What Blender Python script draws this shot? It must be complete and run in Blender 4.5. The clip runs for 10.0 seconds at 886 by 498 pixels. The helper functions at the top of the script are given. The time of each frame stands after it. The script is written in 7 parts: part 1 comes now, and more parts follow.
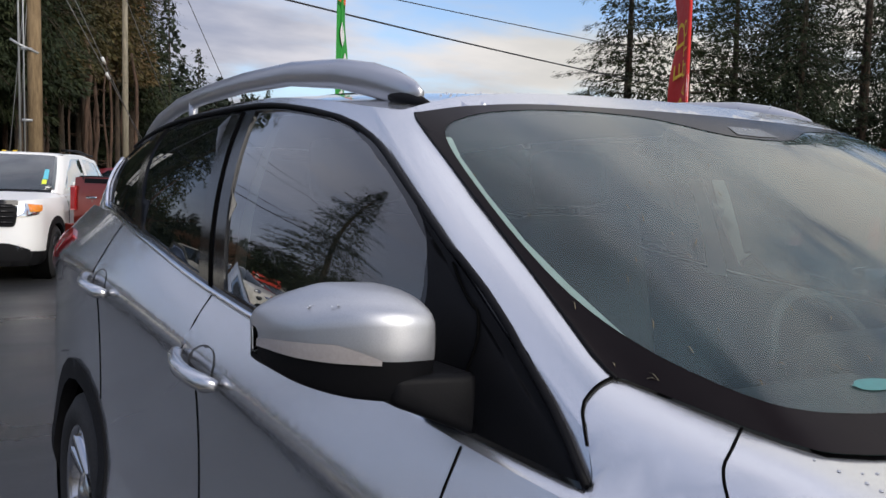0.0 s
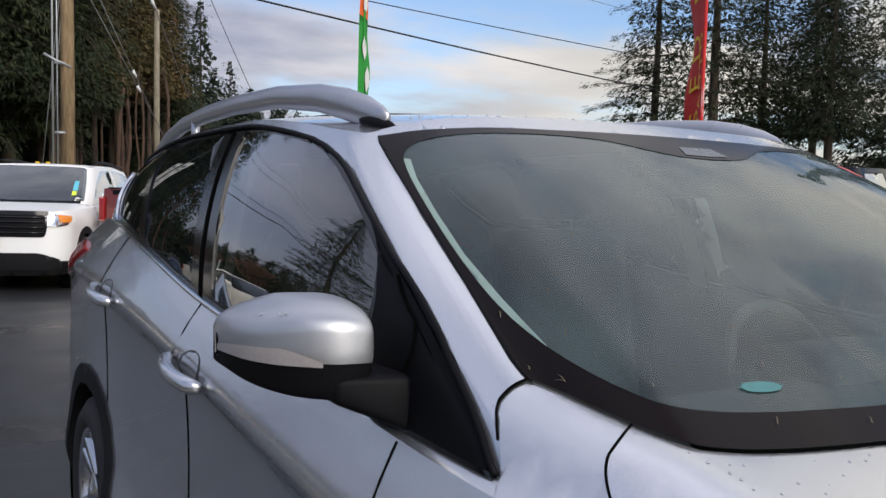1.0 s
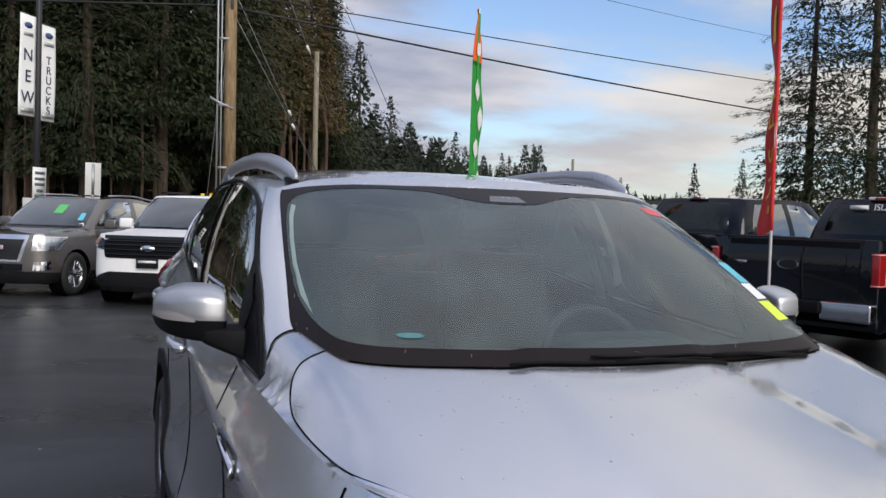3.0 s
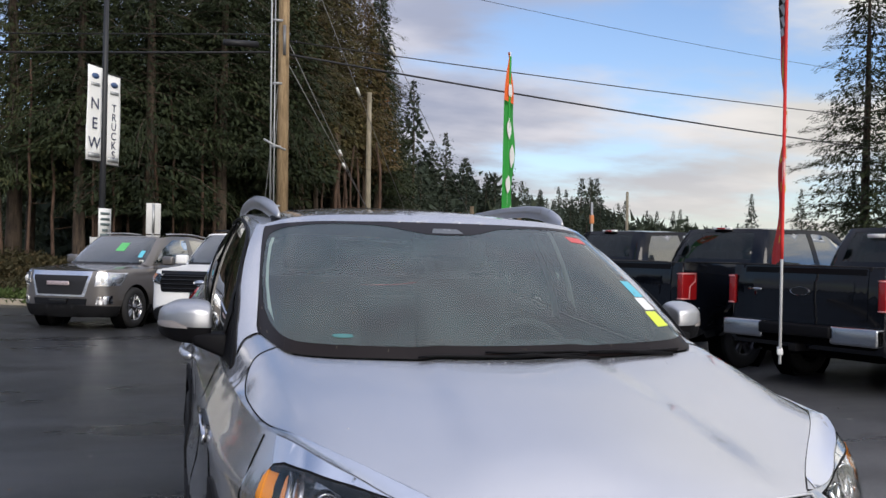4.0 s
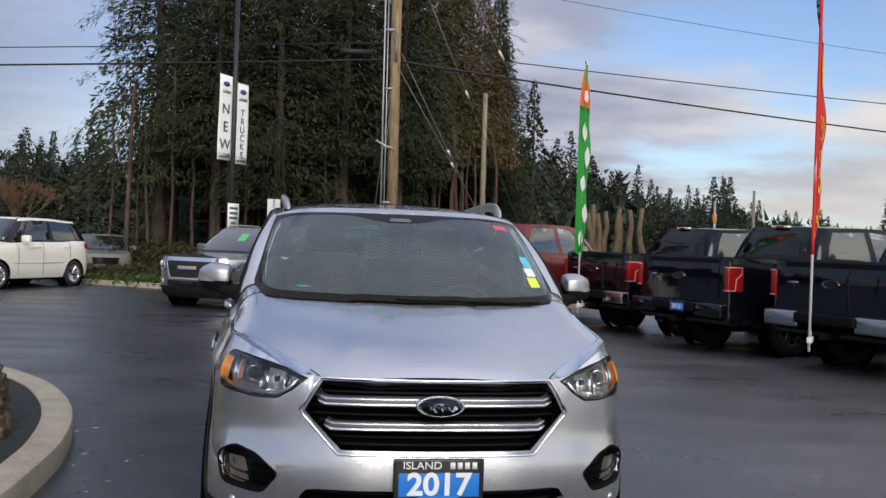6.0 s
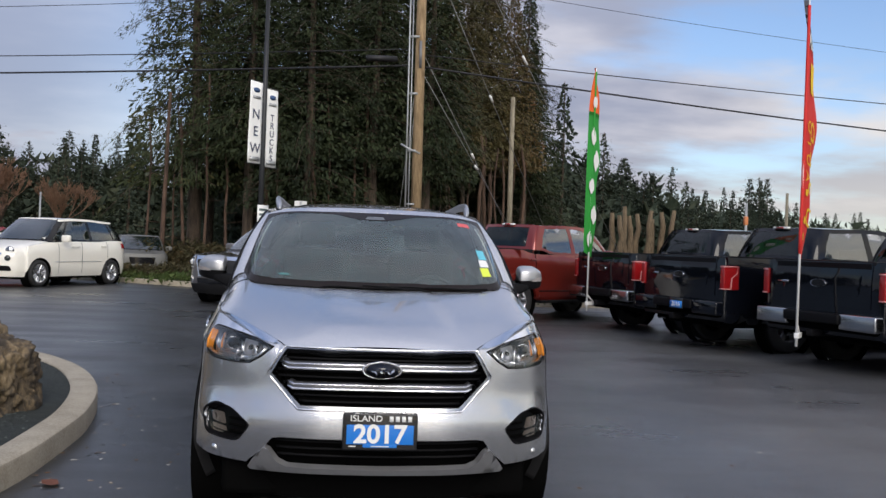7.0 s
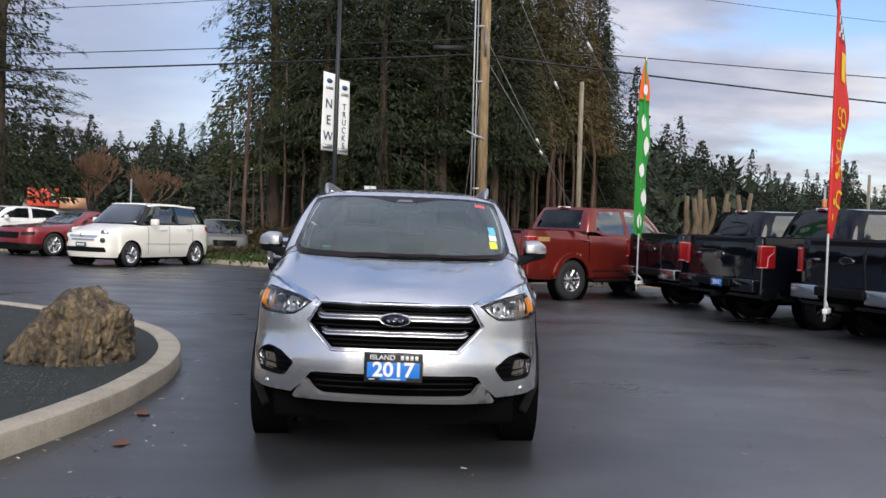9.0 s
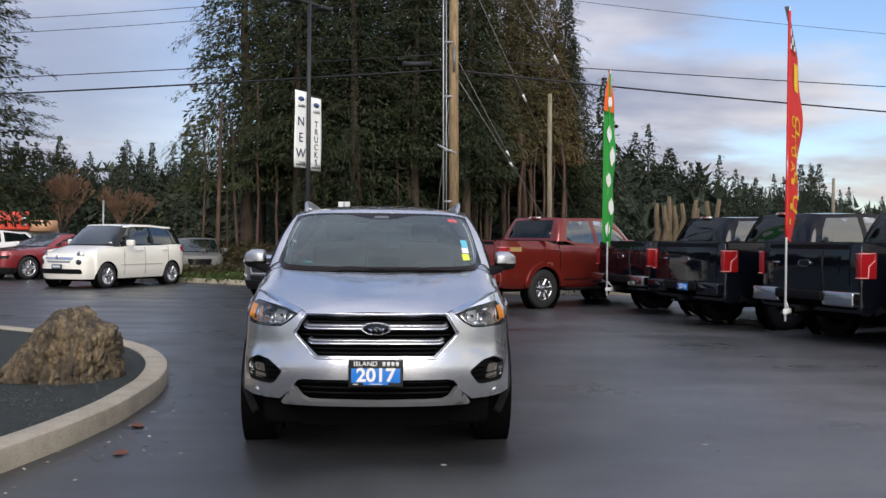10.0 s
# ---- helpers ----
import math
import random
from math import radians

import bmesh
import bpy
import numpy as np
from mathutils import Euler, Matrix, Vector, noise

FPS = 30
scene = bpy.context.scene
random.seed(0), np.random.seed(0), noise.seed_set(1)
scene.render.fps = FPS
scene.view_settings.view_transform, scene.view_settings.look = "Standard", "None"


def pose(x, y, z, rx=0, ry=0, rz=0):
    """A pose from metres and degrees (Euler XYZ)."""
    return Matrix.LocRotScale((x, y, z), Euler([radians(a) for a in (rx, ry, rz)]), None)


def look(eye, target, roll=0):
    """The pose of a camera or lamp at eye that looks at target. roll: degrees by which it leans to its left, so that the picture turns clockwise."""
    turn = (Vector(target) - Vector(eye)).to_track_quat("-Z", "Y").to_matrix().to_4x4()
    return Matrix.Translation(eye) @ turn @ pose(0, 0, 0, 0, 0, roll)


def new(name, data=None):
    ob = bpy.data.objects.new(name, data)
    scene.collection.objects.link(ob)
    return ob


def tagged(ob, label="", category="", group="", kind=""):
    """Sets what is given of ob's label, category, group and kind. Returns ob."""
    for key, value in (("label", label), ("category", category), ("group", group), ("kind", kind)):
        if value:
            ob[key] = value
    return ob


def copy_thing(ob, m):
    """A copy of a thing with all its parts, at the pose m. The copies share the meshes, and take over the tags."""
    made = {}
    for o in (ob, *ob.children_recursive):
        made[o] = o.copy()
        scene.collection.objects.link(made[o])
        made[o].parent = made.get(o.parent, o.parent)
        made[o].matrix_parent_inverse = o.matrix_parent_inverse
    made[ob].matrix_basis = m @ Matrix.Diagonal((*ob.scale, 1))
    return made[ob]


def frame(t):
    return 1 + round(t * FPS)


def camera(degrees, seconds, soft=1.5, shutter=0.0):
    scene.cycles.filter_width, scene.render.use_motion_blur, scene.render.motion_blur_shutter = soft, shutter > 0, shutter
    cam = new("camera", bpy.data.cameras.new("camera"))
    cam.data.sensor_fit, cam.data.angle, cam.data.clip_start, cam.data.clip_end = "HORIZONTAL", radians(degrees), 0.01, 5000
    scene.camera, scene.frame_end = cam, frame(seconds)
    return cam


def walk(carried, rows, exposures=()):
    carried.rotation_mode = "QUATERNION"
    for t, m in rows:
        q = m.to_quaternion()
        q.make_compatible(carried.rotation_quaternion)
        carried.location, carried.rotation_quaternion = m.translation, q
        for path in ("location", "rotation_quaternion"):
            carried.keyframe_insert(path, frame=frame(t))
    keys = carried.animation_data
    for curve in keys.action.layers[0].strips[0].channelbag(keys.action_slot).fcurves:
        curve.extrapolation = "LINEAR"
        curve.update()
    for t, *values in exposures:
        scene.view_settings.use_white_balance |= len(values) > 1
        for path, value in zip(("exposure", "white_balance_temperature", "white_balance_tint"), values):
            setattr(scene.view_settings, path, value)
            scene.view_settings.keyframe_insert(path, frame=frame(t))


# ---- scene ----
cam = camera(52.2, 10.0)
PATH = [
    (0, (-1.52, 0.427, 1.435), (-0.434, 2.101, 1.293), 1.6),
    (0.5, (-1.52, 0.378, 1.437), (-0.443, 2.058, 1.304), 1.8),
    (1, (-1.477, 0.25, 1.453), (-0.446, 1.96, 1.332), 1.6),
    (1.5, (-1.383, 0.036, 1.469), (-0.436, 1.794, 1.358), 2.0),
    (2, (-1.326, -0.254, 1.473), (-0.466, 1.548, 1.362), 2.2),
    (2.5, (-1.259, -0.608, 1.495), (-0.494, 1.237, 1.399), 2.1),
    (3.8, (-1.084, -1.563, 1.478), (-0.457, 0.336, 1.473), 1.3),
    (4, (-1.036, -1.715, 1.477), (-0.452, 0.198, 1.484), 1.2),
    (4.5, (-0.894, -2.085, 1.466), (-0.432, -0.14, 1.483), 1.4),
    (5, (-0.802, -2.484, 1.445), (-0.422, -0.52, 1.442), 1.5),
    (5.5, (-0.648, -2.883, 1.434), (-0.33, -0.909, 1.431), 1.9),
    (6.8, (-0.268, -3.915, 1.405), (0.0, -1.933, 1.39), 1.9),
    (7, (-0.192, -4.044, 1.397), (0.027, -2.056, 1.392), 2.2),
    (7.5, (-0.082, -4.353, 1.389), (0.064, -2.358, 1.409), 1.4),
    (8, (-0.034, -4.66, 1.393), (0.09, -2.664, 1.39), 1.1),
    (8.5, (0.065, -4.901, 1.379), (0.156, -2.903, 1.351), 1.5),
    (9, (0.135, -5.121, 1.365), (0.182, -3.122, 1.319), 2.1),
    (9.5, (0.122, -5.338, 1.367), (0.198, -3.339, 1.332), 1.5),
    (10, (0.114, -5.517, 1.372), (0.218, -3.519, 1.355), 0.6),
]
walk(cam, [(t, look(eye, target, roll)) for t, eye, target, roll in PATH], ((0, 0.07), (1.0, 0.05), (1.5, -0.08), (2.0, -0.08), (2.7, -0.02), (3.9, 0.12), (4.5, -0.01), (5.5, -0.01), (7.0, 0.03), (8.5, 0.05), (9.0, 0.28), (9.4, 0.24), (10, 0.15)))

# ---- light ----
world = bpy.data.worlds.new("sky")
scene.world = world
world.use_nodes = True
SUN_EL, SUN_AZ = 30.0, 176.0


def sky_nodes():
    """Evening sky: a clear Nishita sky with broken grey and pinkish cloud sheets."""
    t = world.node_tree
    n, l = t.nodes, t.links
    bg = n["Background"]
    sky = n.new("ShaderNodeTexSky")
    sky.sky_type = "NISHITA"
    sky.sun_disc = False
    sky.sun_elevation, sky.sun_rotation = radians(SUN_EL), radians(SUN_AZ)
    co = n.new("ShaderNodeTexCoord")
    sep = n.new("ShaderNodeSeparateXYZ")
    l.new(co.outputs["Generated"], sep.inputs[0])
    # the cloud sheet: directions laid on a flat layer overhead
    zz = n.new("ShaderNodeMath")
    zz.operation = "ADD"
    zz.inputs[1].default_value = 0.16
    l.new(sep.outputs["Z"], zz.inputs[0])
    comb = n.new("ShaderNodeCombineXYZ")
    for i, a in enumerate("XY"):
        d = n.new("ShaderNodeMath")
        d.operation = "DIVIDE"
        l.new(sep.outputs[a], d.inputs[0])
        l.new(zz.outputs[0], d.inputs[1])
        l.new(d.outputs[0], comb.inputs[i])

    def cloud(scale, detail, lo, hi, offset):
        m = n.new("ShaderNodeMapping")
        m.inputs["Location"].default_value = offset
        m.inputs["Scale"].default_value = (0.8, 1.0, 1.0)
        l.new(comb.outputs[0], m.inputs[0])
        z = n.new("ShaderNodeTexNoise")
        z.inputs["Scale"].default_value, z.inputs["Detail"].default_value, z.inputs["Roughness"].default_value = scale, detail, 0.52
        l.new(m.outputs[0], z.inputs["Vector"])
        r = n.new("ShaderNodeMapRange")
        r.interpolation_type = "SMOOTHSTEP"
        r.inputs[1].default_value, r.inputs[2].default_value = lo, hi
        l.new(z.outputs["Fac"], r.inputs[0])
        return r.outputs[0]

    cover = cloud(0.95, 7, 0.38, 0.55, (3.1, 0.4, 0))
    tone = cloud(1.3, 6, 0.40, 0.72, (7.7, 2.2, 0))
    lit = n.new("ShaderNodeMix")
    lit.data_type = "RGBA"
    lit.inputs[6].default_value, lit.inputs[7].default_value = (3.5, 3.82, 5.05, 1), (7.3, 7.2, 7.9, 1)
    # the cloud tone is dimmed towards -x by a smooth gradient laid over it
    dim_x = n.new("ShaderNodeMapRange")
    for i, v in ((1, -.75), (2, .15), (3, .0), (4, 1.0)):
        dim_x.inputs[i].default_value = v
    l.new(sep.outputs["X"], dim_x.inputs[0])
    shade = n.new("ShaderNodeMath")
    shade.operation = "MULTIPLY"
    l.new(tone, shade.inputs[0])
    l.new(dim_x.outputs[0], shade.inputs[1])
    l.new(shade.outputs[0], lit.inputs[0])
    # a pale warm band low over the horizon
    low = n.new("ShaderNodeMapRange")
    low.inputs[1].default_value, low.inputs[2].default_value = 0.0, 0.16
    low.inputs[3].default_value, low.inputs[4].default_value = 0.75, 0.0
    l.new(sep.outputs["Z"], low.inputs[0])
    # the sun went down towards +x: the band and a wide glow lie on that side
    west = n.new("ShaderNodeMapRange")
    west.interpolation_type = "SMOOTHSTEP"
    for i, v in ((1, .12), (2, .60), (3, .15), (4, 1.0)):
        west.inputs[i].default_value = v
    l.new(sep.outputs["X"], west.inputs[0])
    glow = n.new("ShaderNodeMapRange")
    glow.interpolation_type = "SMOOTHSTEP"
    for i, v in ((1, .97), (2, .30), (3, .0), (4, .70)):
        glow.inputs[i].default_value = v
    l.new(sep.outputs["Z"], glow.inputs[0])
    wide = n.new("ShaderNodeMapRange")
    wide.interpolation_type = "SMOOTHSTEP"
    for i, v in ((1, .28), (2, .80), (3, .0), (4, 1.0)):
        wide.inputs[i].default_value = v
    l.new(sep.outputs["X"], wide.inputs[0])
    gw = n.new("ShaderNodeMath")
    gw.operation = "MULTIPLY"
    l.new(glow.outputs[0], gw.inputs[0])
    l.new(wide.outputs[0], gw.inputs[1])
    lw = n.new("ShaderNodeMath")
    lw.operation = "MULTIPLY"
    l.new(low.outputs[0], lw.inputs[0])
    l.new(west.outputs[0], lw.inputs[1])
    band = n.new("ShaderNodeMath")
    band.operation = "MAXIMUM"
    l.new(gw.outputs[0], band.inputs[0])
    l.new(lw.outputs[0], band.inputs[1])
    warm = n.new("ShaderNodeMix")
    warm.data_type = "RGBA"
    warm.inputs[7].default_value = (9.3, 8.7, 7.2, 1)
    l.new(band.outputs[0], warm.inputs[0])
    l.new(lit.outputs[2], warm.inputs[6])
    clear = n.new("ShaderNodeMix")
    clear.data_type, clear.blend_type = "RGBA", "MULTIPLY"
    clear.inputs[0].default_value = 1.0
    clear.inputs[7].default_value = (1.15, 1.22, 1.42, 1)
    l.new(sky.outputs[0], clear.inputs[6])
    # an overcast sheet is brightest overhead
    crown = n.new("ShaderNodeMapRange")
    for i, v in ((1, .18), (2, .85), (3, .92), (4, 1.60)):
        crown.inputs[i].default_value = v
    l.new(sep.outputs["Z"], crown.inputs[0])
    lift = n.new("ShaderNodeVectorMath")
    lift.operation = "SCALE"
    l.new(warm.outputs[2], lift.inputs[0])
    l.new(crown.outputs[0], lift.inputs["Scale"])
    mix = n.new("ShaderNodeMix")
    mix.data_type = "RGBA"
    # clear sky is closed off in the dimmed part towards -x
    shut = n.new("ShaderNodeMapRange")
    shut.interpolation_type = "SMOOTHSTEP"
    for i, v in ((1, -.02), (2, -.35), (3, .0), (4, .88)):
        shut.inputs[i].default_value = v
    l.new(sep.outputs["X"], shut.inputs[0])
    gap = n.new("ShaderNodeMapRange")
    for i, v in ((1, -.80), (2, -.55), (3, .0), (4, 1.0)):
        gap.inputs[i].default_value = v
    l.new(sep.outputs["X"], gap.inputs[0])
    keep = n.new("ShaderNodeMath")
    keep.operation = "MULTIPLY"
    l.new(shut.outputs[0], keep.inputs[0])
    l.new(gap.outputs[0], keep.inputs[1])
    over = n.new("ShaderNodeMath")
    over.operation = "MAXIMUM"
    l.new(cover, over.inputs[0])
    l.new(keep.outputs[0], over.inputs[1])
    l.new(over.outputs[0], mix.inputs[0])
    l.new(clear.outputs[2], mix.inputs[6])
    l.new(lift.outputs[0], mix.inputs[7])
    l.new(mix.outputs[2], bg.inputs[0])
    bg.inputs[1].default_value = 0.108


sky_nodes()
sun = new("sun", bpy.data.lights.new("sun", "SUN"))
sun.data.energy, sun.data.angle, sun.data.color = 2.3, radians(40), (1.0, 0.94, 0.86)
sun.matrix_world = look((0, 0, 60), (-20 * math.sin(radians(SUN_AZ)), -20 * math.cos(radians(SUN_AZ)), 60 - 20 * math.tan(radians(SUN_EL))))

# ---- materials ----


class Nodes:
    """Short hand for one material's node tree."""

    def __init__(self, name):
        self.m = bpy.data.materials.new(name)
        self.m.use_nodes = True
        self.t = self.m.node_tree
        self.b = self.t.nodes["Principled BSDF"]
        self.out = self.t.nodes["Material Output"]
        self.co = None

    def add(self, kind, **sets):
        n = self.t.nodes.new("ShaderNode" + kind)
        for k, v in sets.items():
            n.inputs[k.replace("_", " ")].default_value = v
        return n

    def link(self, a, b):
        self.t.links.new(a, b)

    def noise(self, scale, detail=4, rough=0.55, stretch=(1, 1, 1), kind="Object"):
        if self.co is None:
            self.co = self.t.nodes.new("ShaderNodeTexCoord")
        mp = self.add("Mapping", Scale=stretch)
        self.link(self.co.outputs[kind], mp.inputs[0])
        z = self.add("TexNoise", Scale=scale, Detail=detail, Roughness=rough)
        self.link(mp.outputs[0], z.inputs["Vector"])
        return z.outputs["Fac"]

    def ramp(self, fac, stops):
        r = self.t.nodes.new("ShaderNodeValToRGB")
        e = r.color_ramp.elements
        for i, (p, c) in enumerate(stops):
            k = e[i] if i < 2 else e.new(p)
            k.position, k.color = p, (*c, 1) if len(c) == 3 else c
        self.link(fac, r.inputs[0])
        return r.outputs[0]

    def span(self, fac, a, b, lo=0.3, hi=0.7):
        r = self.add("MapRange")
        for i, v in ((1, lo), (2, hi), (3, a), (4, b)):
            r.inputs[i].default_value = v
        self.link(fac, r.inputs[0])
        return r.outputs[0]

    def mix(self, fac, a, b, kind="MIX"):
        x = self.t.nodes.new("ShaderNodeMix")
        x.data_type, x.blend_type = "RGBA", kind
        for i, v in ((0, fac), (6, a), (7, b)):
            if isinstance(v, (int, float)):
                x.inputs[i].default_value = v
            elif isinstance(v, tuple):
                x.inputs[i].default_value = (*v, 1) if len(v) == 3 else v
            else:
                self.link(v, x.inputs[i])
        return x.outputs[2]

    def bump(self, fac, strength, distance=0.01):
        u = self.add("Bump", Strength=strength, Distance=distance)
        self.link(fac, u.inputs["Height"])
        self.link(u.outputs[0], self.b.inputs["Normal"])

    def set(self, **sets):
        for k, v in sets.items():
            s = self.b.inputs[k.replace("_", " ")]
            if isinstance(v, (int, float)):
                s.default_value = v
            elif isinstance(v, tuple):
                s.default_value = (*v, 1)
            else:
                self.link(v, s)
        return self


def plain(name, col, rough=0.5, metal=0.0, vary=0.25, scale=30, bump=0.0, spec=0.5):
    n = Nodes(name)
    f = n.noise(scale, 5)
    g = n.noise(scale / 9, 3)
    dark = tuple(c * (1 - vary) for c in col)
    lite = tuple(min(1, c * (1 + vary)) for c in col)
    n.set(Base_Color=n.mix(n.mix(0.5, f, g), dark, lite), Roughness=n.span(f, rough * 0.85, min(1, rough * 1.15)), Metallic=metal, Specular_IOR_Level=spec)
    if bump:
        n.bump(f, bump)
    return n.m


def paint(name, col, metal=0.0, rough=0.35, coat=1.0, dirt=0.1, spec=0.5):
    """Car paint: a flaked base under clear coat, with a thin film of road dirt."""
    n = Nodes(name)
    flake = n.noise(900, 1)
    film = n.noise(3.5, 6, 0.6)
    base = n.mix(n.span(flake, 0, 1), tuple(c * 0.9 for c in col), tuple(min(1, c * 1.1) for c in col))
    n.set(Base_Color=n.mix(n.span(film, 0, dirt, 0.4, 0.75), base, (0.2, 0.19, 0.18)), Metallic=metal, Roughness=rough, Coat_Weight=coat, Specular_IOR_Level=spec,
          Coat_Roughness=n.span(film, 0.03, 0.10, 0.4, 0.75))
    return n.m


def pane(name, tint, gloss=1.0, rough=0.0, film=0.0):
    """Window glass as one sheet: tinted see-through with Fresnel reflection, and a dust haze whose teal holds some of
    the sky's reflection.
    """
    n = Nodes(name)
    tr = n.add("BsdfTransparent", Color=(*tint, 1))
    gl = n.add("BsdfGlossy", Roughness=rough)
    fr = n.add("Fresnel", IOR=1.52)
    k = n.t.nodes.new("ShaderNodeMath")
    k.operation = "MULTIPLY"
    k.inputs[1].default_value = gloss
    n.link(fr.outputs[0], k.inputs[0])
    mx = n.t.nodes.new("ShaderNodeMixShader")
    n.link(k.outputs[0], mx.inputs[0])
    n.link(tr.outputs[0], mx.inputs[1])
    n.link(gl.outputs[0], mx.inputs[2])
    last = mx
    if film:
        # teal diffuse colour stands in for sky reflected in the glass
        df = n.add("BsdfDiffuse", Color=(0.28, 0.45, 0.45, 1))
        m2 = n.t.nodes.new("ShaderNodeMixShader")
        n.link(n.span(n.noise(5, 6, 0.65), film * 0.4, film * 1.6), m2.inputs[0])
        n.link(mx.outputs[0], m2.inputs[1])
        n.link(df.outputs[0], m2.inputs[2])
        last = m2
    n.link(last.outputs[0], n.out.inputs[0])
    return n.m


SILVER = paint("silver_paint", (0.62, 0.628, 0.65), 0.87, 0.27, 1.0, 0.05)
BLACKPAINT = paint("black_paint", (0.003, 0.004, 0.007), 0.0, 0.5, 0.8, 0.006, 0.0)
REDPAINT = paint("ruby_red_paint", (0.20, 0.019, 0.012), 0.45, 0.28, 1.0, 0.02)
DARKRED = paint("dark_red_paint", (0.24, 0.016, 0.022), 0.3, 0.3, 1.0, 0.05)
WHITEPAINT = paint("white_paint", (0.86, 0.855, 0.83), 0.0, 0.4, 0.25, 0.02, 0.3)
GREYPAINT = paint("grey_paint", (0.155, 0.143, 0.134), 0.6, 0.35, 1.0, 0.08)
TRIM = plain("black_trim", (0.006, 0.006, 0.007), 0.5, bump=0.05, scale=300, spec=0.09)
GLOSSBLACK = plain("gloss_black", (0.008, 0.008, 0.009), 0.12)
CLAD = plain("grey_cladding", (0.011, 0.011, 0.012), 0.65, bump=0.15, scale=400, spec=0.15)
# near-black, almost no sheen: shade in gaps, recesses and underside is in the colour
GAP = plain("gap_and_shade_dark", (0.003, 0.003, 0.003), 0.9, spec=0.02)
CHROME = plain("chrome", (0.78, 0.78, 0.80), 0.09, 1.0, 0.05)
BRIGHT = plain("bright_trim", (0.86, 0.86, 0.88), 0.24, 1.0, 0.04)
DULLCHROME = plain("dull_chrome", (0.34, 0.35, 0.37), 0.22, 1.0, 0.08)
SATIN = plain("satin_silver", (0.52, 0.52, 0.54), 0.32, 0.9, 0.06)
ALLOY = plain("alloy_rim", (0.60, 0.60, 0.62), 0.22, 1.0, 0.1)
DARKALLOY = plain("dark_alloy_rim", (0.10, 0.10, 0.11), 0.3, 0.9, 0.1)
RUBBER = plain("tyre_rubber", (0.016, 0.016, 0.017), 0.8, bump=0.2, scale=120)
GLASS = pane("clear_glass", (0.80, 0.86, 0.84), 1.0, 0.0, 0.05)
SCREEN = pane("windscreen_glass", (0.70, 0.86, 0.84), 1.45, 0.004, 0.065)
SIDEGLASS = pane("side_glass", (0.40, 0.46, 0.46), 2.6, 0.0, 0.005)
TINT = pane("tinted_glass", (0.05, 0.055, 0.06), 1.1, 0.0, 0.01)
SKYGLASS = pane("sky_lit_glass", (0.24, 0.28, 0.29), 3.2, 0.02, 0.03)
TRUCKGLASS = pane("mirroring_side_glass", (0.16, 0.16, 0.16), 5.0, 0.02, 0.03)
FARGLASS = pane("dark_car_glass", (0.09, 0.10, 0.11), 1.0, 0.02, 0.02)
LENS = pane("lamp_lens", (0.95, 0.96, 0.97), 1.5, 0.02, 0.01)
AMBER = plain("amber_reflector", (0.92, 0.30, 0.03), 0.25)
REDLENS = plain("red_lamp_lens", (0.29, 0.010, 0.012), 0.12, vary=0.15)
DARKIN = plain("dark_interior", (0.02, 0.021, 0.022), 0.8, scale=60, bump=0.1)
CLOTH = plain("charcoal_seat", (0.035, 0.036, 0.038), 0.75, scale=80, bump=0.2)
BEIGE = plain("light_grey_trim", (0.42, 0.44, 0.42), 0.7, scale=40)
WHITE = plain("white_plastic", (0.78, 0.78, 0.76), 0.5, vary=0.06)
BLUE = plain("blue_sticker", (0.010, 0.17, 0.58), 0.4, vary=0.08)
CREAM = paint("cream_white_paint", (0.86, 0.83, 0.74), 0.0, 0.35, 1.0, 0.03)
CYAN = plain("cyan_sticker", (0.12, 0.50, 0.62), 0.5, vary=0.1)
YELLOW = plain("lime_sticker", (0.68, 0.80, 0.06), 0.5, vary=0.08)
REDSTICK = plain("red_sticker", (0.62, 0.10, 0.10), 0.5, vary=0.08)
BLACKFLAT = plain("black_print", (0.01, 0.01, 0.012), 0.6)

# ---- shaping ----
from mathutils.geometry import delaunay_2d_cdt


def thing(name, label, category, group="", kind="", m=None):
    ob = tagged(new(name), label, category, group, kind)
    if m is not None:
        ob.matrix_world = m
    return ob


def part(name, bm, material, parent=None, label="", smooth=True):
    """Links a bmesh (or a ready mesh) as one mesh object under its thing."""
    if isinstance(bm, bmesh.types.BMesh):
        me = bpy.data.meshes.new(name)
        bm.to_mesh(me)
        bm.free()
    else:
        me = bm
    if not me.materials:
        me.materials.append(material)
    if smooth:
        me.shade_smooth()
    ob = new(name, me)
    ob.parent = parent
    if label:
        ob["label"] = label
    if me.materials[0] == LENS:
        ob.visible_shadow = False
    return ob


def spline(xs, ys, level=False):
    """A smooth curve through the given points that does not overshoot; level: it starts flat."""
    x, y = np.array(xs, float), np.array(ys, float)
    h, d = np.diff(x), np.diff(y) / np.diff(x)
    m = np.zeros(len(x))
    m[0], m[-1] = 0.0 if level else d[0], d[-1]
    for i in range(1, len(x) - 1):
        if d[i - 1] * d[i] > 0:
            w1, w2 = 2 * h[i] + h[i - 1], h[i] + 2 * h[i - 1]
            m[i] = (w1 + w2) / (w1 / d[i - 1] + w2 / d[i])

    def f(v):
        v = min(max(v, x[0]), x[-1])
        i = min(int(np.searchsorted(x, v, "right")) - 1, len(h) - 1)
        t = (v - x[i]) / h[i]
        return float((1 + 2 * t) * (1 - t) ** 2 * y[i] + t * (1 - t) ** 2 * h[i] * m[i] + t * t * (3 - 2 * t) * y[i + 1] + t * t * (t - 1) * h[i] * m[i + 1])
    return f


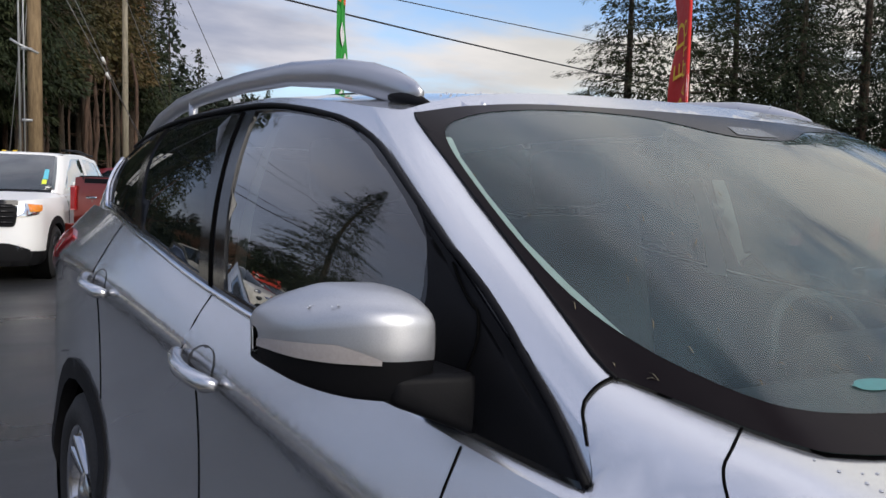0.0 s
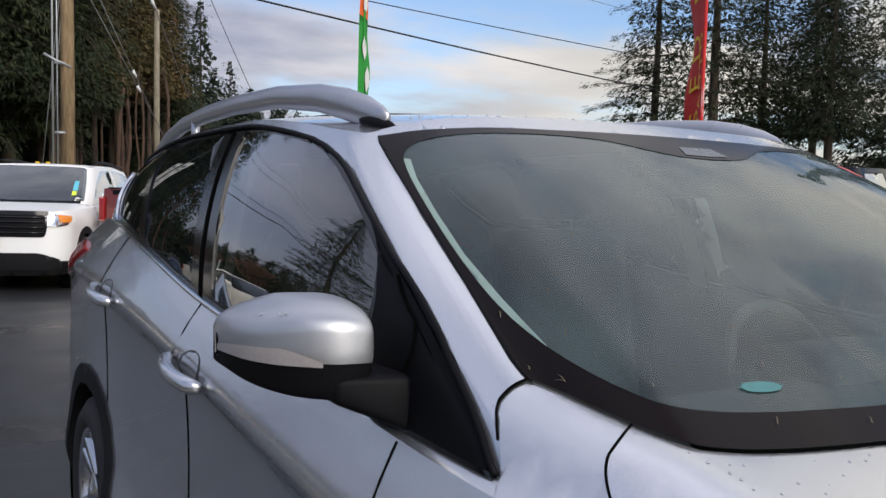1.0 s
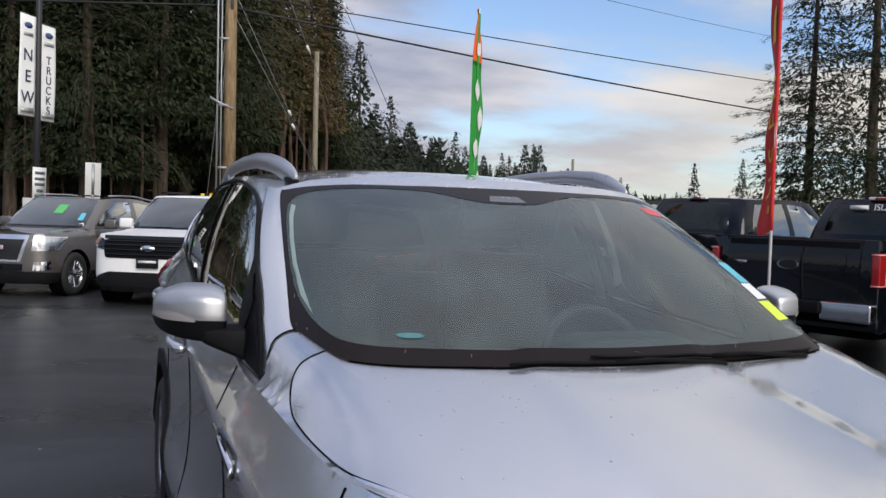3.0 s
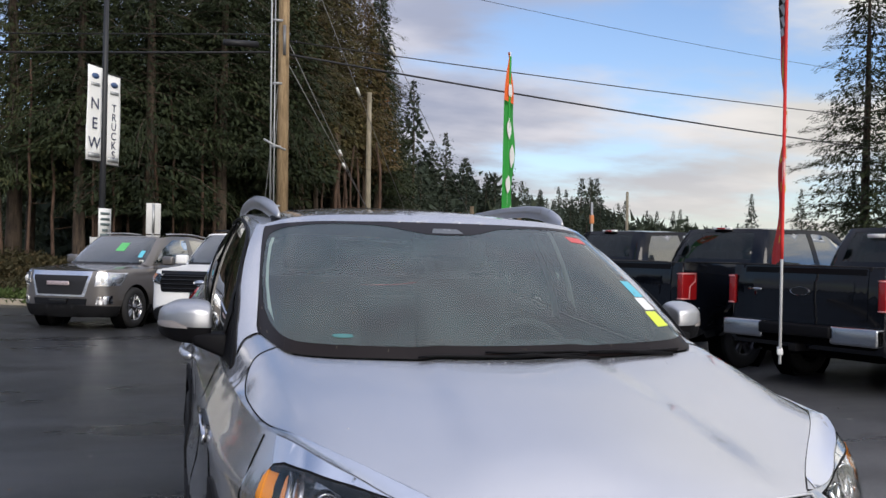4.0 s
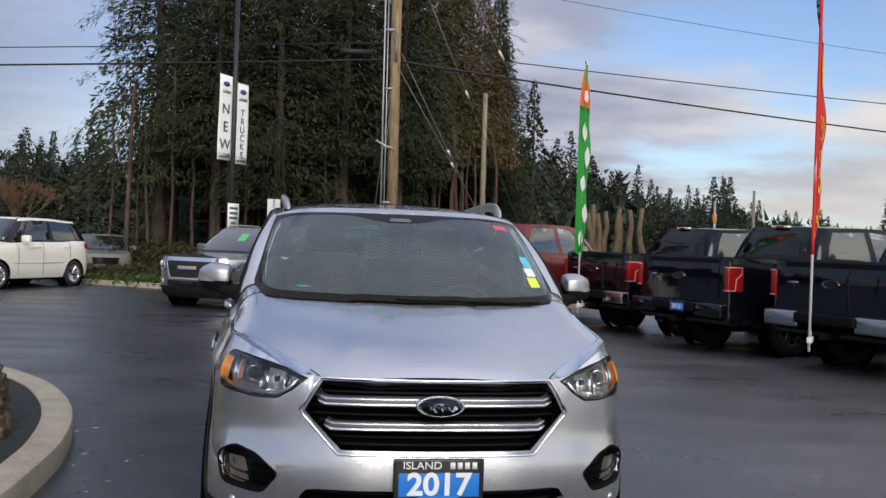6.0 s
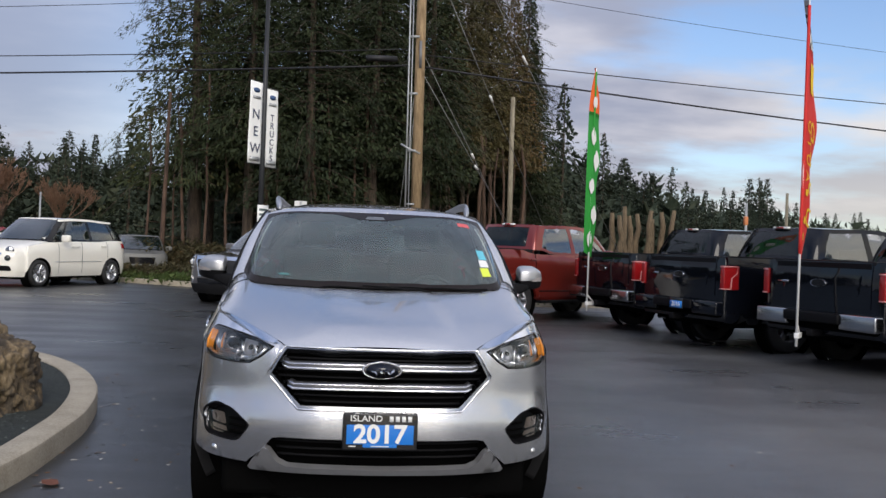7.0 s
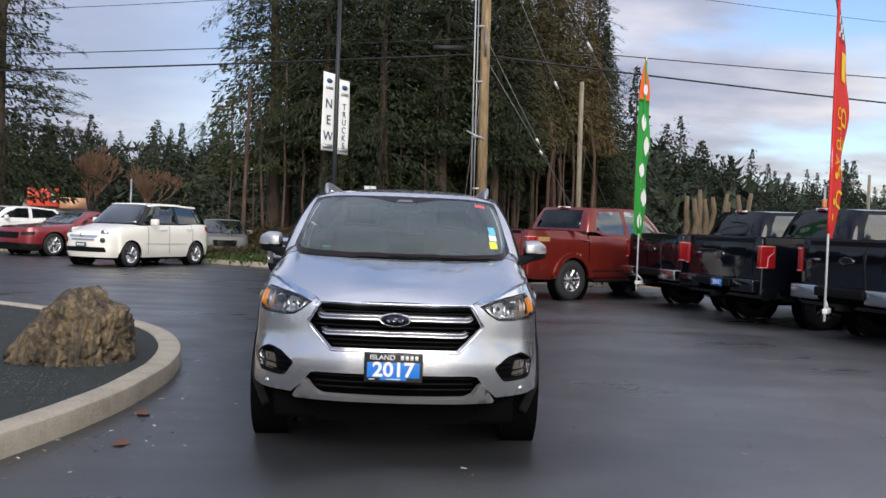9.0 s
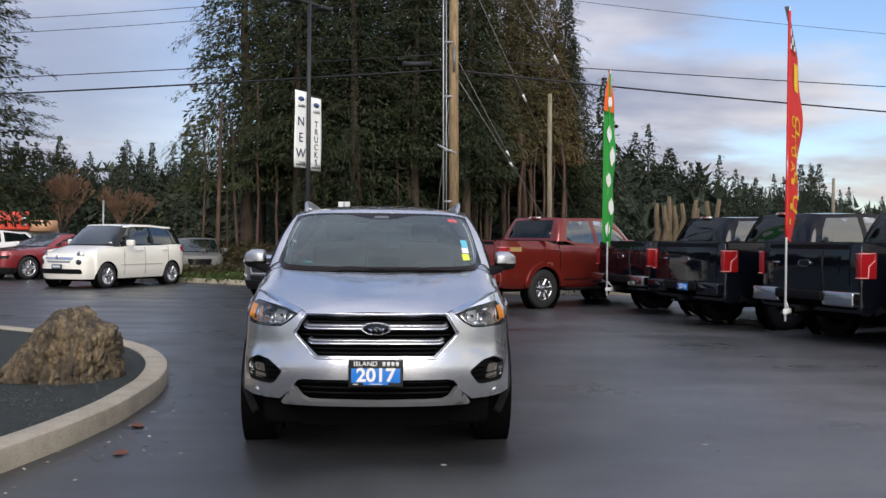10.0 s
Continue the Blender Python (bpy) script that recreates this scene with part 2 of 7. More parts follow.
def inside(p, poly):
    """Which of the points p lie within the outline."""
    p, q = np.atleast_2d(np.array(p, float)), np.array(poly, float)
    c = np.zeros(len(p), bool)
    for (x0, y0), (x1, y1) in zip(np.roll(q, 1, 0), q):
        if y0 != y1:
            c ^= ((y0 > p[:, 1]) != (y1 > p[:, 1])) & (p[:, 0] < (x1 - x0) * (p[:, 1] - y0) / (y1 - y0) + x0)
    return c


def resample(poly, du, dv, closed=True):
    out = []
    for i in range(len(poly) if closed else len(poly) - 1):
        a, b = poly[i], poly[(i + 1) % len(poly)]
        k = max(1, int(math.ceil(max(abs(b[0] - a[0]) / du, abs(b[1] - a[1]) / dv))))
        out += [(a[0] + (b[0] - a[0]) * j / k, a[1] + (b[1] - a[1]) * j / k) for j in range(k)]
    if not closed:
        out.append(poly[-1])
    return out


def rounded(poly, r, n=4):
    """A polygon with its corners rounded by about r."""
    out = []
    k = len(poly)
    for i in range(k):
        p, a, b = Vector(poly[i]), Vector(poly[i - 1]), Vector(poly[(i + 1) % k])
        ra, rb = min(r, (a - p).length * 0.45), min(r, (b - p).length * 0.45)
        p0, p1 = p + (a - p).normalized() * ra, p + (b - p).normalized() * rb
        for j in range(n + 1):
            t = j / n
            q = p0 * (1 - t) ** 2 + p * 2 * t * (1 - t) + p1 * t * t
            out.append((q.x, q.y))
    return out


def sheet(outer, fn, holes=(), du=0.06, dv=0.05, back=0.0, centre=(0, 2.2, 0.7)):
    """A bmesh over a flat outline (with holes), bent onto the surface fn(u, v). back: depth of a rim folded behind its edge."""
    loops = [resample(outer, du, dv)] + [resample(h, du, dv) for h in holes]
    pts, edges = [], []
    for lp in loops:
        o = len(pts)
        pts += lp
        edges += [(o + i, o + (i + 1) % len(lp)) for i in range(len(lp))]
    u0, u1 = min(p[0] for p in loops[0]), max(p[0] for p in loops[0])
    v0, v1 = min(p[1] for p in loops[0]), max(p[1] for p in loops[0])
    grid = [(u0 + i * du + (0.5 * du if j % 2 else 0), v0 + j * dv) for i in range(0, int((u1 - u0) / du) + 1) for j in range(1, int((v1 - v0) / dv) + 1)]
    if grid:
        g, rims = np.array(grid), np.array([q for lp in loops for q in lp])
        ok = inside(g, loops[0])
        for h in loops[1:]:
            ok &= ~inside(g, h)
        for p in g[ok]:
            if (((rims - p) / (du, dv)) ** 2).sum(1).min() > 0.16:
                pts.append((float(p[0]), float(p[1])))
    vs, _, fs, *_ = delaunay_2d_cdt([Vector(p) for p in pts], edges, [], 0, 1e-6)
    bm = bmesh.new()
    bv = [bm.verts.new(fn(v.x, v.y)) for v in vs]
    bm.normal_update()
    c, score = Vector(centre), 0.0
    mids = np.array([[sum(vs[i][k] for i in f) / len(f) for k in (0, 1)] for f in fs])
    ok = inside(mids, loops[0])
    for h in loops[1:]:
        ok &= ~inside(mids, h)
    for f, use in zip(fs, ok):
        if use:
            try:
                face = bm.faces.new([bv[i] for i in f])
            except ValueError:
                continue
            face.normal_update()
            score += face.normal.dot(face.calc_center_median() - c) * face.calc_area()
    bmesh.ops.delete(bm, geom=[v for v in bm.verts if not v.link_faces], context="VERTS")
    if score < 0:
        bmesh.ops.reverse_faces(bm, faces=bm.faces)
    if back:
        bm.normal_update()
        rim = [e for e in bm.edges if len(e.link_faces) == 1]
        off = {v: v.normal.copy() * -back for e in rim for v in e.verts}
        for e in rim:
            e.smooth = False
        ex = bmesh.ops.extrude_edge_only(bm, edges=rim)
        src = {v.co.to_tuple(5): o for v, o in off.items()}
        for v in ex["geom"]:
            if isinstance(v, bmesh.types.BMVert):
                v.co += src.get(v.co.to_tuple(5), Vector())
    return bm


def flip_x(me, name):
    """The mirror image of a mesh across the plane x = 0."""
    c = me.copy()
    c.name = name
    c.transform(Matrix.Diagonal((-1, 1, 1, 1)))
    c.flip_normals()
    return c


def pair(name, bm, material, parent, label="", smooth=True):
    """The part on the +x side and its mirror image on the other."""
    a = part(name, bm, material, parent, label, smooth)
    b = part(name, flip_x(a.data, name), material, parent, label, smooth)
    return a, b


def box(bm, x0, x1, y0, y1, z0, z1, bev=0.0, m=None):
    g = bmesh.ops.create_cube(bm, size=1, matrix=Matrix.Translation(((x0 + x1) / 2, (y0 + y1) / 2, (z0 + z1) / 2)) @ Matrix.Diagonal((x1 - x0, y1 - y0, z1 - z0, 1)))
    if bev:
        bmesh.ops.bevel(bm, geom=list({e for v in g["verts"] for e in v.link_edges}), offset=bev, segments=2, profile=0.6, affect="EDGES")
    if m is not None:
        bm.transform(m)
    return bm


def boxed(*a, **k):
    return box(bmesh.new(), *a, **k)


def tube(path, r, n=8, flat=1.0, bm=None, cap=True):
    """A tube of radius r (a number or one for each point) along points; flat squeezes it vertically."""
    bm = bm or bmesh.new()
    P = [Vector(p) for p in path]
    rings = []
    for i, p in enumerate(P):
        d = (P[min(i + 1, len(P) - 1)] - P[max(i - 1, 0)]).normalized()
        a = d.cross(Vector((0, 0, 1)) if abs(d.z) < 0.95 else Vector((0, 1, 0))).normalized()
        b = a.cross(d).normalized()
        q = r[i] if isinstance(r, (list, tuple)) else r
        rings.append([bm.verts.new(p + a * (q * math.cos(2 * math.pi * k / n)) + b * (q * flat * math.sin(2 * math.pi * k / n))) for k in range(n)])
    for s, t in zip(rings, rings[1:]):
        for k in range(n):
            bm.faces.new((s[k], s[(k + 1) % n], t[(k + 1) % n], t[k]))
    if cap:
        bm.faces.new(rings[0][::-1])
        bm.faces.new(rings[-1])
    bmesh.ops.recalc_face_normals(bm, faces=bm.faces)
    return bm


def lathe(profile, n=32, axis="x", bm=None):
    """A body of revolution about the x axis: profile of (along, radius)."""
    bm = bm or bmesh.new()
    rings = []
    for a, r in profile:
        rings.append([bm.verts.new((a, r * math.cos(2 * math.pi * k / n), r * math.sin(2 * math.pi * k / n))) for k in range(n)])
    for s, t in zip(rings, rings[1:]):
        for k in range(n):
            bm.faces.new((s[k], s[(k + 1) % n], t[(k + 1) % n], t[k]))
    bmesh.ops.recalc_face_normals(bm, faces=bm.faces)
    return bm


def line_on(fn, pts, r, du=0.05, dv=0.05, n=6, lift=0.0):
    """A thin tube that follows outline points on a surface."""
    return tube([fn(u, v) for u, v in resample(pts, du, dv, closed=False)], r, n)


def letters(name, text, size, m, material, parent=None, thick=0.002, label="", squeeze=1.0, bold=0.0):
    """Raised lettering with the built-in font, standing in the xz plane of the pose m."""
    cu = bpy.data.curves.new(name, "FONT")
    cu.body, cu.size, cu.extrude, cu.align_x, cu.align_y = text, size, thick, "CENTER", "CENTER"
    cu.offset = bold
    tmp = bpy.data.objects.new("tmp", cu)
    scene.collection.objects.link(tmp)
    bpy.context.view_layer.update()
    me = bpy.data.meshes.new_from_object(tmp.evaluated_get(bpy.context.evaluated_depsgraph_get()))
    bpy.data.objects.remove(tmp)
    me.materials.clear()
    me.transform(m @ pose(0, 0, 0, 90) @ Matrix.Diagonal((squeeze, 1, 1, 1)))
    ob = part(name, me, material, parent, label, smooth=False)
    return ob


class Shell:
    """A vehicle's skin: lower sides by (s, z), bonnet by (x, y), cabin by (s, v), roof by (x, y). Negative s is the other side."""

    def __init__(self, px, py, knots, base, top, lip, cowl, roofz, bulge=0.025, screen_bulge=0.03, rise=0.75, crest=(), poly=None, edge=0.0):
        n = range(len(px))
        self.n = len(px)
        self.px, self.py = spline(n, px), spline(n, py, True)
        self.kn = [(spline(n, z if isinstance(z, (list, tuple)) else [z] * len(px)), spline(n, i if isinstance(i, (list, tuple)) else [i] * len(px))) for z, i in knots]
        k = range(len(base[0]))
        self.b, self.t = [[spline(k, c, i > 0) for i, c in enumerate(q)] for q in (base, top)]
        self.m = len(base[0])
        self.cowl = [spline(cowl[0], c, True) for c in cowl[1:]]
        self.rz = [spline(roofz[0], c) for c in roofz[1:]]
        self.bulge, self.sb, self.rise, self.crest, self.edge = bulge, screen_bulge, rise, crest, edge
        # the shoulder line: plan of the bonnet's edge, with heights lip gives by width
        join = lip[2]
        ss = [join * i / 60 for i in range(61)]
        xy = [self.plan(q, self.kn[-1][1](q)) for q in ss]
        keep = [xy[0]]
        for p in xy[1:]:
            if p[0] > keep[-1][0] + 1e-4:
                keep.append(p)
        zl = spline(lip[0], lip[1])
        self.lip = [spline([p[0] for p in keep], [p[1] for p in keep]), zl]
        own = self.kn[-1][0]
        self.poly = poly
        self.floor = spline([-.2, .05, .25, .4, .53, .8, 1.2, 1.5], [.4, .6, .9, 1.0, 1.030, 1.054, 1.086, 1.105])

        def shoulder(q):
            if q >= join + 0.3:
                return own(q)
            w = max(0.0, (q - join) / 0.3)
            x, y = self.plan(q, self.kn[-1][1](q))
            return self.hood(x, y).z * (1 - w) + own(q) * w
        self.kn[-1] = (shoulder, self.kn[-1][1])

    def fx(self, x):
        """Station on the front where the plan is x wide."""
        lo, hi = 0.0, self.n / 2
        for _ in range(30):
            mid = (lo + hi) / 2
            lo, hi = (mid, hi) if self.px(mid) < x else (lo, mid)
        return lo

    def fy(self, y):
        """Station on the side at length y."""
        lo, hi = 0.0, self.n - 1.0
        for _ in range(30):
            mid = (lo + hi) / 2
            lo, hi = (mid, hi) if self.py(mid) < y else (lo, mid)
        return lo

    def plan(self, s, inset):
        e = 1e-3
        a, b = max(0, s - e), min(self.n - 1, s + e)
        tx, ty = self.px(b) - self.px(a), self.py(b) - self.py(a)
        k = math.hypot(tx, ty)
        x = self.px(s) - ty / k * inset
        return max(x, 0.0) if s < 0.01 else x, self.py(s) + tx / k * inset

    def side(self, s, z, out=0.0):
        g, s = (-1, -s) if s < 0 else (1, s)
        zs, ins = [k[0](s) for k in self.kn], [k[1](s) for k in self.kn]
        x, y = self.plan(s, spline(zs, ins)(z) - out)
        return Vector((g * x, y, z))

    def rim(self, s):
        """The upper edge of the lower sides."""
        g, s = (-1, -s) if s < 0 else (1, s)
        x, y = self.plan(s, self.kn[-1][1](s))
        return Vector((g * x, y, self.kn[-1][0](s)))

    def hood(self, x, y, out=0.0):
        a = abs(x)
        y0, y1 = self.lip[0](a), self.cowl[0](a)
        t = min(max((y - y0) / max(y1 - y0, 0.05), 0), 1)
        if self.poly:
            u = a / .86
            e = math.exp(-max(y - y0, 0) / .06)
            z = sum(c * f for c, f in zip(self.poly, (1, y, y * y, e, u ** 2, u ** 2 * y, u ** 4, u ** 4 * y, u ** 8, u ** 8 * y, u ** 16, u ** 16 * y, u ** 16 * y * y, u ** 2 * e)))
            f = self.floor(y)
            z = .5 * (z + f + math.sqrt((z - f) ** 2 + 6e-5))
        else:
            z = self.lip[1](a) + (self.cowl[1](a) - self.lip[1](a)) * t ** self.rise
        for x0, x1, h, w in self.crest:
            c = x0 + (x1 - x0) * t
            z += h * (1 - 1 / (1 + math.exp(-(a - c) / w))) * min(1, t * 4)
        return Vector((x, y, z + out))

    def gh(self, s, v, out=0.0):
        g, s = (-1, -s) if s < 0 else (1, s)
        b, t = Vector([c(s) for c in self.b]), Vector([c(s) for c in self.t])
        p = b.lerp(t, v)
        e = 0.02
        d = Vector([c(min(s + e, self.m - 1)) - c(max(s - e, 0)) for c in self.b]).lerp(Vector([c(min(s + e, self.m - 1)) - c(max(s - e, 0)) for c in self.t]), v)
        nrm = d.cross(t - b).normalized()
        if s < 0.02:
            nrm.x = 0
        k = self.sb if s < 2.5 else self.bulge
        if 2 < s < 4:
            k = self.sb + (self.bulge - self.sb) * (s - 2) / 2
        k += self.edge * max(0.0, 1 - abs(s - 3) / 1.5)
        p += nrm * (k * 4 * v * (1 - v) + out)
        return Vector((g * p.x, p.y, p.z))

    def roof(self, x, y, out=0.0):
        zc, ze, xe = (f(y) for f in self.rz)
        return Vector((x, y, zc - (zc - ze) * min(1, abs(x) / xe) ** 2.2 + out))

    def roof_loop(self, k=6):
        h = [(self.t[0](i / k), self.t[1](i / k)) for i in range((self.m - 1) * k + 1)]
        return h + [(-x, y) for x, y in h[::-1] if x > 1e-4]


def both(h):
    """Closes a half outline given from front middle to back middle with its mirror image."""
    return list(h) + [(-u, v) for u, v in h[::-1] if abs(u) > 1e-4]


def make_wheel(r, w, rim_r, spokes=5, rim_mat=None, double=True, hub=0.06):
    """A wheel about the x axis, its outer face towards +x."""
    rim_mat = rim_mat or ALLOY
    tyre = lathe([(-w / 2 + .02, rim_r), (-w / 2, rim_r + .03), (-w / 2 + .004, r - .05), (-w / 2 + .03, r - .008), (-w / 4, r), (w / 4, r), (w / 2 - .03, r - .008), (w / 2 - .004, r - .05),
                  (w / 2, rim_r + .035), (w / 2 - .012, rim_r + .004), (w / 2 - .025, rim_r - .008), (-w / 2 + .02, rim_r - .008)], 40)
    rim = lathe([(w / 2 - .018, rim_r + .004), (w / 2 - .014, rim_r - .006), (w / 2 - .03, rim_r - .022), (w / 2 - .12, rim_r - .03), (-w / 2 + .03, rim_r - .02)], 40)
    for i in range(spokes):
        for off in ((-.16, .16) if double else (0,)):
            a = 2 * math.pi * i / spokes
            wd = .022 if double else .045
            p0 = Vector((w / 2 - .045, hub * .7 * math.cos(a + off * .6), hub * .7 * math.sin(a + off * .6)))
            p1 = Vector((w / 2 - .022, (rim_r - .012) * math.cos(a + off), (rim_r - .012) * math.sin(a + off)))
            d = (p1 - p0).normalized()
            side = d.cross(Vector((1, 0, 0))).normalized()
            vs = []
            for p, k in ((p0, .9), (p1, 1.25)):
                vs += [rim.verts.new(p + side * wd * k + Vector((-.03, 0, 0))), rim.verts.new(p + side * wd * .75 * k), rim.verts.new(p - side * wd * .75 * k), rim.verts.new(p - side * wd * k + Vector((-.03, 0, 0)))]
            for k in range(3):
                rim.faces.new((vs[k], vs[k + 1], vs[5 + k], vs[4 + k]))
    lathe([(w / 2 - .03, hub + .012), (w / 2 - .022, hub), (w / 2 - .018, hub * .55), (w / 2 - .014, hub * .5), (w / 2 - .012, .001)], 20, bm=rim)
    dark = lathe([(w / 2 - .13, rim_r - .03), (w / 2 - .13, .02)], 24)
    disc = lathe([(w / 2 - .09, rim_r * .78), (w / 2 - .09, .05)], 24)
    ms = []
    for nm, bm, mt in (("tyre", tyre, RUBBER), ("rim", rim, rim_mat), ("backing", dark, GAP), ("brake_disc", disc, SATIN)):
        me = bpy.data.meshes.new(nm)
        bmesh.ops.recalc_face_normals(bm, faces=bm.faces)
        bm.to_mesh(me)
        bm.free()
        me.materials.append(mt)
        me.shade_smooth()
        ms.append((nm, me))
    return ms


def put_wheel(ms, parent, x, y, z):
    """A wheel of make_wheel's meshes under a vehicle; x < 0 turns its face to the other side."""
    tyre = new("wheel", ms[0][1])
    tyre.parent = parent
    tyre.matrix_local = pose(x, y, z, 0, 0, 180 if x < 0 else 0)
    for nm, me in ms[1:]:
        o = new(nm, me)
        o.parent = tyre
    return tyre

# ---- the silver compact SUV ----
HERO = Shell(
    px=[0, .25, .50, .69, .815, .885, .915, .92, .92, .92, .92, .905, .80, .45, 0],
    py=[0, .012, .068, .165, .31, .52, .93, 1.35, 2.2, 3.0, 3.62, 4.05, 4.42, 4.51, 4.524],
    knots=[
        (.18, [.14, .14, .13, .12, .10, .09, .07, .07, .07, .07, .07, .08, .10, .12, .12]),
        (.30, [.09, .09, .088, .075, .055, .035, .015, .012, .012, .012, .015, .03, .04, .05, .05]),
        (.42, [.026, .026, .024, .018, .010, .002, .0, .0, .0, .0, .0, .0, .0, .0, .0]),
        (.58, [-.026, -.026, -.024, -.014, -.002, .008, .012, .022, .030, .028, .014, .01, 0, 0, 0]),
        (.72, [.004, .004, .010, .024, .028, .018, .018, .032, .040, .036, .018, .012, .0, .0, .0]),
        ([.80, .80, .80, .82, .845, .84, .85, .90, .99, 1.05, 1.08, 1.08, 1.0, .95, .95], [.012, .012, .016, .024, .03, .022, .014, .020, .026, .022, .012, .012, .01, .02, .02]),
        ([.86, .86, .86, .89, .905, .895, .905, .945, 1.03, 1.09, 1.125, 1.14, 1.10, 1.05, 1.05], [.018, .018, .020, .036, .04, .024, .006, .0, -.004, -.002, .002, .012, .02, .03, .03]),
        ([.90, .90, .90, .95, .965, .955, .97, 1.02, 1.10, 1.18, 1.22, 1.22, 1.20, 1.15, 1.15], [.024, .024, .024, .055, .062, .05, .034, .026, .028, .036, .05, .06, .06, .06, .06]),
        ([.93, .93, .93, .98, 1.03, 1.04, 1.07, 1.095, 1.158, 1.25, 1.312, 1.32, 1.29, 1.24, 1.24], [.045, .045, .040, .09, .098, .088, .076, .060, .066, .08, .115, .15, .14, .13, .12])],
    base=([0, .37, .672, .751, .797, .834, .852, .852, .838, .805, .735, .43, 0],
          [.924, .934, .990, 1.225, 1.222, 1.165, 1.8, 2.4, 3.1, 3.62, 4.08, 4.36, 4.40],
          [1.152, 1.157, 1.163, 1.212, 1.165, 1.092, 1.125, 1.176, 1.262, 1.312, 1.30, 1.25, 1.24]),
    top=([0, .36, .57, .680, .690, .698, .706, .706, .688, .65, .58, .35, 0],
         [1.79, 1.805, 1.832, 1.875, 1.93, 2.00, 2.18, 2.5, 3.1, 3.62, 4.02, 4.14, 4.17],
         [1.622, 1.617, 1.600, 1.570, 1.576, 1.584, 1.606, 1.626, 1.618, 1.588, 1.55, 1.56, 1.57]),
    lip=([0, .30, .50, .64, .728, .79, .83, .858], [.937, .935, .925, .985, 1.03, 1.045, 1.072, 1.094], 6.4),
    cowl=([0, .35, .60, .713, .757, .80, .834, .86], [.937, .947, .993, 1.05, 1.175, 1.18, 1.16, 1.16], [1.150, 1.155, 1.161, 1.167, 1.21, 1.163, 1.093, 1.09]),
    roofz=([1.79, 1.95, 2.2, 2.6, 3.1, 3.62, 4.02, 4.17], [1.622, 1.640, 1.660, 1.676, 1.668, 1.638, 1.592, 1.57], [1.56, 1.578, 1.608, 1.628, 1.618, 1.588, 1.55, 1.545], [.66, .692, .707, .706, .688, .65, .58, .53]),
    bulge=0.028, screen_bulge=0.025, edge=-0.02, rise=0.72, crest=((.37, .26, .008, .010),),
    poly=(.93548, .30214, -.0908, -.01729, -.23887, .34099, .32981, -.53576, -.18377, .46296, -.00678, -.73643, .35707, .05935))


def seat_cabin(H):
    """Lays the foot of the windscreen and front pillars on the bonnet's surface."""
    x, y, z = H.b

    def foot(s):
        w = min(1.0, max(0.0, (s - 4.5) / .6))
        return z(s) if w >= 1 else (H.hood(x(s), y(s)).z + .002) * (1 - w) + z(s) * w
    H.b = [x, y, foot]


seat_cabin(HERO)
AXLE_F, AXLE_R, TYRE = 0.93, 3.62, 0.347


def arch(yc, zc, r, z_end, fy, n=14, back=False):
    """Points over a wheel opening, from its front foot to its rear foot."""
    a0 = math.asin(max(-1, min(1, (z_end - zc) / r)))
    pts = [(fy(yc - r * math.cos(a0 + (math.pi - 2 * a0) * i / n)), zc + r * math.sin(a0 + (math.pi - 2 * a0) * i / n)) for i in range(n + 1)]
    return pts[::-1] if back else pts


CAPSILVER = paint("mirror_cap_paint", (0.50, 0.505, 0.52), 0.8, 0.42, 0.35, 0.04)
FOGBOWL = plain("fog_bowl", (.30, .25, .22), .3, .6)
# pale metal: the sky's reflection in the upper lens is put into the colour
LENSSHEEN = plain("upper_lens", (.84, .86, .90), .18, 1.0, .04)


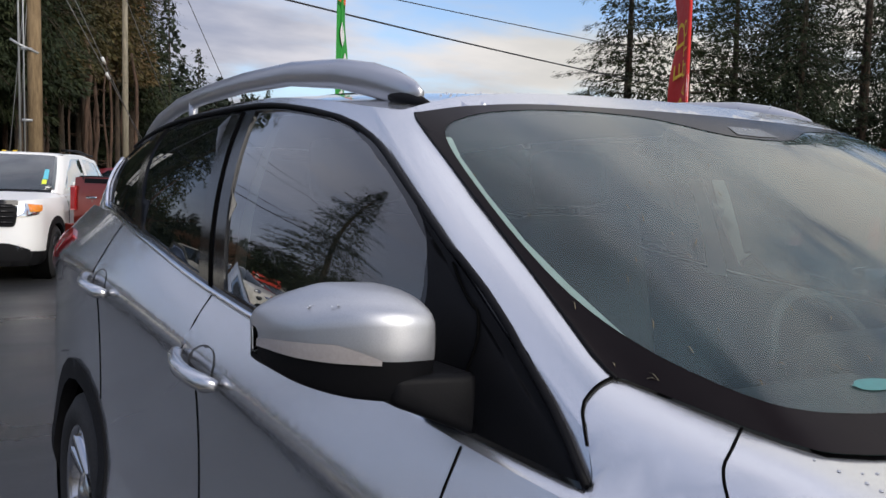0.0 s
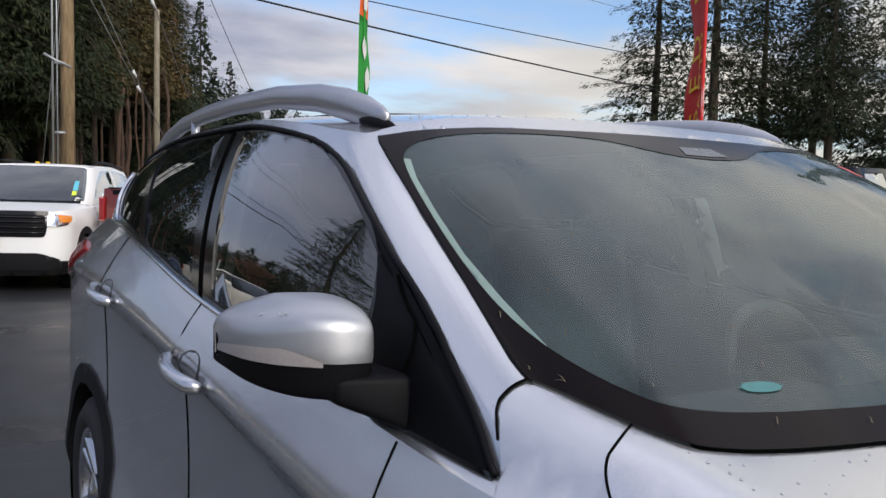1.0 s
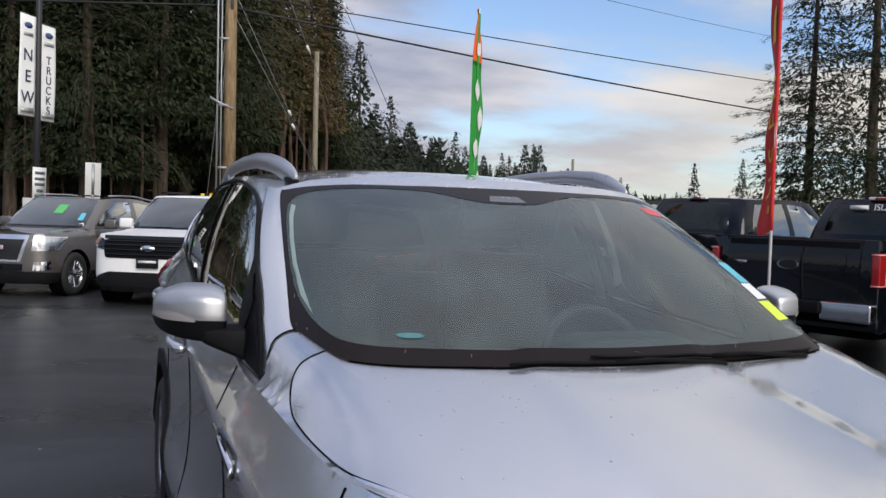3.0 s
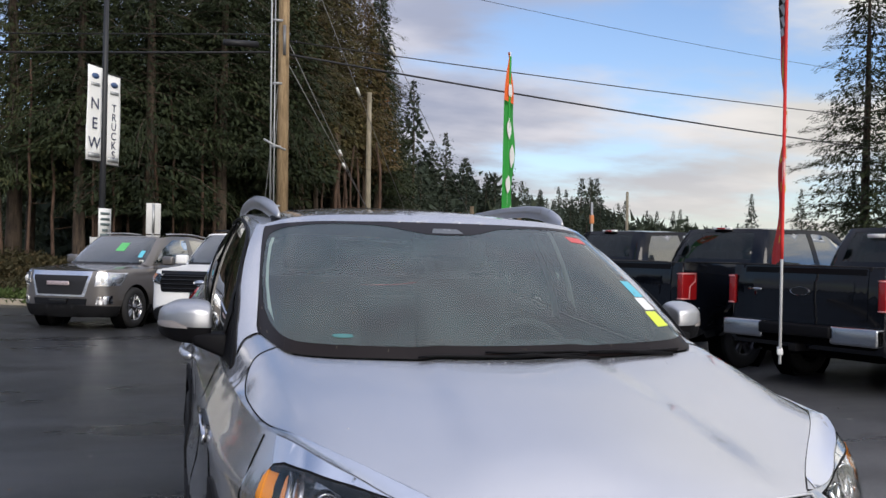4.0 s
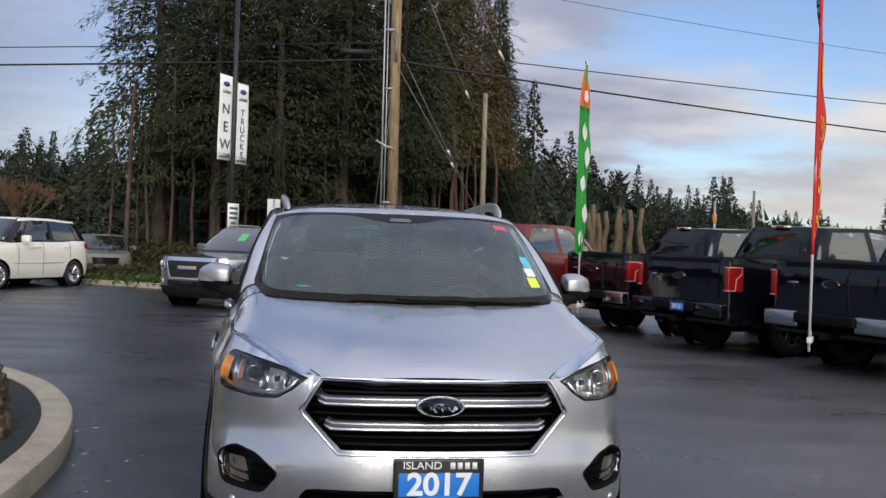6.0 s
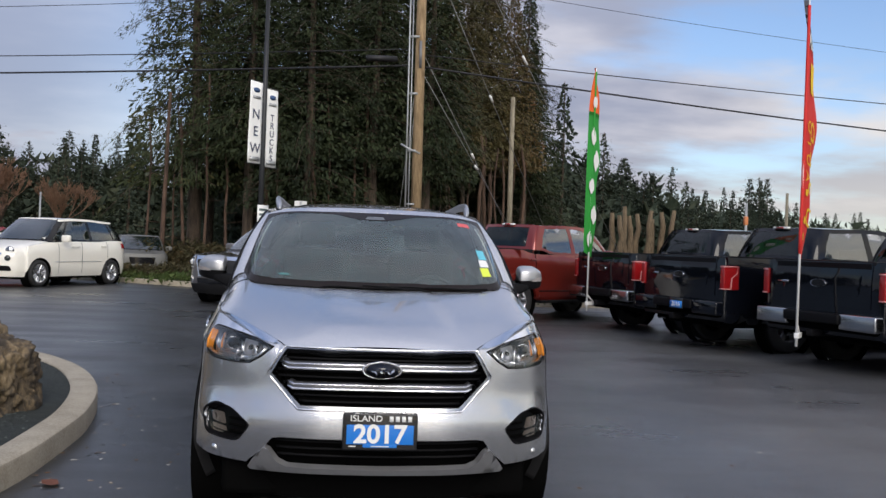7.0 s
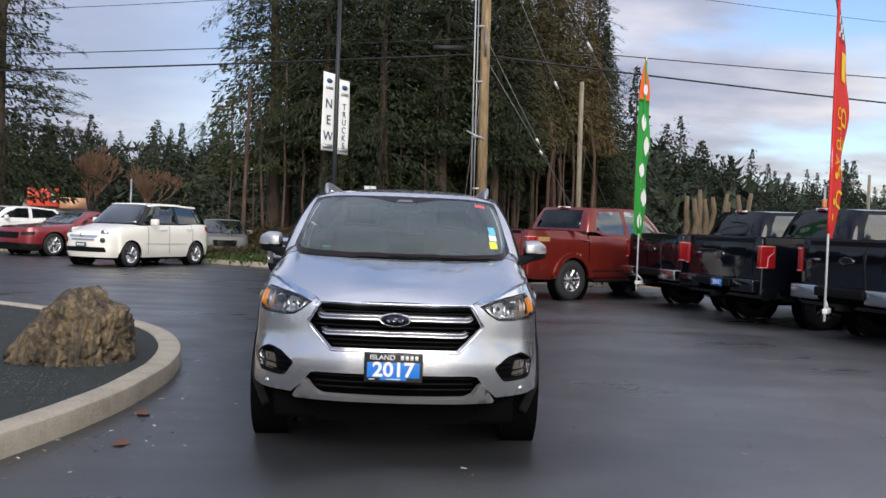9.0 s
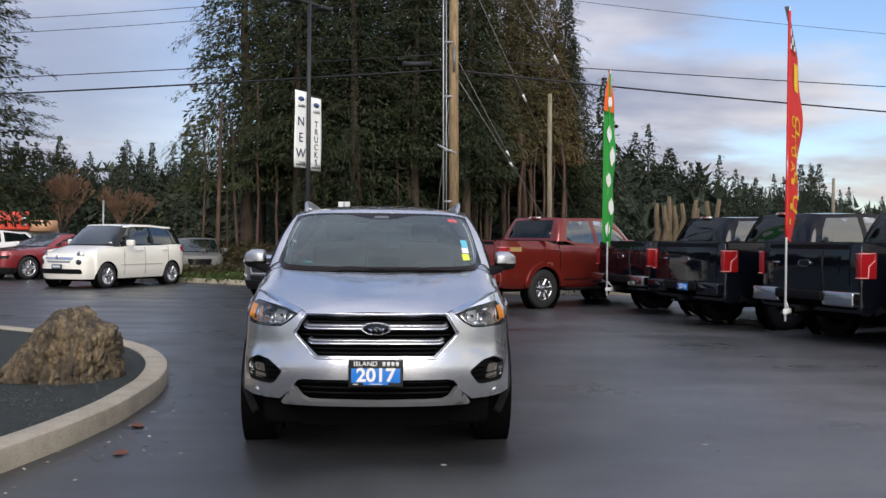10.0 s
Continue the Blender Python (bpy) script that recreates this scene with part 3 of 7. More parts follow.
def hero_car():
    H = HERO
    car = thing("compact_suv", "silver compact SUV with chrome grille bars parked on wet asphalt", "car")
    fx, fy = H.fx, H.fy
    top = lambda s0, s1, k=12, d=0.0: [(s0 + (s1 - s0) * i / k, H.kn[-1][0](s0 + (s1 - s0) * i / k) - d) for i in range(k + 1)]
    side = lambda o=0.0: (lambda s, z: H.side(s, z, o))
    front = lambda pts: [(math.copysign(fx(abs(x)), x), z) for x, z in pts]
    # front bumper skin with openings
    grille = [(-.440, .916), (.440, .916), (.502, .805), (.358, .660), (-.358, .660), (-.502, .805)]
    fog = rounded([(.572, .566), (.64, .485), (.80, .497), (.815, .60), (.755, .645), (.66, .625)], .03)
    s_in, s_out = fx(.492), 4.12
    lamp = [(s_in, .918), (2.22, .936), (2.47, .952), (2.94, .968), (3.65, .984), (4.2, .988), (4.42, .978), (4.53, .945), (4.56, .896), (4.40, .846), (4.0, .838), (3.4, .835), (2.9, .832), (2.50, .836), (2.23, .869)]
    sb = fy(.50)
    half = [(0, .522), (fx(.44), .522), (fx(.475), .515), (fx(.53), .45), (fx(.615), .385), (fx(.80), .39), (sb, .405)] + [(sb, .6), (sb, .8)] + top(sb, 0, 20)
    holes = [front(grille), lamp, [(-s, z) for s, z in lamp], front(fog), [(-s, z) for s, z in front(fog)]]
    part("front_bumper", sheet(both(half), side(), holes, .09, .03, back=.012), SILVER, car, "silver painted front bumper skin")
    # lower valance, intake and lip
    low = [(0, .20), (fx(.5), .20), (fx(.8), .21), (sb, .25), (sb, .415), (fx(.80), .40), (fx(.615), .40), (fx(.48), .53), (0, .53)]
    # black plastic, darkened further to hold the shade below the bumper
    part("lower_valance", sheet(both(low), lambda s, z: H.side(s, z, -.075 if z < .40 or abs(s) < 2 else -.03), (), .12, .03), GAP, car, "black plastic lower valance with intake")
    for z in (.43, .465, .50):
        part("intake_slat", tube([H.side(s * .1, z, -.05) for s in range(-19, 20)], .006, 6), TRIM, car)
    lip = [(0, .350), (fx(.47), .350), (fx(.595), .352), (fx(.605), .366), (fx(.512), .468), (fx(.490), .455), (fx(.462), .402), (fx(.42), .380), (0, .376)]
    part("skid_lip", sheet(both(lip), side(.014), (), .12, .02, back=.03), plain("lip_silver", (.40, .40, .41), .38, .75), car, "satin silver lower lip")
    # grille
    part("grille_backing", sheet(front(grille), side(-.07), (), .12, .05), GAP, car)
    part("grille_surround", sheet(front([(-.447, .924), (.447, .924), (.514, .805), (.364, .650), (-.364, .650), (-.514, .805)]), side(.006),
                                  [front([(-.434, .914), (.434, .914), (.494, .803), (.353, .668), (-.353, .668), (-.494, .803)])], .10, .03, back=.05), DULLCHROME, car, "chrome grille surround")
    inner_line = front([(-.446, .922), (.446, .922), (.512, .805), (.363, .652), (-.363, .652), (-.512, .805)])
    part("inner_surround", tube([H.side(q, z, .008) for q, z in resample(inner_line + inner_line[:1], .1, .03, False)], .0045, 6), BRIGHT, car, "thin chrome edge line")
    for k in range(9):
        z = .680 + k * .027
        w = .36 + .125 * min(1, (z - .665) / .13) if z < .80 else .49 - .05 * (z - .80) / .11
        part("grille_slat", tube([H.side(math.copysign(fx(abs(w * i / 12)), i), z, -.045) for i in range(-12, 13)], .006, 6), TRIM, car)
    for z, w, dz in ((.836, .450, .004), (.746, .420, .004)):
        path = [(w * i / 16, z + dz * (1 - (i / 16) ** 2) + (.014 if abs(i) > 15 else 0)) for i in range(-16, 17)]
        bar = part("grille_bar", tube([H.side(math.copysign(fx(abs(x)), x), zz + .004, -.026) for x, zz in path], .019, 10, 1.0), plain("grille_bar_satin", (.20, .20, .21), .36, .9) if "grille_bar_satin" not in bpy.data.materials else bpy.data.materials["grille_bar_satin"], car, "satin silver grille bar")
        for up, r in ((.012, .0035), (-.008, .0065)):
            part("chrome_edge", tube([H.side(math.copysign(fx(abs(x)), x), zz + up, -.004) for x, zz in path], r, 8), BRIGHT, bar, "chrome edge")
    em = part("emblem", lathe([(-.02, .001), (-.02, .99), (0, 1.0), (.006, .97), (.006, .88), (.0, .84), (.003, .80), (.009, .4), (.010, .001)], 40), CHROME, car, "oval badge with a chrome rim")
    em.matrix_local = pose(0, -.030, .838) @ Matrix(((0, .092, 0, 0), (-1, 0, 0, 0), (0, 0, .040, 0), (0, 0, 0, 1)))
    fld = part("badge_field", lathe([(0, .001), (0, .80), (-.012, .82)][::-1], 40), plain("badge_black", (.01, .012, .02), .15), em)
    fld.matrix_local = Matrix.Translation((.0125, 0, 0))
    for i, (a, b, r) in enumerate(((-.50, -.25, .10), (-.15, .12, .12), (.2, .55, .10))):
        part("badge_stroke", tube([(.014, a + (b - a) * t, .25 * math.sin(6 * t + i)) for t in (0, .25, .5, .75, 1)], r * .7, 6), CHROME, em)
    # fog lamps
    for g in (1, -1):
        fo = [(g * s, z) for s, z in front(fog)]
        hs = part("fog_lamp", sheet(fo, side(-.05), (), .08, .03), TRIM, car, "fog lamp in a black bezel")
        part("bezel", sheet([(g * s, z) for s, z in front(rounded([(.566, .566), (.637, .480), (.803, .491), (.820, .603), (.756, .651), (.658, .631)], .03))], side(.003), [fo], .08, .03, back=.05), TRIM, hs)
        part("lens", sheet([(g * s, z) for s, z in front(rounded([(.700, .505), (.795, .512), (.802, .60), (.715, .605)], .02))], side(-.012), (), .08, .03, back=.04), LENS, hs, "clear fog lamp lens")
        part("reflector", sheet([(g * s, z) for s, z in front(rounded([(.706, .545), (.79, .55), (.795, .595), (.72, .598)], .015))], side(-.03), (), .08, .03), FOGBOWL, hs)
        part("lower_reflector", sheet([(g * s, z) for s, z in front([(.706, .512), (.79, .518), (.79, .538), (.71, .534)])], side(-.03), (), .08, .03), FOGBOWL, hs)
        for z in (.52, .55, .58):
            part("slat", tube([H.side(g * fx(x), z, -.03) for x in (.60, .63, .66, .69)], .006, 6), GAP, hs)
    # headlamps
    for g in (1, -1):
        lp = [(g * s, z) for s, z in lamp]
        hl = part("headlamp", sheet(lp, side(-.06), (), .10, .03), plain("lamp_bowl", (.50, .51, .52), .22, .9) if g > 0 else bpy.data.materials["lamp_bowl"], car, "clear headlamp with projector and amber marker")
        part("rim", sheet(lp, side(.001), [[(g * s, z) for s, z in shrink(lamp, .035, .006)]], .10, .02, back=.06), TRIM, hl)
        part("lens", sheet([(g * s, z) for s, z in shrink(lamp, .03, .005)], side(.003), (), .10, .03), LENS, hl, "clear lens")
        part("lower_bezel", sheet([(g * s, z) for s, z in [(2.16, .905), (2.27, .868), (2.52, .842), (4.36, .852), (4.36, .872), (2.6, .862), (2.36, .885)]], side(-.016), (), .08, .02, back=.02), GLOSSBLACK, hl)
        part("amber_marker", sheet([(g * s, z) for s, z in [(4.40, .872), (4.46, .880), (4.52, .91), (4.50, .95), (4.43, .966), (4.425, .92)]], side(.005), (), .05, .02, back=.03), AMBER, hl, "amber side marker")
        for q, mt in (([(3.08, .884), (3.66, .888), (3.72, .942), (3.14, .936)], GLOSSBLACK), ([(2.38, .872), (2.84, .866), (2.90, .940), (2.46, .928)], SATIN), ([(3.78, .878), (4.30, .880), (4.30, .955), (3.86, .950)], BRIGHT)):
            part("chamber", sheet([(g * s, z) for s, z in rounded(q, .03)], side(-.035), (), .08, .02, back=.02), mt, hl)
        for s, z, r in ((3.40, .912, .027), (2.66, .902, .013)):
            b = part("projector", lathe([(-.02, r * 1.1), (.012, r * 1.08), (.016, r * .95), (.006, r * .90), (.024, r * .6), (.03, .001)], 20), GLOSSBLACK, hl)
            b.matrix_local = Matrix.Translation(H.side(g * s, z, -.04)) @ pose(0, 0, 0, 0, 0, -90)
            part("ring", lathe([(.012, r * 1.12), (.018, r * 1.08), (.016, r * .95)], 20), CHROME, b)
        part("light_guide", tube([H.side(g * s, z, -.018) for s, z in ((4.05, .968), (3.98, .905), (3.90, .874), (3.4, .866), (2.98, .864), (2.96, .90))], .012, 8), BRIGHT, hl, "chrome light guide")
        part("inner_guide", tube([H.side(g * s, z, -.018) for s, z in ((2.40, .915), (2.44, .876), (2.56, .860), (2.80, .858), (2.86, .89), (2.88, .925))], .011, 8), BRIGHT, hl)
        part("lower_strip", tube([H.side(g * q, z, -.010) for q, z in ((4.34, .868), (3.9, .853), (3.2, .848), (2.55, .850), (2.32, .872), (2.14, .912))], .010, 8), BRIGHT, hl, "bright lower edge strip")
        # opaque overlays along the lamp's upper edge that carry the painted sky sheen
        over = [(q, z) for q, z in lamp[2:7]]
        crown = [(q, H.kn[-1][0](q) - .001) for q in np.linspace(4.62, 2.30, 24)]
        part("upper_lens", sheet([(g * q, z) for q, z in over + crown], side(.0022), (), .06, .012), LENSSHEEN, hl, "upper lens strip with sky sheen put into its pale colour")
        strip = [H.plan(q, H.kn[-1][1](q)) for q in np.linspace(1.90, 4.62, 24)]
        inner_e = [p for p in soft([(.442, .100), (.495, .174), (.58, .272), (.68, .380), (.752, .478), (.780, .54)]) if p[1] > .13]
        part("upper_lens", sheet([(g * x, y) for x, y in strip + inner_e[::-1]], lambda x, y: H.hood(x, y, .0022), (), .02, .02), LENSSHEEN, hl)
    # bonnet and wing tops
    s_nose = 1.76
    foot = lambda q: (H.b[0](q), H.b[1](q))
    rims = [H.plan(q, H.kn[-1][1](q)) for q in [s_nose * i / 14 for i in range(15)]]
    seam = soft([(.442, .100), (.495, .174), (.58, .272), (.68, .380), (.752, .478), (.792, .58), (.808, .70), (.816, .84), (.814, .935), (.800, 1.0), (.778, 1.034), (.750, 1.043), foot(2.34)])
    cowl = [(x, y - .004) for x, y in (foot(q) for q in (2.2, 2.0, 1.75, 1.5, 1.25, 1.0, .75, .5, .25, 0))]
    part("bonnet", sheet(both([(max(x, 0), y) for x, y in rims] + seam + cowl), H.hood, (), .045, .04, back=.015), SILVER, car, "silver bonnet with two raised creases")
    wing = [H.plan(q, H.kn[-1][1](q)) for q in [s_nose + (6.62 - s_nose) * i / 40 for i in range(41)]]
    wing_top = wing[1:] + [foot(q) for q in np.linspace(4.95, 2.34, 24)] + seam[::-1][1:]
    pair("wing_top", sheet(wing_top, H.hood, (), .03, .03), SILVER, car, "silver wing top")
    pair("bonnet_gap", tube([H.hood(x, y, .0004) for x, y in resample(seam, .02, .02, False)], .0019, 6), GAP, car)
    pair("wing_gap", tube([H.gh(q, .002, .001) for q in (2.99, 3.2, 3.4, 3.6, 3.8, 4.0, 4.2, 4.4, 4.55)], .0018, 6), GAP, car)
    part("bonnet_edge_gap", tube([H.side(q * .1, H.kn[-1][0](abs(q * .1)) - .004, .004) for q in range(-17, 18)], .005, 6), GAP, car)
    # the narrow ledge between the doors' upper edge and the windows
    ledge = bmesh.new()
    row = []
    for y in np.linspace(1.145, 3.9, 60):
        lo, hi = 5.0, 9.9
        for _ in range(25):
            mid = (lo + hi) / 2
            lo, hi = (mid, hi) if H.b[1](mid) < y else (lo, mid)
        r, q = H.rim(fy(y)), H.gh(lo, .004)
        row.append([ledge.verts.new(p) for p in (r, r.lerp(q, .5) + Vector((0, 0, .004)), q)])
    for p, q in zip(row, row[1:]):
        for k in (0, 1):
            ledge.faces.new((p[k], q[k], q[k + 1], p[k + 1]))
    bmesh.ops.recalc_face_normals(ledge, faces=ledge.faces)
    if sum(f.normal.z for f in ledge.faces) < 0:
        bmesh.ops.reverse_faces(ledge, faces=ledge.faces)
    pair("belt_ledge", ledge, SILVER, car)
    # sides
    a_in = .405
    sd = fy(1.385)
    af = arch(AXLE_F, .36, a_in, .24, fy)
    fender = [(sb, .405)] + [p for p in af if p[1] > .41 or p[0] > fy(1.0)] + [(fy(1.36), .24), (sd, .24), (sd, .5), (sd, .8)] + top(sd, sb, 16) + [(sb, .8), (sb, .6)]
    pair("front_wing", sheet(fender, side(), (), .045, .014), SILVER, car)
    ar = arch(AXLE_R, .36, a_in, .24, fy, back=True)
    sm, sr = fy(2.40), fy(3.33)
    for nm, y0, y1 in (("front_door", sd, sm), ("rear_door", sm, sr)):
        o = [(y0, .27), (y1, .27)] if nm == "front_door" else [(y0, .27), (fy(3.19), .27)] + [p for p in ar[::-1] if p[0] < sr and p[1] > .28] + [(sr, .72)]
        pair(nm, sheet(o + top(y1, y0, 14), side(), (), .04, .014), SILVER, car)
    q = [(sr, .70)] + [p for p in ar[::-1] if p[0] > sr] + [(fy(4.1), .26), (12.2, .26), (12.2, .8)] + top(12.2, sr, 20)
    pair("rear_quarter", sheet(q, side(), (), .06, .018), SILVER, car)
    part("tailgate", sheet([(12.2, .3), (14, .3), (14, 1.23)] + top(14, 12.2, 8), side(), (), .2, .06), SILVER, car)
    part("tailgate_half", sheet([(-12.2, .3), (-14, .3), (-14, 1.23)] + [(-s, z) for s, z in top(14, 12.2, 8)], side(), (), .2, .06), SILVER, car)
    pair("sill_cladding", sheet([(fy(1.33), .19), (fy(3.2), .19), (fy(3.2), .33), (fy(1.33), .36)], side(.010), (), .2, .04, back=.03), CLAD, car, "black sill cladding")
    for yc in (AXLE_F, AXLE_R):
        o = arch(yc, .36, .455, .22, fy) + arch(yc, .36, .385, .22, fy, back=True)
        pair("arch_cladding", sheet(o, side(.009), (), .08, .03, back=.05), CLAD, car, "dark grey wheel arch cladding")
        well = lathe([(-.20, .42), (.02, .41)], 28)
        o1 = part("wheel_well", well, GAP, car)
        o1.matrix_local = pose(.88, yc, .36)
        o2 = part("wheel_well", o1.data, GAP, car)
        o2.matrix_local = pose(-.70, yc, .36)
    for y in (1.385, 2.40, 3.33):
        z0 = .30 if y < 3 else .74
        pair("door_gap", tube([H.side(fy(y), z, .0005) for z in np.linspace(z0, H.kn[-1][0](fy(y)) - .003, 16)], .0020, 6), GAP, car)
    pair("bumper_gap", tube([H.side(sb, z, .0005) for z in np.linspace(.42, H.kn[-1][0](sb) - .01, 10)], .0026, 6), GAP, car)
    pair("wing_vent", sheet(rounded([(fy(1.06), .945), (fy(1.27), .965), (fy(1.25), .925), (fy(1.05), .895)], .02), side(.008), (), .05, .02, back=.02), GLOSSBLACK, car, "gloss black wing vent")
    pair("vent_trim", tube([H.side(fy(y), z, .012) for y, z in ((1.30, .962), (1.2, .952), (1.04, .93), (1.035, .90), (1.06, .893))], .006, 6), CHROME, car, "chrome vent trim")
    for yh, zh in ((2.27, 1.036), (3.23, 1.108)):
        L, R = pair("door_handle", tube([H.side(fy(yh - .125 + .25 * t), zh - .012 + .028 * t, .006 + .034 * math.sin(math.pi * min(1, max(0, t))) ** .6) for t in np.linspace(0, 1, 13)],
                                        [.010] + [.0165] * 11 + [.010], 10, 1.15), SILVER, car, "silver pull handle")
        cup = sheet([(fy(yh + .075 * math.cos(a)), zh + .004 + .045 * math.sin(a)) for a in np.linspace(0, 6.283, 20)[:-1]], lambda s, z, y=yh, zz=zh: H.side(s, z, .002 - .02 * max(0, 1 - ((H.py(s) - y) / .075) ** 2 - ((z - zz) / .045) ** 2)), (), .04, .012)
        # cup darker than the door paint: the recess's shade is put into its colour
        pair("handle_cup", cup, plain("handle_cup", (.12, .12, .125), .4, .6), car)
    tl = rounded([(fy(3.86), 1.215), (fy(4.0), 1.24), (12.4, 1.14), (12.6, 1.02), (12.0, 1.03), (fy(4.05), 1.12)], .05)
    pair("tail_lamp", sheet(tl, side(.012), (), .08, .03, back=.03), REDLENS, car, "red wrap-round tail lamp")
    for g in (1, -1):
        tow = H.side(g * fx(.76), .43, .002)
        part("parking_sensor", lathe([(0, .016), (.004, .014), (.005, .001)], 14), SILVER, car).matrix_local = Matrix.Translation(tow) @ pose(0, 0, 0, 0, 0, -60 if g > 0 else -120)
    # cabin skin
    gh = lambda o=0.0: (lambda s, v: H.gh(s, v, o))
    scr = both([(0, .0), (1, .0), (2, .0), (2.5, .0), (2.92, .0), (3.0, .02), (3.06, .06), (3.03, .2), (2.96, .4), (2.91, .62), (2.86, .85), (2.82, .935), (2.76, .966), (2.68, .962), (2, .938), (1, .922), (0, .918)])
    part("roof_header", sheet(both([(0, .914), (1, .918), (2, .934), (2.68, .958), (2.68, 1), (2, 1), (1, 1), (0, 1)]), gh(.0005), (), .12, .02), SILVER, car)
    inner = both(soft([(0, .060), (1, .058), (1.8, .062), (2.25, .08), (2.55, .13), (2.74, .24), (2.80, .42), (2.77, .62), (2.70, .78), (2.58, .865), (2.3, .895), (1.8, .902), (.80, .892), (.56, .865), (.36, .82), (.22, .80), (0, .795)]))
    part("windscreen", sheet(scr, gh(.002), (), .12, .05), SCREEN, car, "raked windscreen with reflections").visible_shadow = False
    part("windscreen_frit", sheet(scr, gh(.0032), [inner], .12, .05), plain("frit_black", (.012, .009, .009), .12, spec=.10), car, "black windscreen border")
    part("sensor_window", sheet(both([(0, .855), (.13, .855), (.17, .812), (0, .808)]), gh(.0042), (), .1, .02), plain("sensor_grey", (.10, .11, .12), .25), car, "grey sensor window behind the windscreen head")
    part("cowl_trim", sheet(both([(0, -.04), (1, -.04), (2, -.035), (2, .03), (1, .03), (0, .03)]), gh(-.010), (), .14, .03), TRIM, car, "black cowl panel")
    dlo = [(4.95, .004), (4.62, .06), (4.48, .16), (4.46, .35), (4.57, .55), (4.82, .74), (5.17, .88), (5.7, .94), (7, .965), (8.2, .96), (9.0, .93), (9.45, .85), (9.55, .70), (9.35, .30), (9.05, .03), (8, .004), (7, .004), (6, .004), (5.4, .004)]
    edge = [(2.92, 0), (3.0, .02), (3.06, .06), (3.03, .2), (2.96, .4), (2.91, .62), (2.86, .85), (2.82, .935), (2.76, .966), (2.68, .962), (2.68, 1)]
    pill = [(3.4, 0), (4.0, 0), (4.5, 0), (4.95, 0)] + dlo[:14] + [(9.05, 0), (9.6, 0), (10.1, 0), (10.1, .5), (10.0, 1), (9, 1), (8, 1), (7, 1), (6, 1), (5, 1), (4, 1), (3.5, 1)] + edge[::-1]
    pair("pillar_skin", sheet(pill, gh(), (), .10, .05), SILVER, car, "silver roof pillar")
    pair("screen_seal", line_on(lambda q, v: H.gh(q, v, .001), edge[:9], .003, .1, .04), TRIM, car)
    part("rear_window", sheet([(10.3, .12), (12, .12), (12, .93), (10.3, .9)], gh(), (), .15, .08), TINT, car)
    part("rear_window_half", sheet([(-10.3, .12), (-12, .12), (-12, .93), (-10.3, .9)], gh(), (), .15, .08), TINT, car)
    pair("rear_skin", sheet([(10.05, 0), (12, 0), (12, 1), (10.0, 1)], gh(-.003), [[(10.35, .14), (11.99, .14), (11.99, .91), (10.35, .88)]], .15, .08), SILVER, car)
    panes = [[(5.56, .055), (5.52, .2), (5.43, .294), (5.28, .406), (5.11, .50), (5.10, .62), (5.14, .71), (5.25, .81), (5.42, .875), (5.72, .915), (6.5, .93), (6.98, .93), (6.94, .5), (6.88, .05)],
             [(7.15, .05), (7.22, .5), (7.30, .935), (7.9, .93), (8.42, .915), (8.22, .5), (7.95, .06)],
             [(8.10, .07), (8.36, .5), (8.56, .905), (8.9, .88), (9.22, .81), (9.30, .68), (9.15, .35), (8.97, .10)]]
    pair("window_surround", sheet(dlo, gh(.002), panes, .10, .05, back=.01), GLOSSBLACK, car, "gloss black window surround")
    for p, m, lb in zip(panes, (SIDEGLASS, TINT, TINT), ("front side window reflecting the sky", "tinted rear side window", "tinted quarter window")):
        for o in pair("side_window", sheet(p, gh(-.003), (), .14, .08), m, car, lb):
            o.visible_shadow = False
    pair("mirror_sail", sheet([(4.90, .015), (4.66, .07), (4.56, .16), (4.54, .35), (4.64, .53), (4.74, .60), (5.08, .50), (5.25, .405), (5.40, .29), (5.49, .2), (5.54, .02)], gh(.006), (), .10, .05, back=.012), TRIM, car, "black mirror triangle")
    pair("sail_gap", line_on(lambda s, v: H.gh(s, v, .0085), soft([(5.49, .01), (5.42, .107), (5.25, .22), (5.0, .315), (4.64, .41)]), .0022), GAP, car)
    pair("window_seal", line_on(lambda s, v: H.gh(s, v, .006), soft([(4.95, .006), (4.63, .06), (4.49, .16), (4.47, .35), (4.58, .55), (4.83, .74), (5.18, .878), (5.7, .935), (7, .96), (8.2, .955), (9.0, .925), (9.4, .85)], 1), .006, .1, .05), TRIM, car)
    pair("belt_strip", line_on(lambda s, v: H.gh(s, v, .006), [(5.64, .012), (6, .012), (7, .012), (8, .015), (9.0, .03), (9.32, .30), (9.52, .68)], .0085, .1, .1), CHROME, car, "bright belt strip")
    pair("pillar_gap", line_on(lambda s, v: H.gh(s, v, .004), [(7.02, .03), (7.08, .5), (7.14, .93)], .004), GAP, car)
    # roof
    part("roof", sheet(H.roof_loop(), H.roof, (), .07, .08), SILVER, car, "silver roof")
    part("sunroof", sheet(rounded([(-.50, 2.42), (.50, 2.42), (.49, 3.75), (-.49, 3.75)], .06), lambda x, y: H.roof(x, y, .004), (), .08, .1, back=.01), GLOSSBLACK, car, "black panoramic roof glass")
    def rail(t):
        y = 1.915 + 2.07 * t
        a, b = min(1, max(0, t) / .22), min(1, max(0, 1 - t) / .35)
        e = .026 + .040 * a * (2 - a) * b * (2 - b)
        p = H.gh(4.75 + 4.6 * t, 1.0)
        x = p.x - .082 + .034 * min(1, max(0, t) * 5)
        return Vector((x, y, H.roof(x, y).z + e - .012))
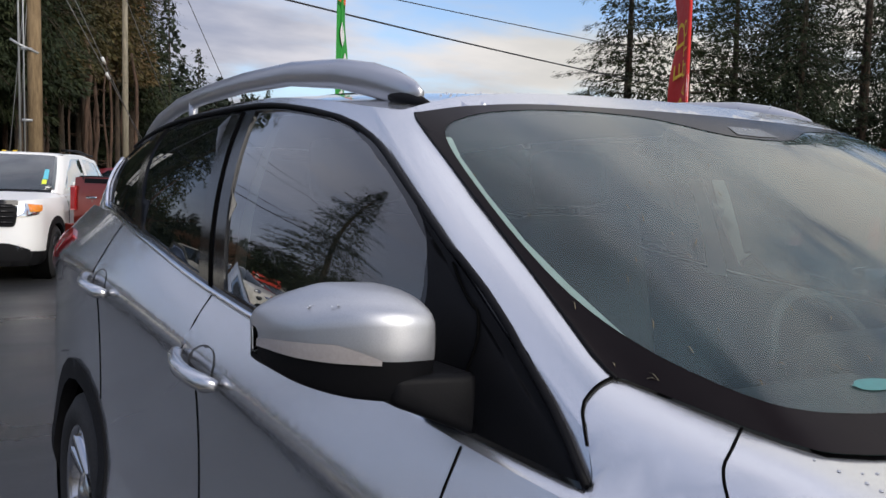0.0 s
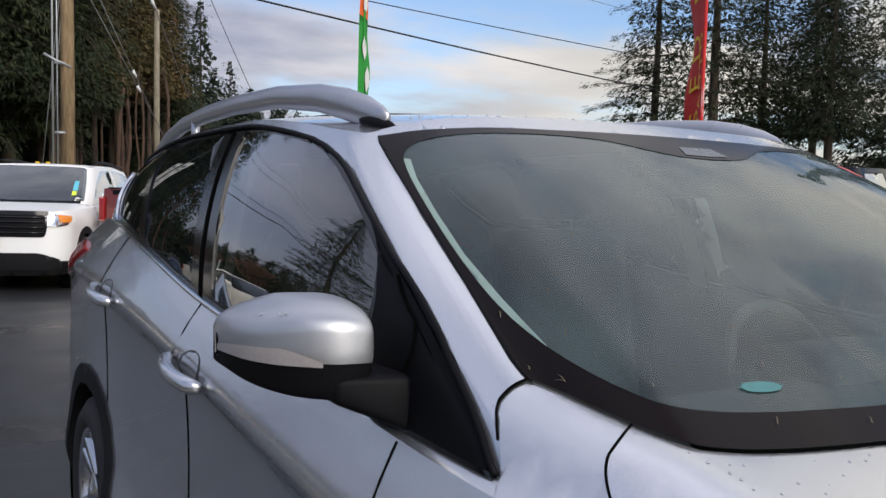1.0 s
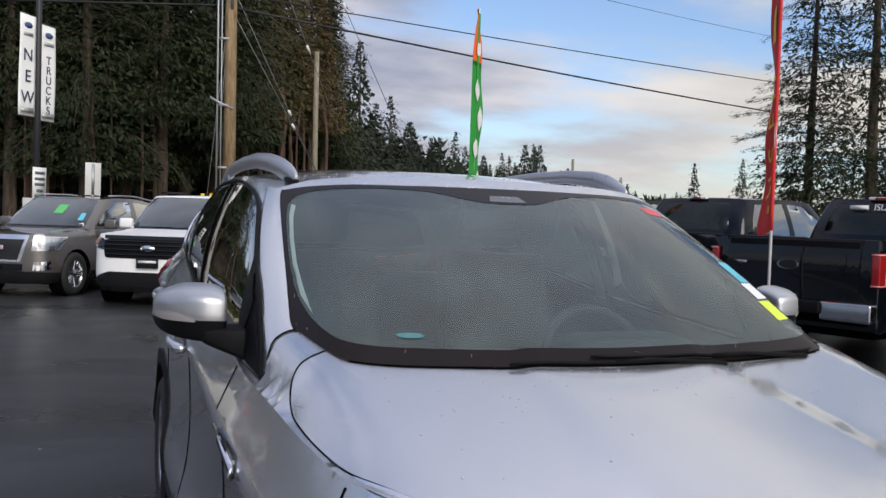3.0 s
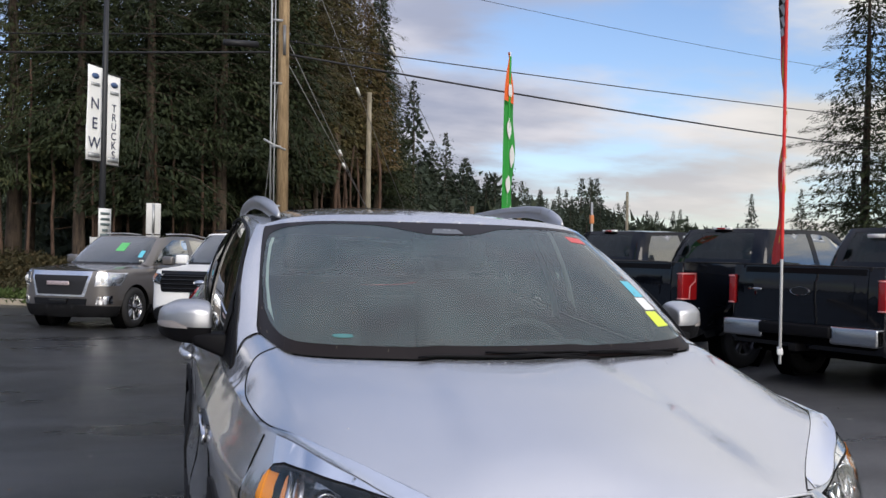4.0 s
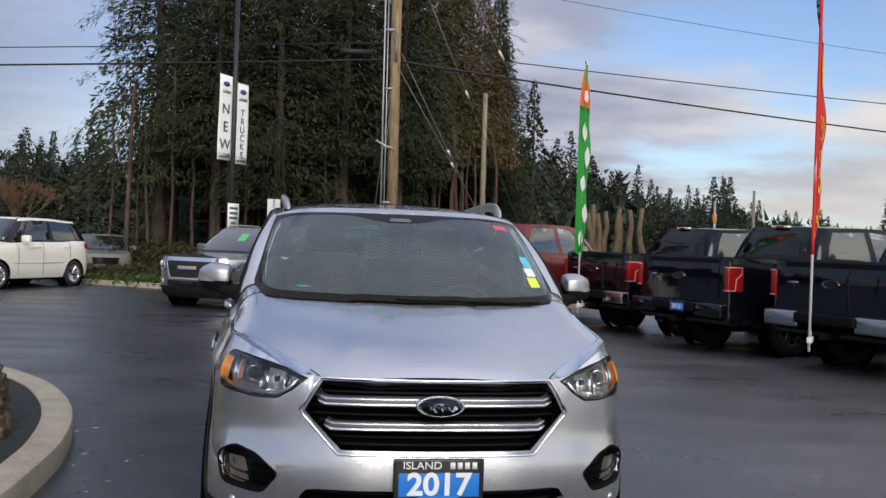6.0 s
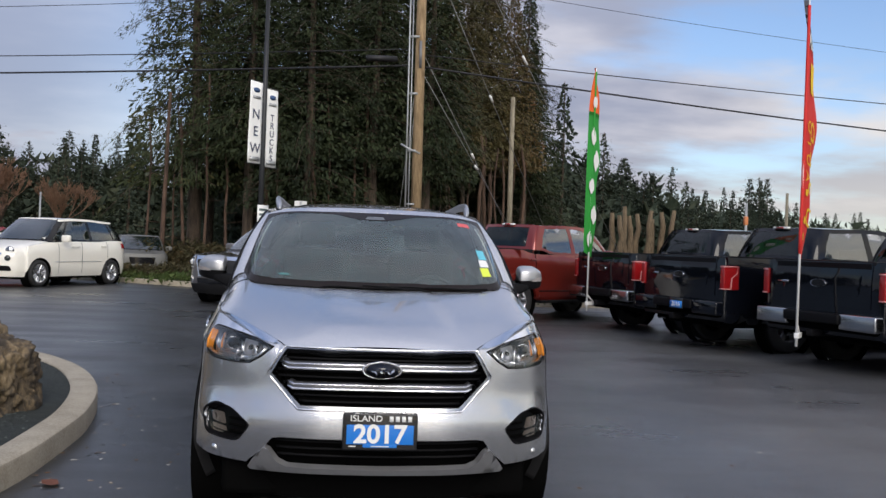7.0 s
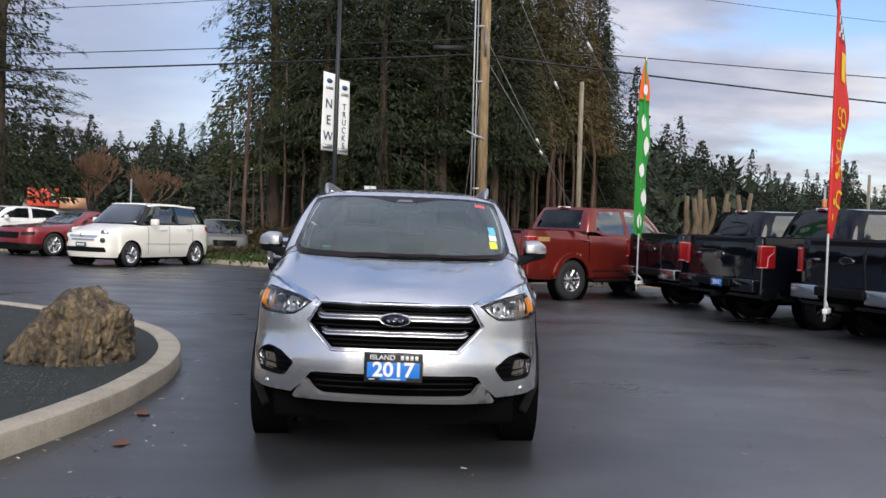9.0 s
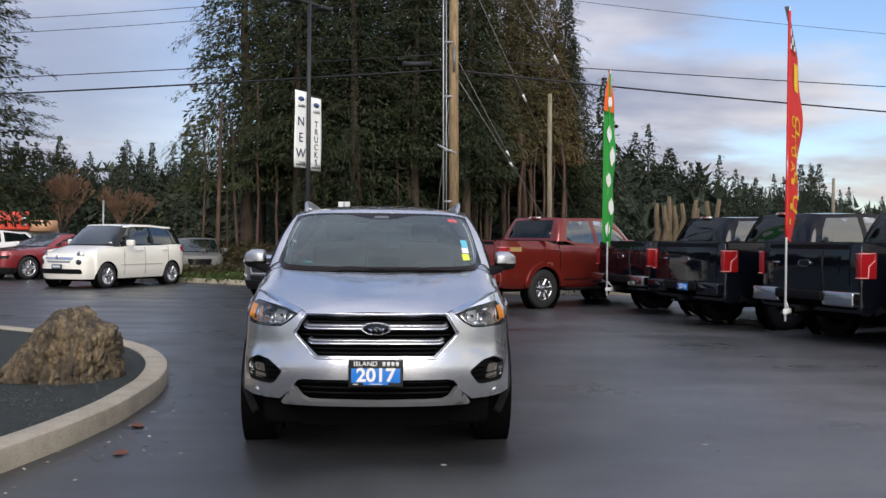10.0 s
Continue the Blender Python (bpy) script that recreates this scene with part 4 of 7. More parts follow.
    pair("roof_rail", tube([rail(t) for t in (0, .015, .04, .08, .14, .25, .4, .55, .7, .85, .93, 1.0)], [.007, .014, .018, .019, .0175, .0155, .015, .015, .015, .015, .015, .012], 12, 1.85), SATIN, car, "satin silver roof rail")
    for t0, t1 in ((-.012, .05), (.95, 1.0)):
        pair("rail_foot", tube([rail(t) - Vector((0, 0, .014 + .012 * min(1, 8 * min(max(t, 0), 1 - t)))) for t in np.linspace(t0, t1, 6)], [.008, .016, .020, .020, .018, .012], 8, .9), TRIM, car, "black rail foot")
    mid = rail(.62)
    pair("rail_post", tube([mid - Vector((0, 0, .09)), mid], .014, 8), SATIN, car)
    # mirrors
    # (x, middle y, half depth, lowest z, height)
    secs = [(.886, 1.478, .058, 1.166, .116), (.893, 1.476, .070, 1.157, .136), (.935, 1.480, .077, 1.153, .150), (.98, 1.500, .080, 1.156, .146), (1.015, 1.530, .076, 1.162, .128), (1.043, 1.568, .062, 1.172, .100), (1.056, 1.598, .040, 1.184, .070), (1.060, 1.610, .012, 1.194, .040)]
    ms_ = [spline(range(len(secs)), [q[j] for q in secs]) for j in range(5)]
    ring_y = spline([0, 1, 2, 2.85, 3.1, 4.5, 5, 6, 7], [1.0, .55, -.25, -.88, -.97, -1.0, -.97, -.70, .9])
    ring_z = spline([0, 1, 2, 2.85, 3.1, 4.5, 5, 6, 7], [.80, .97, .93, .80, .74, .46, .37, .0, .03])

    def mirror_pt(i, a):
        x, yc, ry, zb, h = (f(i) for f in ms_)
        return Vector((x, yc + ry * ring_y(a), zb + h * ring_z(a)))

    def mirror_skin(a0, a1, i0=0, i1=7, na=16, ni=24):
        bm = bmesh.new()
        g = [[bm.verts.new(mirror_pt(i0 + (i1 - i0) * i / ni, a0 + (a1 - a0) * k / na)) for k in range(na + 1)] for i in range(ni + 1)]
        for i in range(ni):
            for k in range(na):
                bm.faces.new((g[i][k], g[i + 1][k], g[i + 1][k + 1], g[i][k + 1]))
        if i0 == 0:
            bm.faces.new(g[0])
        bmesh.ops.recalc_face_normals(bm, faces=bm.faces)
        for e in bm.edges:
            if len(e.link_faces) == 2 and e.calc_face_angle(0) > .9:
                e.smooth = False
        return bm
    for g in (1, -1):
        cap = mirror_skin(0, 5)
        low = mirror_skin(5, 7)
        glassy = bmesh.new()
        gl = [[glassy.verts.new(mirror_pt(k * .5, a) + Vector((0, .001, 0))) for a in (0, 7)] for k in range(15)]
        for p, q in zip(gl, gl[1:]):
            glassy.faces.new((p[0], p[1], q[1], q[0]))
        strip = bmesh.new()
        sg = []
        for i in np.linspace(2.7, 6.95, 18):
            up = 4.95 - .75 * min(1, (i - 2.7) / 1.2) - .25 * max(0, (i - 4) / 3)
            sg.append([strip.verts.new(mirror_pt(i, up + (5.12 - up) * k / 4)) for k in range(5)])
        for p, q in zip(sg, sg[1:]):
            for k in range(4):
                strip.faces.new((p[k], q[k], q[k + 1], p[k + 1]))
        for v in strip.verts:
            v.co += (v.co - Vector((.97, 1.56, 1.21))).normalized() * .003
        bmesh.ops.recalc_face_normals(strip, faces=strip.faces)
        arm = bmesh.new()
        av = [arm.verts.new(p) for p in ((.95, 1.415, 1.150), (.95, 1.535, 1.152), (.95, 1.535, 1.188), (.95, 1.412, 1.188), (.838, 1.372, 1.104), (.838, 1.50, 1.108), (.836, 1.50, 1.190), (.836, 1.385, 1.190))]
        for f in ((0, 1, 2, 3), (7, 6, 5, 4), (0, 4, 5, 1), (1, 5, 6, 2), (2, 6, 7, 3), (3, 7, 4, 0)):
            arm.faces.new([av[k] for k in f])
        bmesh.ops.recalc_face_normals(arm, faces=arm.faces)
        bmesh.ops.bevel(arm, geom=arm.edges[:], offset=.012, segments=3, profile=.5, affect="EDGES")
        mir = None
        for nm, bm, mt, lb in (("door_mirror", cap, CAPSILVER, "silver door mirror cap"), ("mirror_base", low, TRIM, "black lower mirror housing"), ("mirror_glass", glassy, CHROME, "mirror glass"),
                               ("signal_lens", strip, plain("signal_lens", (.36, .33, .32), .12, .0, .3, 200), "clear turn signal strip"), ("mirror_arm", arm, TRIM, "")):
            if g < 0:
                bm.transform(Matrix.Diagonal((-1, 1, 1, 1)))
                bmesh.ops.reverse_faces(bm, faces=bm.faces)
            o = part(nm, bm, mt, mir or car, lb)
            mir = mir or o
    # wipers
    for x0, x1, xp in ((-.08, .62, .58), (-.30, .26, .30)):
        def wp(x, o):
            return H.gh(math.copysign(gh_at(abs(x)), x), .006 + .016 * abs(x - xp) / .6 if xp > .5 else .001 + .004 * abs(x - xp), o)
        w = part("wiper", tube([wp(x0 + (x1 - x0) * i / 12, .008) for i in range(13)], [.003] + [.0045] * 11 + [.003], 6), TRIM, car, "black windscreen wiper")
        part("wiper_arm", tube([H.gh(math.copysign(gh_at(abs(xp)), xp), -.015, .006), wp((x0 + x1) / 2 + .10, .014), wp((x0 + x1) / 2, .010)], [.008, .005, .004], 6), TRIM, w)
    # stickers behind the windscreen
    def stick(nm, s0, s1, v0, v1, mt, lb, g=1):
        part(nm, sheet([(g * s0, v0), (g * s1, v0), (g * s1, v1), (g * s0, v1)], gh(.0030), (), .1, .05), mt, car, lb)
    stick("price_sticker", 1.74, 2.00, .140, .235, YELLOW, "lime paper sticker")
    stick("info_sticker", 1.78, 2.06, .245, .330, WHITE, "pale paper sticker")
    stick("info_sticker", 1.82, 2.10, .335, .455, CYAN, "cyan paper sticker")
    stick("sale_sticker", 1.62, 2.02, .785, .845, REDSTICK, "red paper sticker")
    st = [(-(1.42 + .11 * math.cos(a)), .105 + .010 * math.sin(a) * (1 if abs(math.cos(a)) < .75 else .3)) for a in np.linspace(0, 6.283, 25)[:-1]]
    part("oval_sticker", sheet(st, gh(.004), (), .1, .05), plain("teal_sticker", (.06, .20, .20), .4, vary=.6, scale=60), car, "teal oval window sticker")
    # dealer plate
    pl = part("plate_holder", boxed(-.166, .166, -.040, -.020, .487, .650, .006), GLOSSBLACK, car, "black dealer plate frame")
    pl.matrix_local = pose(0, -.014, 0)
    part("plate_insert", boxed(-.148, .148, -.044, -.036, .514, .600, .002), BLUE, pl, "blue year insert")
    part("plate_tab", boxed(-.075, .075, -.044, -.036, .500, .516, .002), BLUE, pl)
    letters("lettering", "ISLAND", .038, pose(-.062, -.042, .627), WHITE, pl, squeeze=1.12)
    for k in range(4):
        part("letter_bar", boxed(.040 + k * .027, .058 + k * .027, -.043, -.038, .615, .639), WHITE, pl)
    letters("lettering", "2017", .112, pose(0, -.046, .557), WHITE, pl, bold=.003, squeeze=1.05)
    part("letter_bar", boxed(-.138, -.105, -.043, -.038, .503, .507), WHITE, pl)
    part("letter_bar", boxed(-.04, .04, -.046, -.042, .504, .508), WHITE, pl)
    # wheels and underside
    ms = make_wheel(TYRE, .235, .235, 5, ALLOY, True)
    for y in (AXLE_F, AXLE_R):
        put_wheel(ms, car, .795, y, TYRE)
        put_wheel(ms, car, -.795, y, TYRE)
    part("underbody", boxed(-.72, .72, .25, 4.35, .20, .42, .04), GAP, car)
    part("axle", tube([(-.8, AXLE_F, TYRE), (.8, AXLE_F, TYRE)], .05, 8), GAP, car)
    part("axle", tube([(-.8, AXLE_R, TYRE), (.8, AXLE_R, TYRE)], .05, 8), GAP, car)
    # cabin inside
    part("cabin_floor", boxed(-.78, .78, 1.0, 4.2, .42, .50), DARKIN, car)
    part("bulkhead", boxed(-.78, .78, .88, .95, .3, 1.06), DARKIN, car)
    dash = bmesh.new()
    box(dash, -.76, .76, 1.02, 1.56, .78, 1.075, .06)
    box(dash, .18, .60, 1.42, 1.64, .98, 1.14, .05)
    part("dashboard", dash, DARKIN, car, "dark dashboard")
    pair("door_card", sheet([(fy(1.4), .5), (fy(3.4), .5), (fy(3.4), 1.22), (fy(2.2), 1.13), (fy(1.4), 1.06)], side(-.07), (), .2, .1), DARKIN, car)
    sw = part("steering_wheel", bmesh.new(), DARKIN, car)
    bmr = bmesh.new()
    tube([(.19 * math.cos(a), 0, .19 * math.sin(a)) for a in np.linspace(0, 6.283, 28)], .015, 8, bm=bmr)
    box(bmr, -.17, .17, -.02, .02, -.03, .03, .01)
    box(bmr, -.02, .02, -.02, .02, -.17, 0, .01)
    bmr.to_mesh(sw.data)
    bmr.free()
    sw.matrix_local = pose(.38, 1.68, 1.03, -28)
    for x in (-.38, .38):
        bs = bmesh.new()
        box(bs, -.25, .25, 1.95, 2.45, .55, .78, .06)
        st_ = part("front_seat", bs, CLOTH, car, "charcoal front seat")
        bb = boxed(-.24, .24, -.08, .08, 0, .62, .06)
        o = part("backrest", bb, CLOTH, st_)
        o.matrix_local = pose(0, 2.48, .74, -12)
        hr = part("headrest", boxed(-.13, .13, -.05, .05, 0, .17, .04), CLOTH, st_)
        hr.matrix_local = pose(0, 2.62, 1.38, -8)
        st_.matrix_local = pose(x, 0, 0)
    part("rear_bench", boxed(-.66, .66, 3.25, 3.45, .6, 1.22, .06), CLOTH, car)
    pair("belt_pillar", sheet([(6.90, .03), (7.02, .03), (6.95, .88), (6.85, .88)], gh(-.05), (), .1, .06), BEIGE, car, "pale grey pillar trim")
    pair("screen_pillar_trim", sheet([(2.52, .16), (2.72, .24), (2.80, .43), (2.78, .62), (2.70, .80), (2.60, .88), (2.50, .865), (2.60, .77), (2.66, .62), (2.68, .44), (2.62, .30)], gh(-.02), (), .08, .04), plain("pale_pillar_trim", (.72, .78, .74), .7), car, "pale pillar trim")
    part("headliner", sheet([(-.55, 1.93), (.55, 1.93), (.58, 3.9), (-.58, 3.9)], lambda x, y: H.roof(x, y, -.04), (), .15, .2), BEIGE, car)
    part("rear_view_mirror", boxed(-.12, .12, 1.70, 1.73, 1.46, 1.53, .012), TRIM, car)
    part("sensor_pod", boxed(-.09, .09, 1.66, 1.80, 1.525, 1.57, .02), TRIM, car)
    part("air_vents", boxed(-.11, .11, 1.55, 1.57, .9, 1.03, .01), SATIN, car)
    return car


def soft(pts, rounds=2):
    """A line with its corners cut off smoothly; its ends stay."""
    for _ in range(rounds):
        q = [pts[0]]
        for a, b in zip(pts, pts[1:]):
            q += [(a[0] * .75 + b[0] * .25, a[1] * .75 + b[1] * .25), (a[0] * .25 + b[0] * .75, a[1] * .25 + b[1] * .75)]
        pts = q + [pts[-1]]
    return pts


def shrink(poly, ds, dz):
    """Draws an outline in towards its middle by about ds and dz."""
    cs, cz = sum(p[0] for p in poly) / len(poly), sum(p[1] for p in poly) / len(poly)
    hs, hz = max(abs(p[0] - cs) for p in poly), max(abs(p[1] - cz) for p in poly)
    return [(cs + (s - cs) * (1 - ds / hs), cz + (z - cz) * (1 - dz / hz)) for s, z in poly]


def gh_at(x):
    """Station on the windscreen's foot at width x."""
    lo, hi = 0.0, 3.0
    for _ in range(25):
        mid = (lo + hi) / 2
        lo, hi = (mid, hi) if HERO.b[0](mid) < x else (lo, mid)
    return lo



def droplets():
    """Rain drops standing on the bonnet's rear, the mirror caps and the roof's edge, and needles on the glass."""
    r = random.Random(12)
    H = HERO
    vs, fs = [], []

    def drop(p, n, q):
        a = n.orthogonal().normalized()
        b = n.cross(a)
        o = len(vs)
        for k in range(8):
            t = k * math.pi / 4
            vs.append(tuple(p + (a * math.cos(t) + b * math.sin(t)) * q))
        for k in range(8):
            t = k * math.pi / 4
            vs.append(tuple(p + (a * math.cos(t) + b * math.sin(t)) * q * .65 + n * q * .42))
        vs.append(tuple(p + n * q * .6))
        for k in range(8):
            j = (k + 1) % 8
            fs.append((o + k, o + j, o + 8 + j, o + 8 + k))
            fs.append((o + 8 + k, o + 8 + j, o + 16))
    for _ in range(120):
        x = r.uniform(-.70, .70)
        y = H.b[1](gh_at(abs(x))) - abs(r.gauss(.04, .11)) - .012
        drop(H.hood(x, y, .0002), Vector((0, -.15, 1)).normalized(), r.uniform(.001, .0032))
    for _ in range(60):
        x, y = r.uniform(-.80, .80), r.uniform(.45, .95)
        if abs(x) < .8 - .4 * max(0, .5 - y):
            drop(H.hood(x, y, .0002), Vector((0, -.2, 1)).normalized(), r.uniform(.0012, .003))
    for _ in range(160):
        x = r.uniform(-.62, .62)
        y = H.t[1](2) + r.uniform(.02, .30)
        drop(H.roof(x, y, .0003), Vector((0, -.1, 1)).normalized(), r.uniform(.0015, .004))
    for g in (1, -1):
        for _ in range(60):
            x, y = r.uniform(.90, 1.03), r.uniform(1.46, 1.54)
            drop(Vector((g * x, y, 1.288 - 2.2 * (x - .94) ** 2 - 1.5 * (y - 1.50) ** 2)), Vector((0, 0, 1)), r.uniform(.0012, .003))
    me = bpy.data.meshes.new("rain_drops")
    me.from_pydata(vs, [], fs)
    n = Nodes("water")
    n.set(Base_Color=(.46, .47, .50), Roughness=.05, Metallic=.2, Specular_IOR_Level=.6)
    tagged(part("rain_drops", me, n.m, None), "clear rain drops standing on silver paint", "water drops", "", "stuff")
    vs2, fs2 = [], []
    for _ in range(70):
        q, v = r.uniform(-2.9, 2.9), r.random() ** 1.5 * .8 + .03
        p = H.gh(q, v, .005)
        a, L = r.uniform(0, 3.14), r.uniform(.004, .011)
        d = (H.gh(q + .03 * math.cos(a), v + .03 * math.sin(a), .005) - p).normalized()
        s = d.cross(Vector((0, -.6, .8))).normalized() * .0007
        o = len(vs2)
        vs2 += [tuple(p - d * L - s), tuple(p - d * L + s), tuple(p + Vector((0, -.001, .002)) + s), tuple(p + Vector((0, -.001, .002)) - s), tuple(p + d * L)]
        fs2 += [(o, o + 1, o + 2, o + 3), (o + 3, o + 2, o + 4)]
    me = bpy.data.meshes.new("pine_needles")
    me.from_pydata(vs2, [], fs2)
    tagged(part("pine_needles", me, plain("dry_needle", (.13, .11, .07), .8), None, smooth=False), "dry pine needles scattered on the windscreen", "needles", "", "stuff")


hero_car()
droplets()

# ---- ground, lot, kerbs ----


def asphalt():
    n = Nodes("damp_asphalt")
    fine = n.mix(0.5, n.noise(240, 4, 0.7), n.noise(75, 3, 0.7))
    mid = n.noise(26, 5, 0.6)
    wide = n.noise(0.55, 5, 0.55)
    streak = n.noise(0.9, 4, 0.5, (0.25, 1.6, 1))
    base = n.ramp(fine, [(0.34, (0.014, 0.0142, 0.015)), (0.55, (0.038, 0.039, 0.040)), (0.70, (0.16, 0.16, 0.16))])
    stain = n.ramp(n.mix(0.5, wide, mid), [(0.35, (0.62, 0.63, 0.66)), (0.62, (1.0, 1.0, 1.0))])
    # paler towards the open lot, darker beside the island and under the trees: sky glare put into the base colour,
    # along with damp
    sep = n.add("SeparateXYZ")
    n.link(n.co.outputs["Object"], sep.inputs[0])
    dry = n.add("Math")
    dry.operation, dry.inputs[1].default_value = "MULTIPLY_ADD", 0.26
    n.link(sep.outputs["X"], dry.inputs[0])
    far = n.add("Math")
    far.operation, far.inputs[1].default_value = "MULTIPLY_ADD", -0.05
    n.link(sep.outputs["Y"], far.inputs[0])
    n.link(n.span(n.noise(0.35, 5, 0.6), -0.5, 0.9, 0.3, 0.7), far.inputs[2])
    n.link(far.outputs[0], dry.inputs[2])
    glare_x = n.span(dry.outputs[0], 0.0, 1.0, 0.0, 1.15)
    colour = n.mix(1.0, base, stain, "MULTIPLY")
    n.set(Base_Color=n.mix(glare_x, colour, n.mix(1.0, colour, (3.0, 2.95, 2.9), "MULTIPLY")), Roughness=n.span(n.mix(0.5, wide, streak), 0.26, 0.46, 0.38, 0.64), Specular_IOR_Level=0.72)
    n.bump(n.mix(0.3, fine, mid), 0.5, 0.006)
    return n.m


def soil(name, lo, hi, scale=14):
    n = Nodes(name)
    f, g = n.noise(scale, 6, 0.7), n.noise(scale / 14, 4)
    n.set(Base_Color=n.ramp(n.mix(0.5, f, g), [(0.32, lo), (0.66, hi)]), Roughness=0.95)
    n.bump(f, 0.8, 0.03)
    return n.m


CONCRETE = Nodes("kerb_concrete")
CONCRETE.set(Base_Color=CONCRETE.ramp(CONCRETE.mix(0.5, CONCRETE.noise(3.5, 6, .65), CONCRETE.noise(70, 4)), [(0.30, (0.22, 0.19, 0.14)), (0.52, (0.37, 0.325, 0.25)), (0.75, (0.46, 0.41, 0.32))]), Roughness=0.85)
CONCRETE.bump(CONCRETE.noise(160, 4), 0.4, 0.004)
CONCRETE = CONCRETE.m
DIRT = soil("verge_soil", (0.018, 0.022, 0.010), (0.05, 0.045, 0.022))
GRAVEL = soil("island_gravel", (0.010, 0.014, 0.013), (0.040, 0.050, 0.046), 160)
ASPHALT = asphalt()


def flat(name, pts, z, material, label="", kind="structure", thick=0.0):
    bm = bmesh.new()
    f = bm.faces.new([bm.verts.new((x, y, z)) for x, y in pts])
    if f.normal.z < 0 or sum(pts[i - 1][0] * pts[i][1] - pts[i][0] * pts[i - 1][1] for i in range(len(pts))) < 0:
        bmesh.ops.reverse_faces(bm, faces=[f])
    if thick:
        r = bmesh.ops.extrude_face_region(bm, geom=bm.faces[:])
        for v in r["geom"]:
            if isinstance(v, bmesh.types.BMVert):
                v.co.z -= thick
        bmesh.ops.recalc_face_normals(bm, faces=bm.faces)
    return tagged(part(name, bm, material, None, smooth=False), label, "", "", kind)


flat("ground", [(-1500, -1200), (1500, -1200), (1500, 2600), (-1500, 2600)], -.06, DIRT, "dark grassy soil reaching to the horizon")
KERB = [(-70, 56.5), (-16, 27.6), (-6.6, 23.25), (-4.4, 21.9), (4.8, 17.8), (14.0, 13.9 + 7), (30, 30), (70, 44)]
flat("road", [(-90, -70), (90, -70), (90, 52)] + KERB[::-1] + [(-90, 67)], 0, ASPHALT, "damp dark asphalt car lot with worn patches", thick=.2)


def kerb_run(name, pts, w, h, label):
    """A kerb with a rounded top edge along a line, facing the lot on its right-hand side."""
    prof = [(0, -.05), (0, h - .03), (.008, h - .01), (.03, h), (w - .02, h), (w, h - .015), (w, -.05)]
    P = [Vector((x, y, 0)) for x, y in pts]
    bm = bmesh.new()
    rings = []
    for i, p in enumerate(P):
        d = (P[min(i + 1, len(P) - 1)] - P[max(i - 1, 0)]).normalized()
        nrm = Vector((-d.y, d.x, 0))
        rings.append([bm.verts.new(p + nrm * a + Vector((0, 0, b))) for a, b in prof])
    for r, s in zip(rings, rings[1:]):
        for k in range(len(prof) - 1):
            bm.faces.new((r[k], s[k], s[k + 1], r[k + 1]))
    bm.faces.new(rings[0])
    bm.faces.new(rings[-1][::-1])
    bmesh.ops.recalc_face_normals(bm, faces=bm.faces)
    for e in bm.edges:
        if len(e.link_faces) == 2 and e.calc_face_angle(0) > .7:
            e.smooth = False
    return tagged(part(name, bm, CONCRETE, None), label, "kerb", "", "structure")


kerb_run("kerb", resample(KERB, 1.5, 1.5, False), .16, .14, "pale concrete kerb beside the verge")

# kerbed island with gravel and a boulder
xs = spline([-6, -3, -1.2, 0, .7, 1.5, 2.3, 3.0, 3.6, 4.4, 5.0, 5.55], [-4.6, -3.1, -2.42, -2.12, -1.99, -1.92, -1.93, -2.01, -2.14, -2.42, -2.72, -3.1])
EDGE = [(-16, -17), (-11.5, -12.6), (-8.2, -9.4), (-6.2, -7.5)] + [(xs(y), y) for y in np.linspace(-6, 5.55, 60)] + [(-3.5, 5.98), (-4.1, 6.45), (-5.2, 7.2), (-6.6, 8.0), (-9, 9.3), (-13, 11.2), (-20, 14.5)]
kerb_run("kerb", EDGE, .21, .15, "pale rounded concrete kerb round the gravel island")
flat("gravel_bed", [(x - .12, y) for x, y in EDGE] + [(-24, 12), (-24, -17)], .125, GRAVEL, "dark green-grey gravel bed", thick=.1)


def pebbles():
    """Loose stones over the near part of the bed and grit along the kerb."""
    rnd = random.Random(4)
    vs, fs = [], []
    n = 0
    while n < 5200:
        y = rnd.uniform(-1.2, 6.2)
        x = rnd.uniform(-5.2, -2.0)
        edge = xs(min(max(y, -6), 5.55)) - .24 if y < 5.55 else -3.6
        if x > edge:
            continue
        r = rnd.uniform(.006, .017)
        o, a = len(vs), rnd.random() * 6
        for k in range(4):
            vs.append((x + r * math.cos(a + k * 1.57), y + r * math.sin(a + k * 1.57) * .8, .125 + r * .2))
        vs.append((x + rnd.uniform(-.3, .3) * r, y, .125 + r * rnd.uniform(.5, .9)))
        fs += [(o + k, o + (k + 1) % 4, o + 4) for k in range(4)]
        n += 1
    me = bpy.data.meshes.new("gravel")
    me.from_pydata(vs, [], fs)
    return tagged(part("gravel", me, plain("gravel_stone", (.050, .060, .055), .85, vary=.6, scale=9), None, smooth=False), "loose green-grey gravel stones", "gravel", "", "stuff")


pebbles()


def rock_mat():
    n = Nodes("weathered_rock")
    a, b, c = n.noise(2.2, 6, .62, (1, 1, .55)), n.noise(14, 6, .7), n.noise(5, 4, .6, (1.8, 1.8, .4))
    col = n.ramp(n.mix(0.5, a, b), [(0.36, (0.022, 0.017, 0.012)), (0.46, (0.085, 0.062, 0.038)), (0.55, (0.20, 0.145, 0.08)), (0.70, (0.36, 0.28, 0.17))])
    n.set(Base_Color=n.mix(n.span(c, 0, 0.8, 0.46, 0.60), col, (0.040, 0.034, 0.028)), Roughness=0.85)
    n.bump(n.mix(0.5, b, c), 0.9, 0.04)
    return n.m


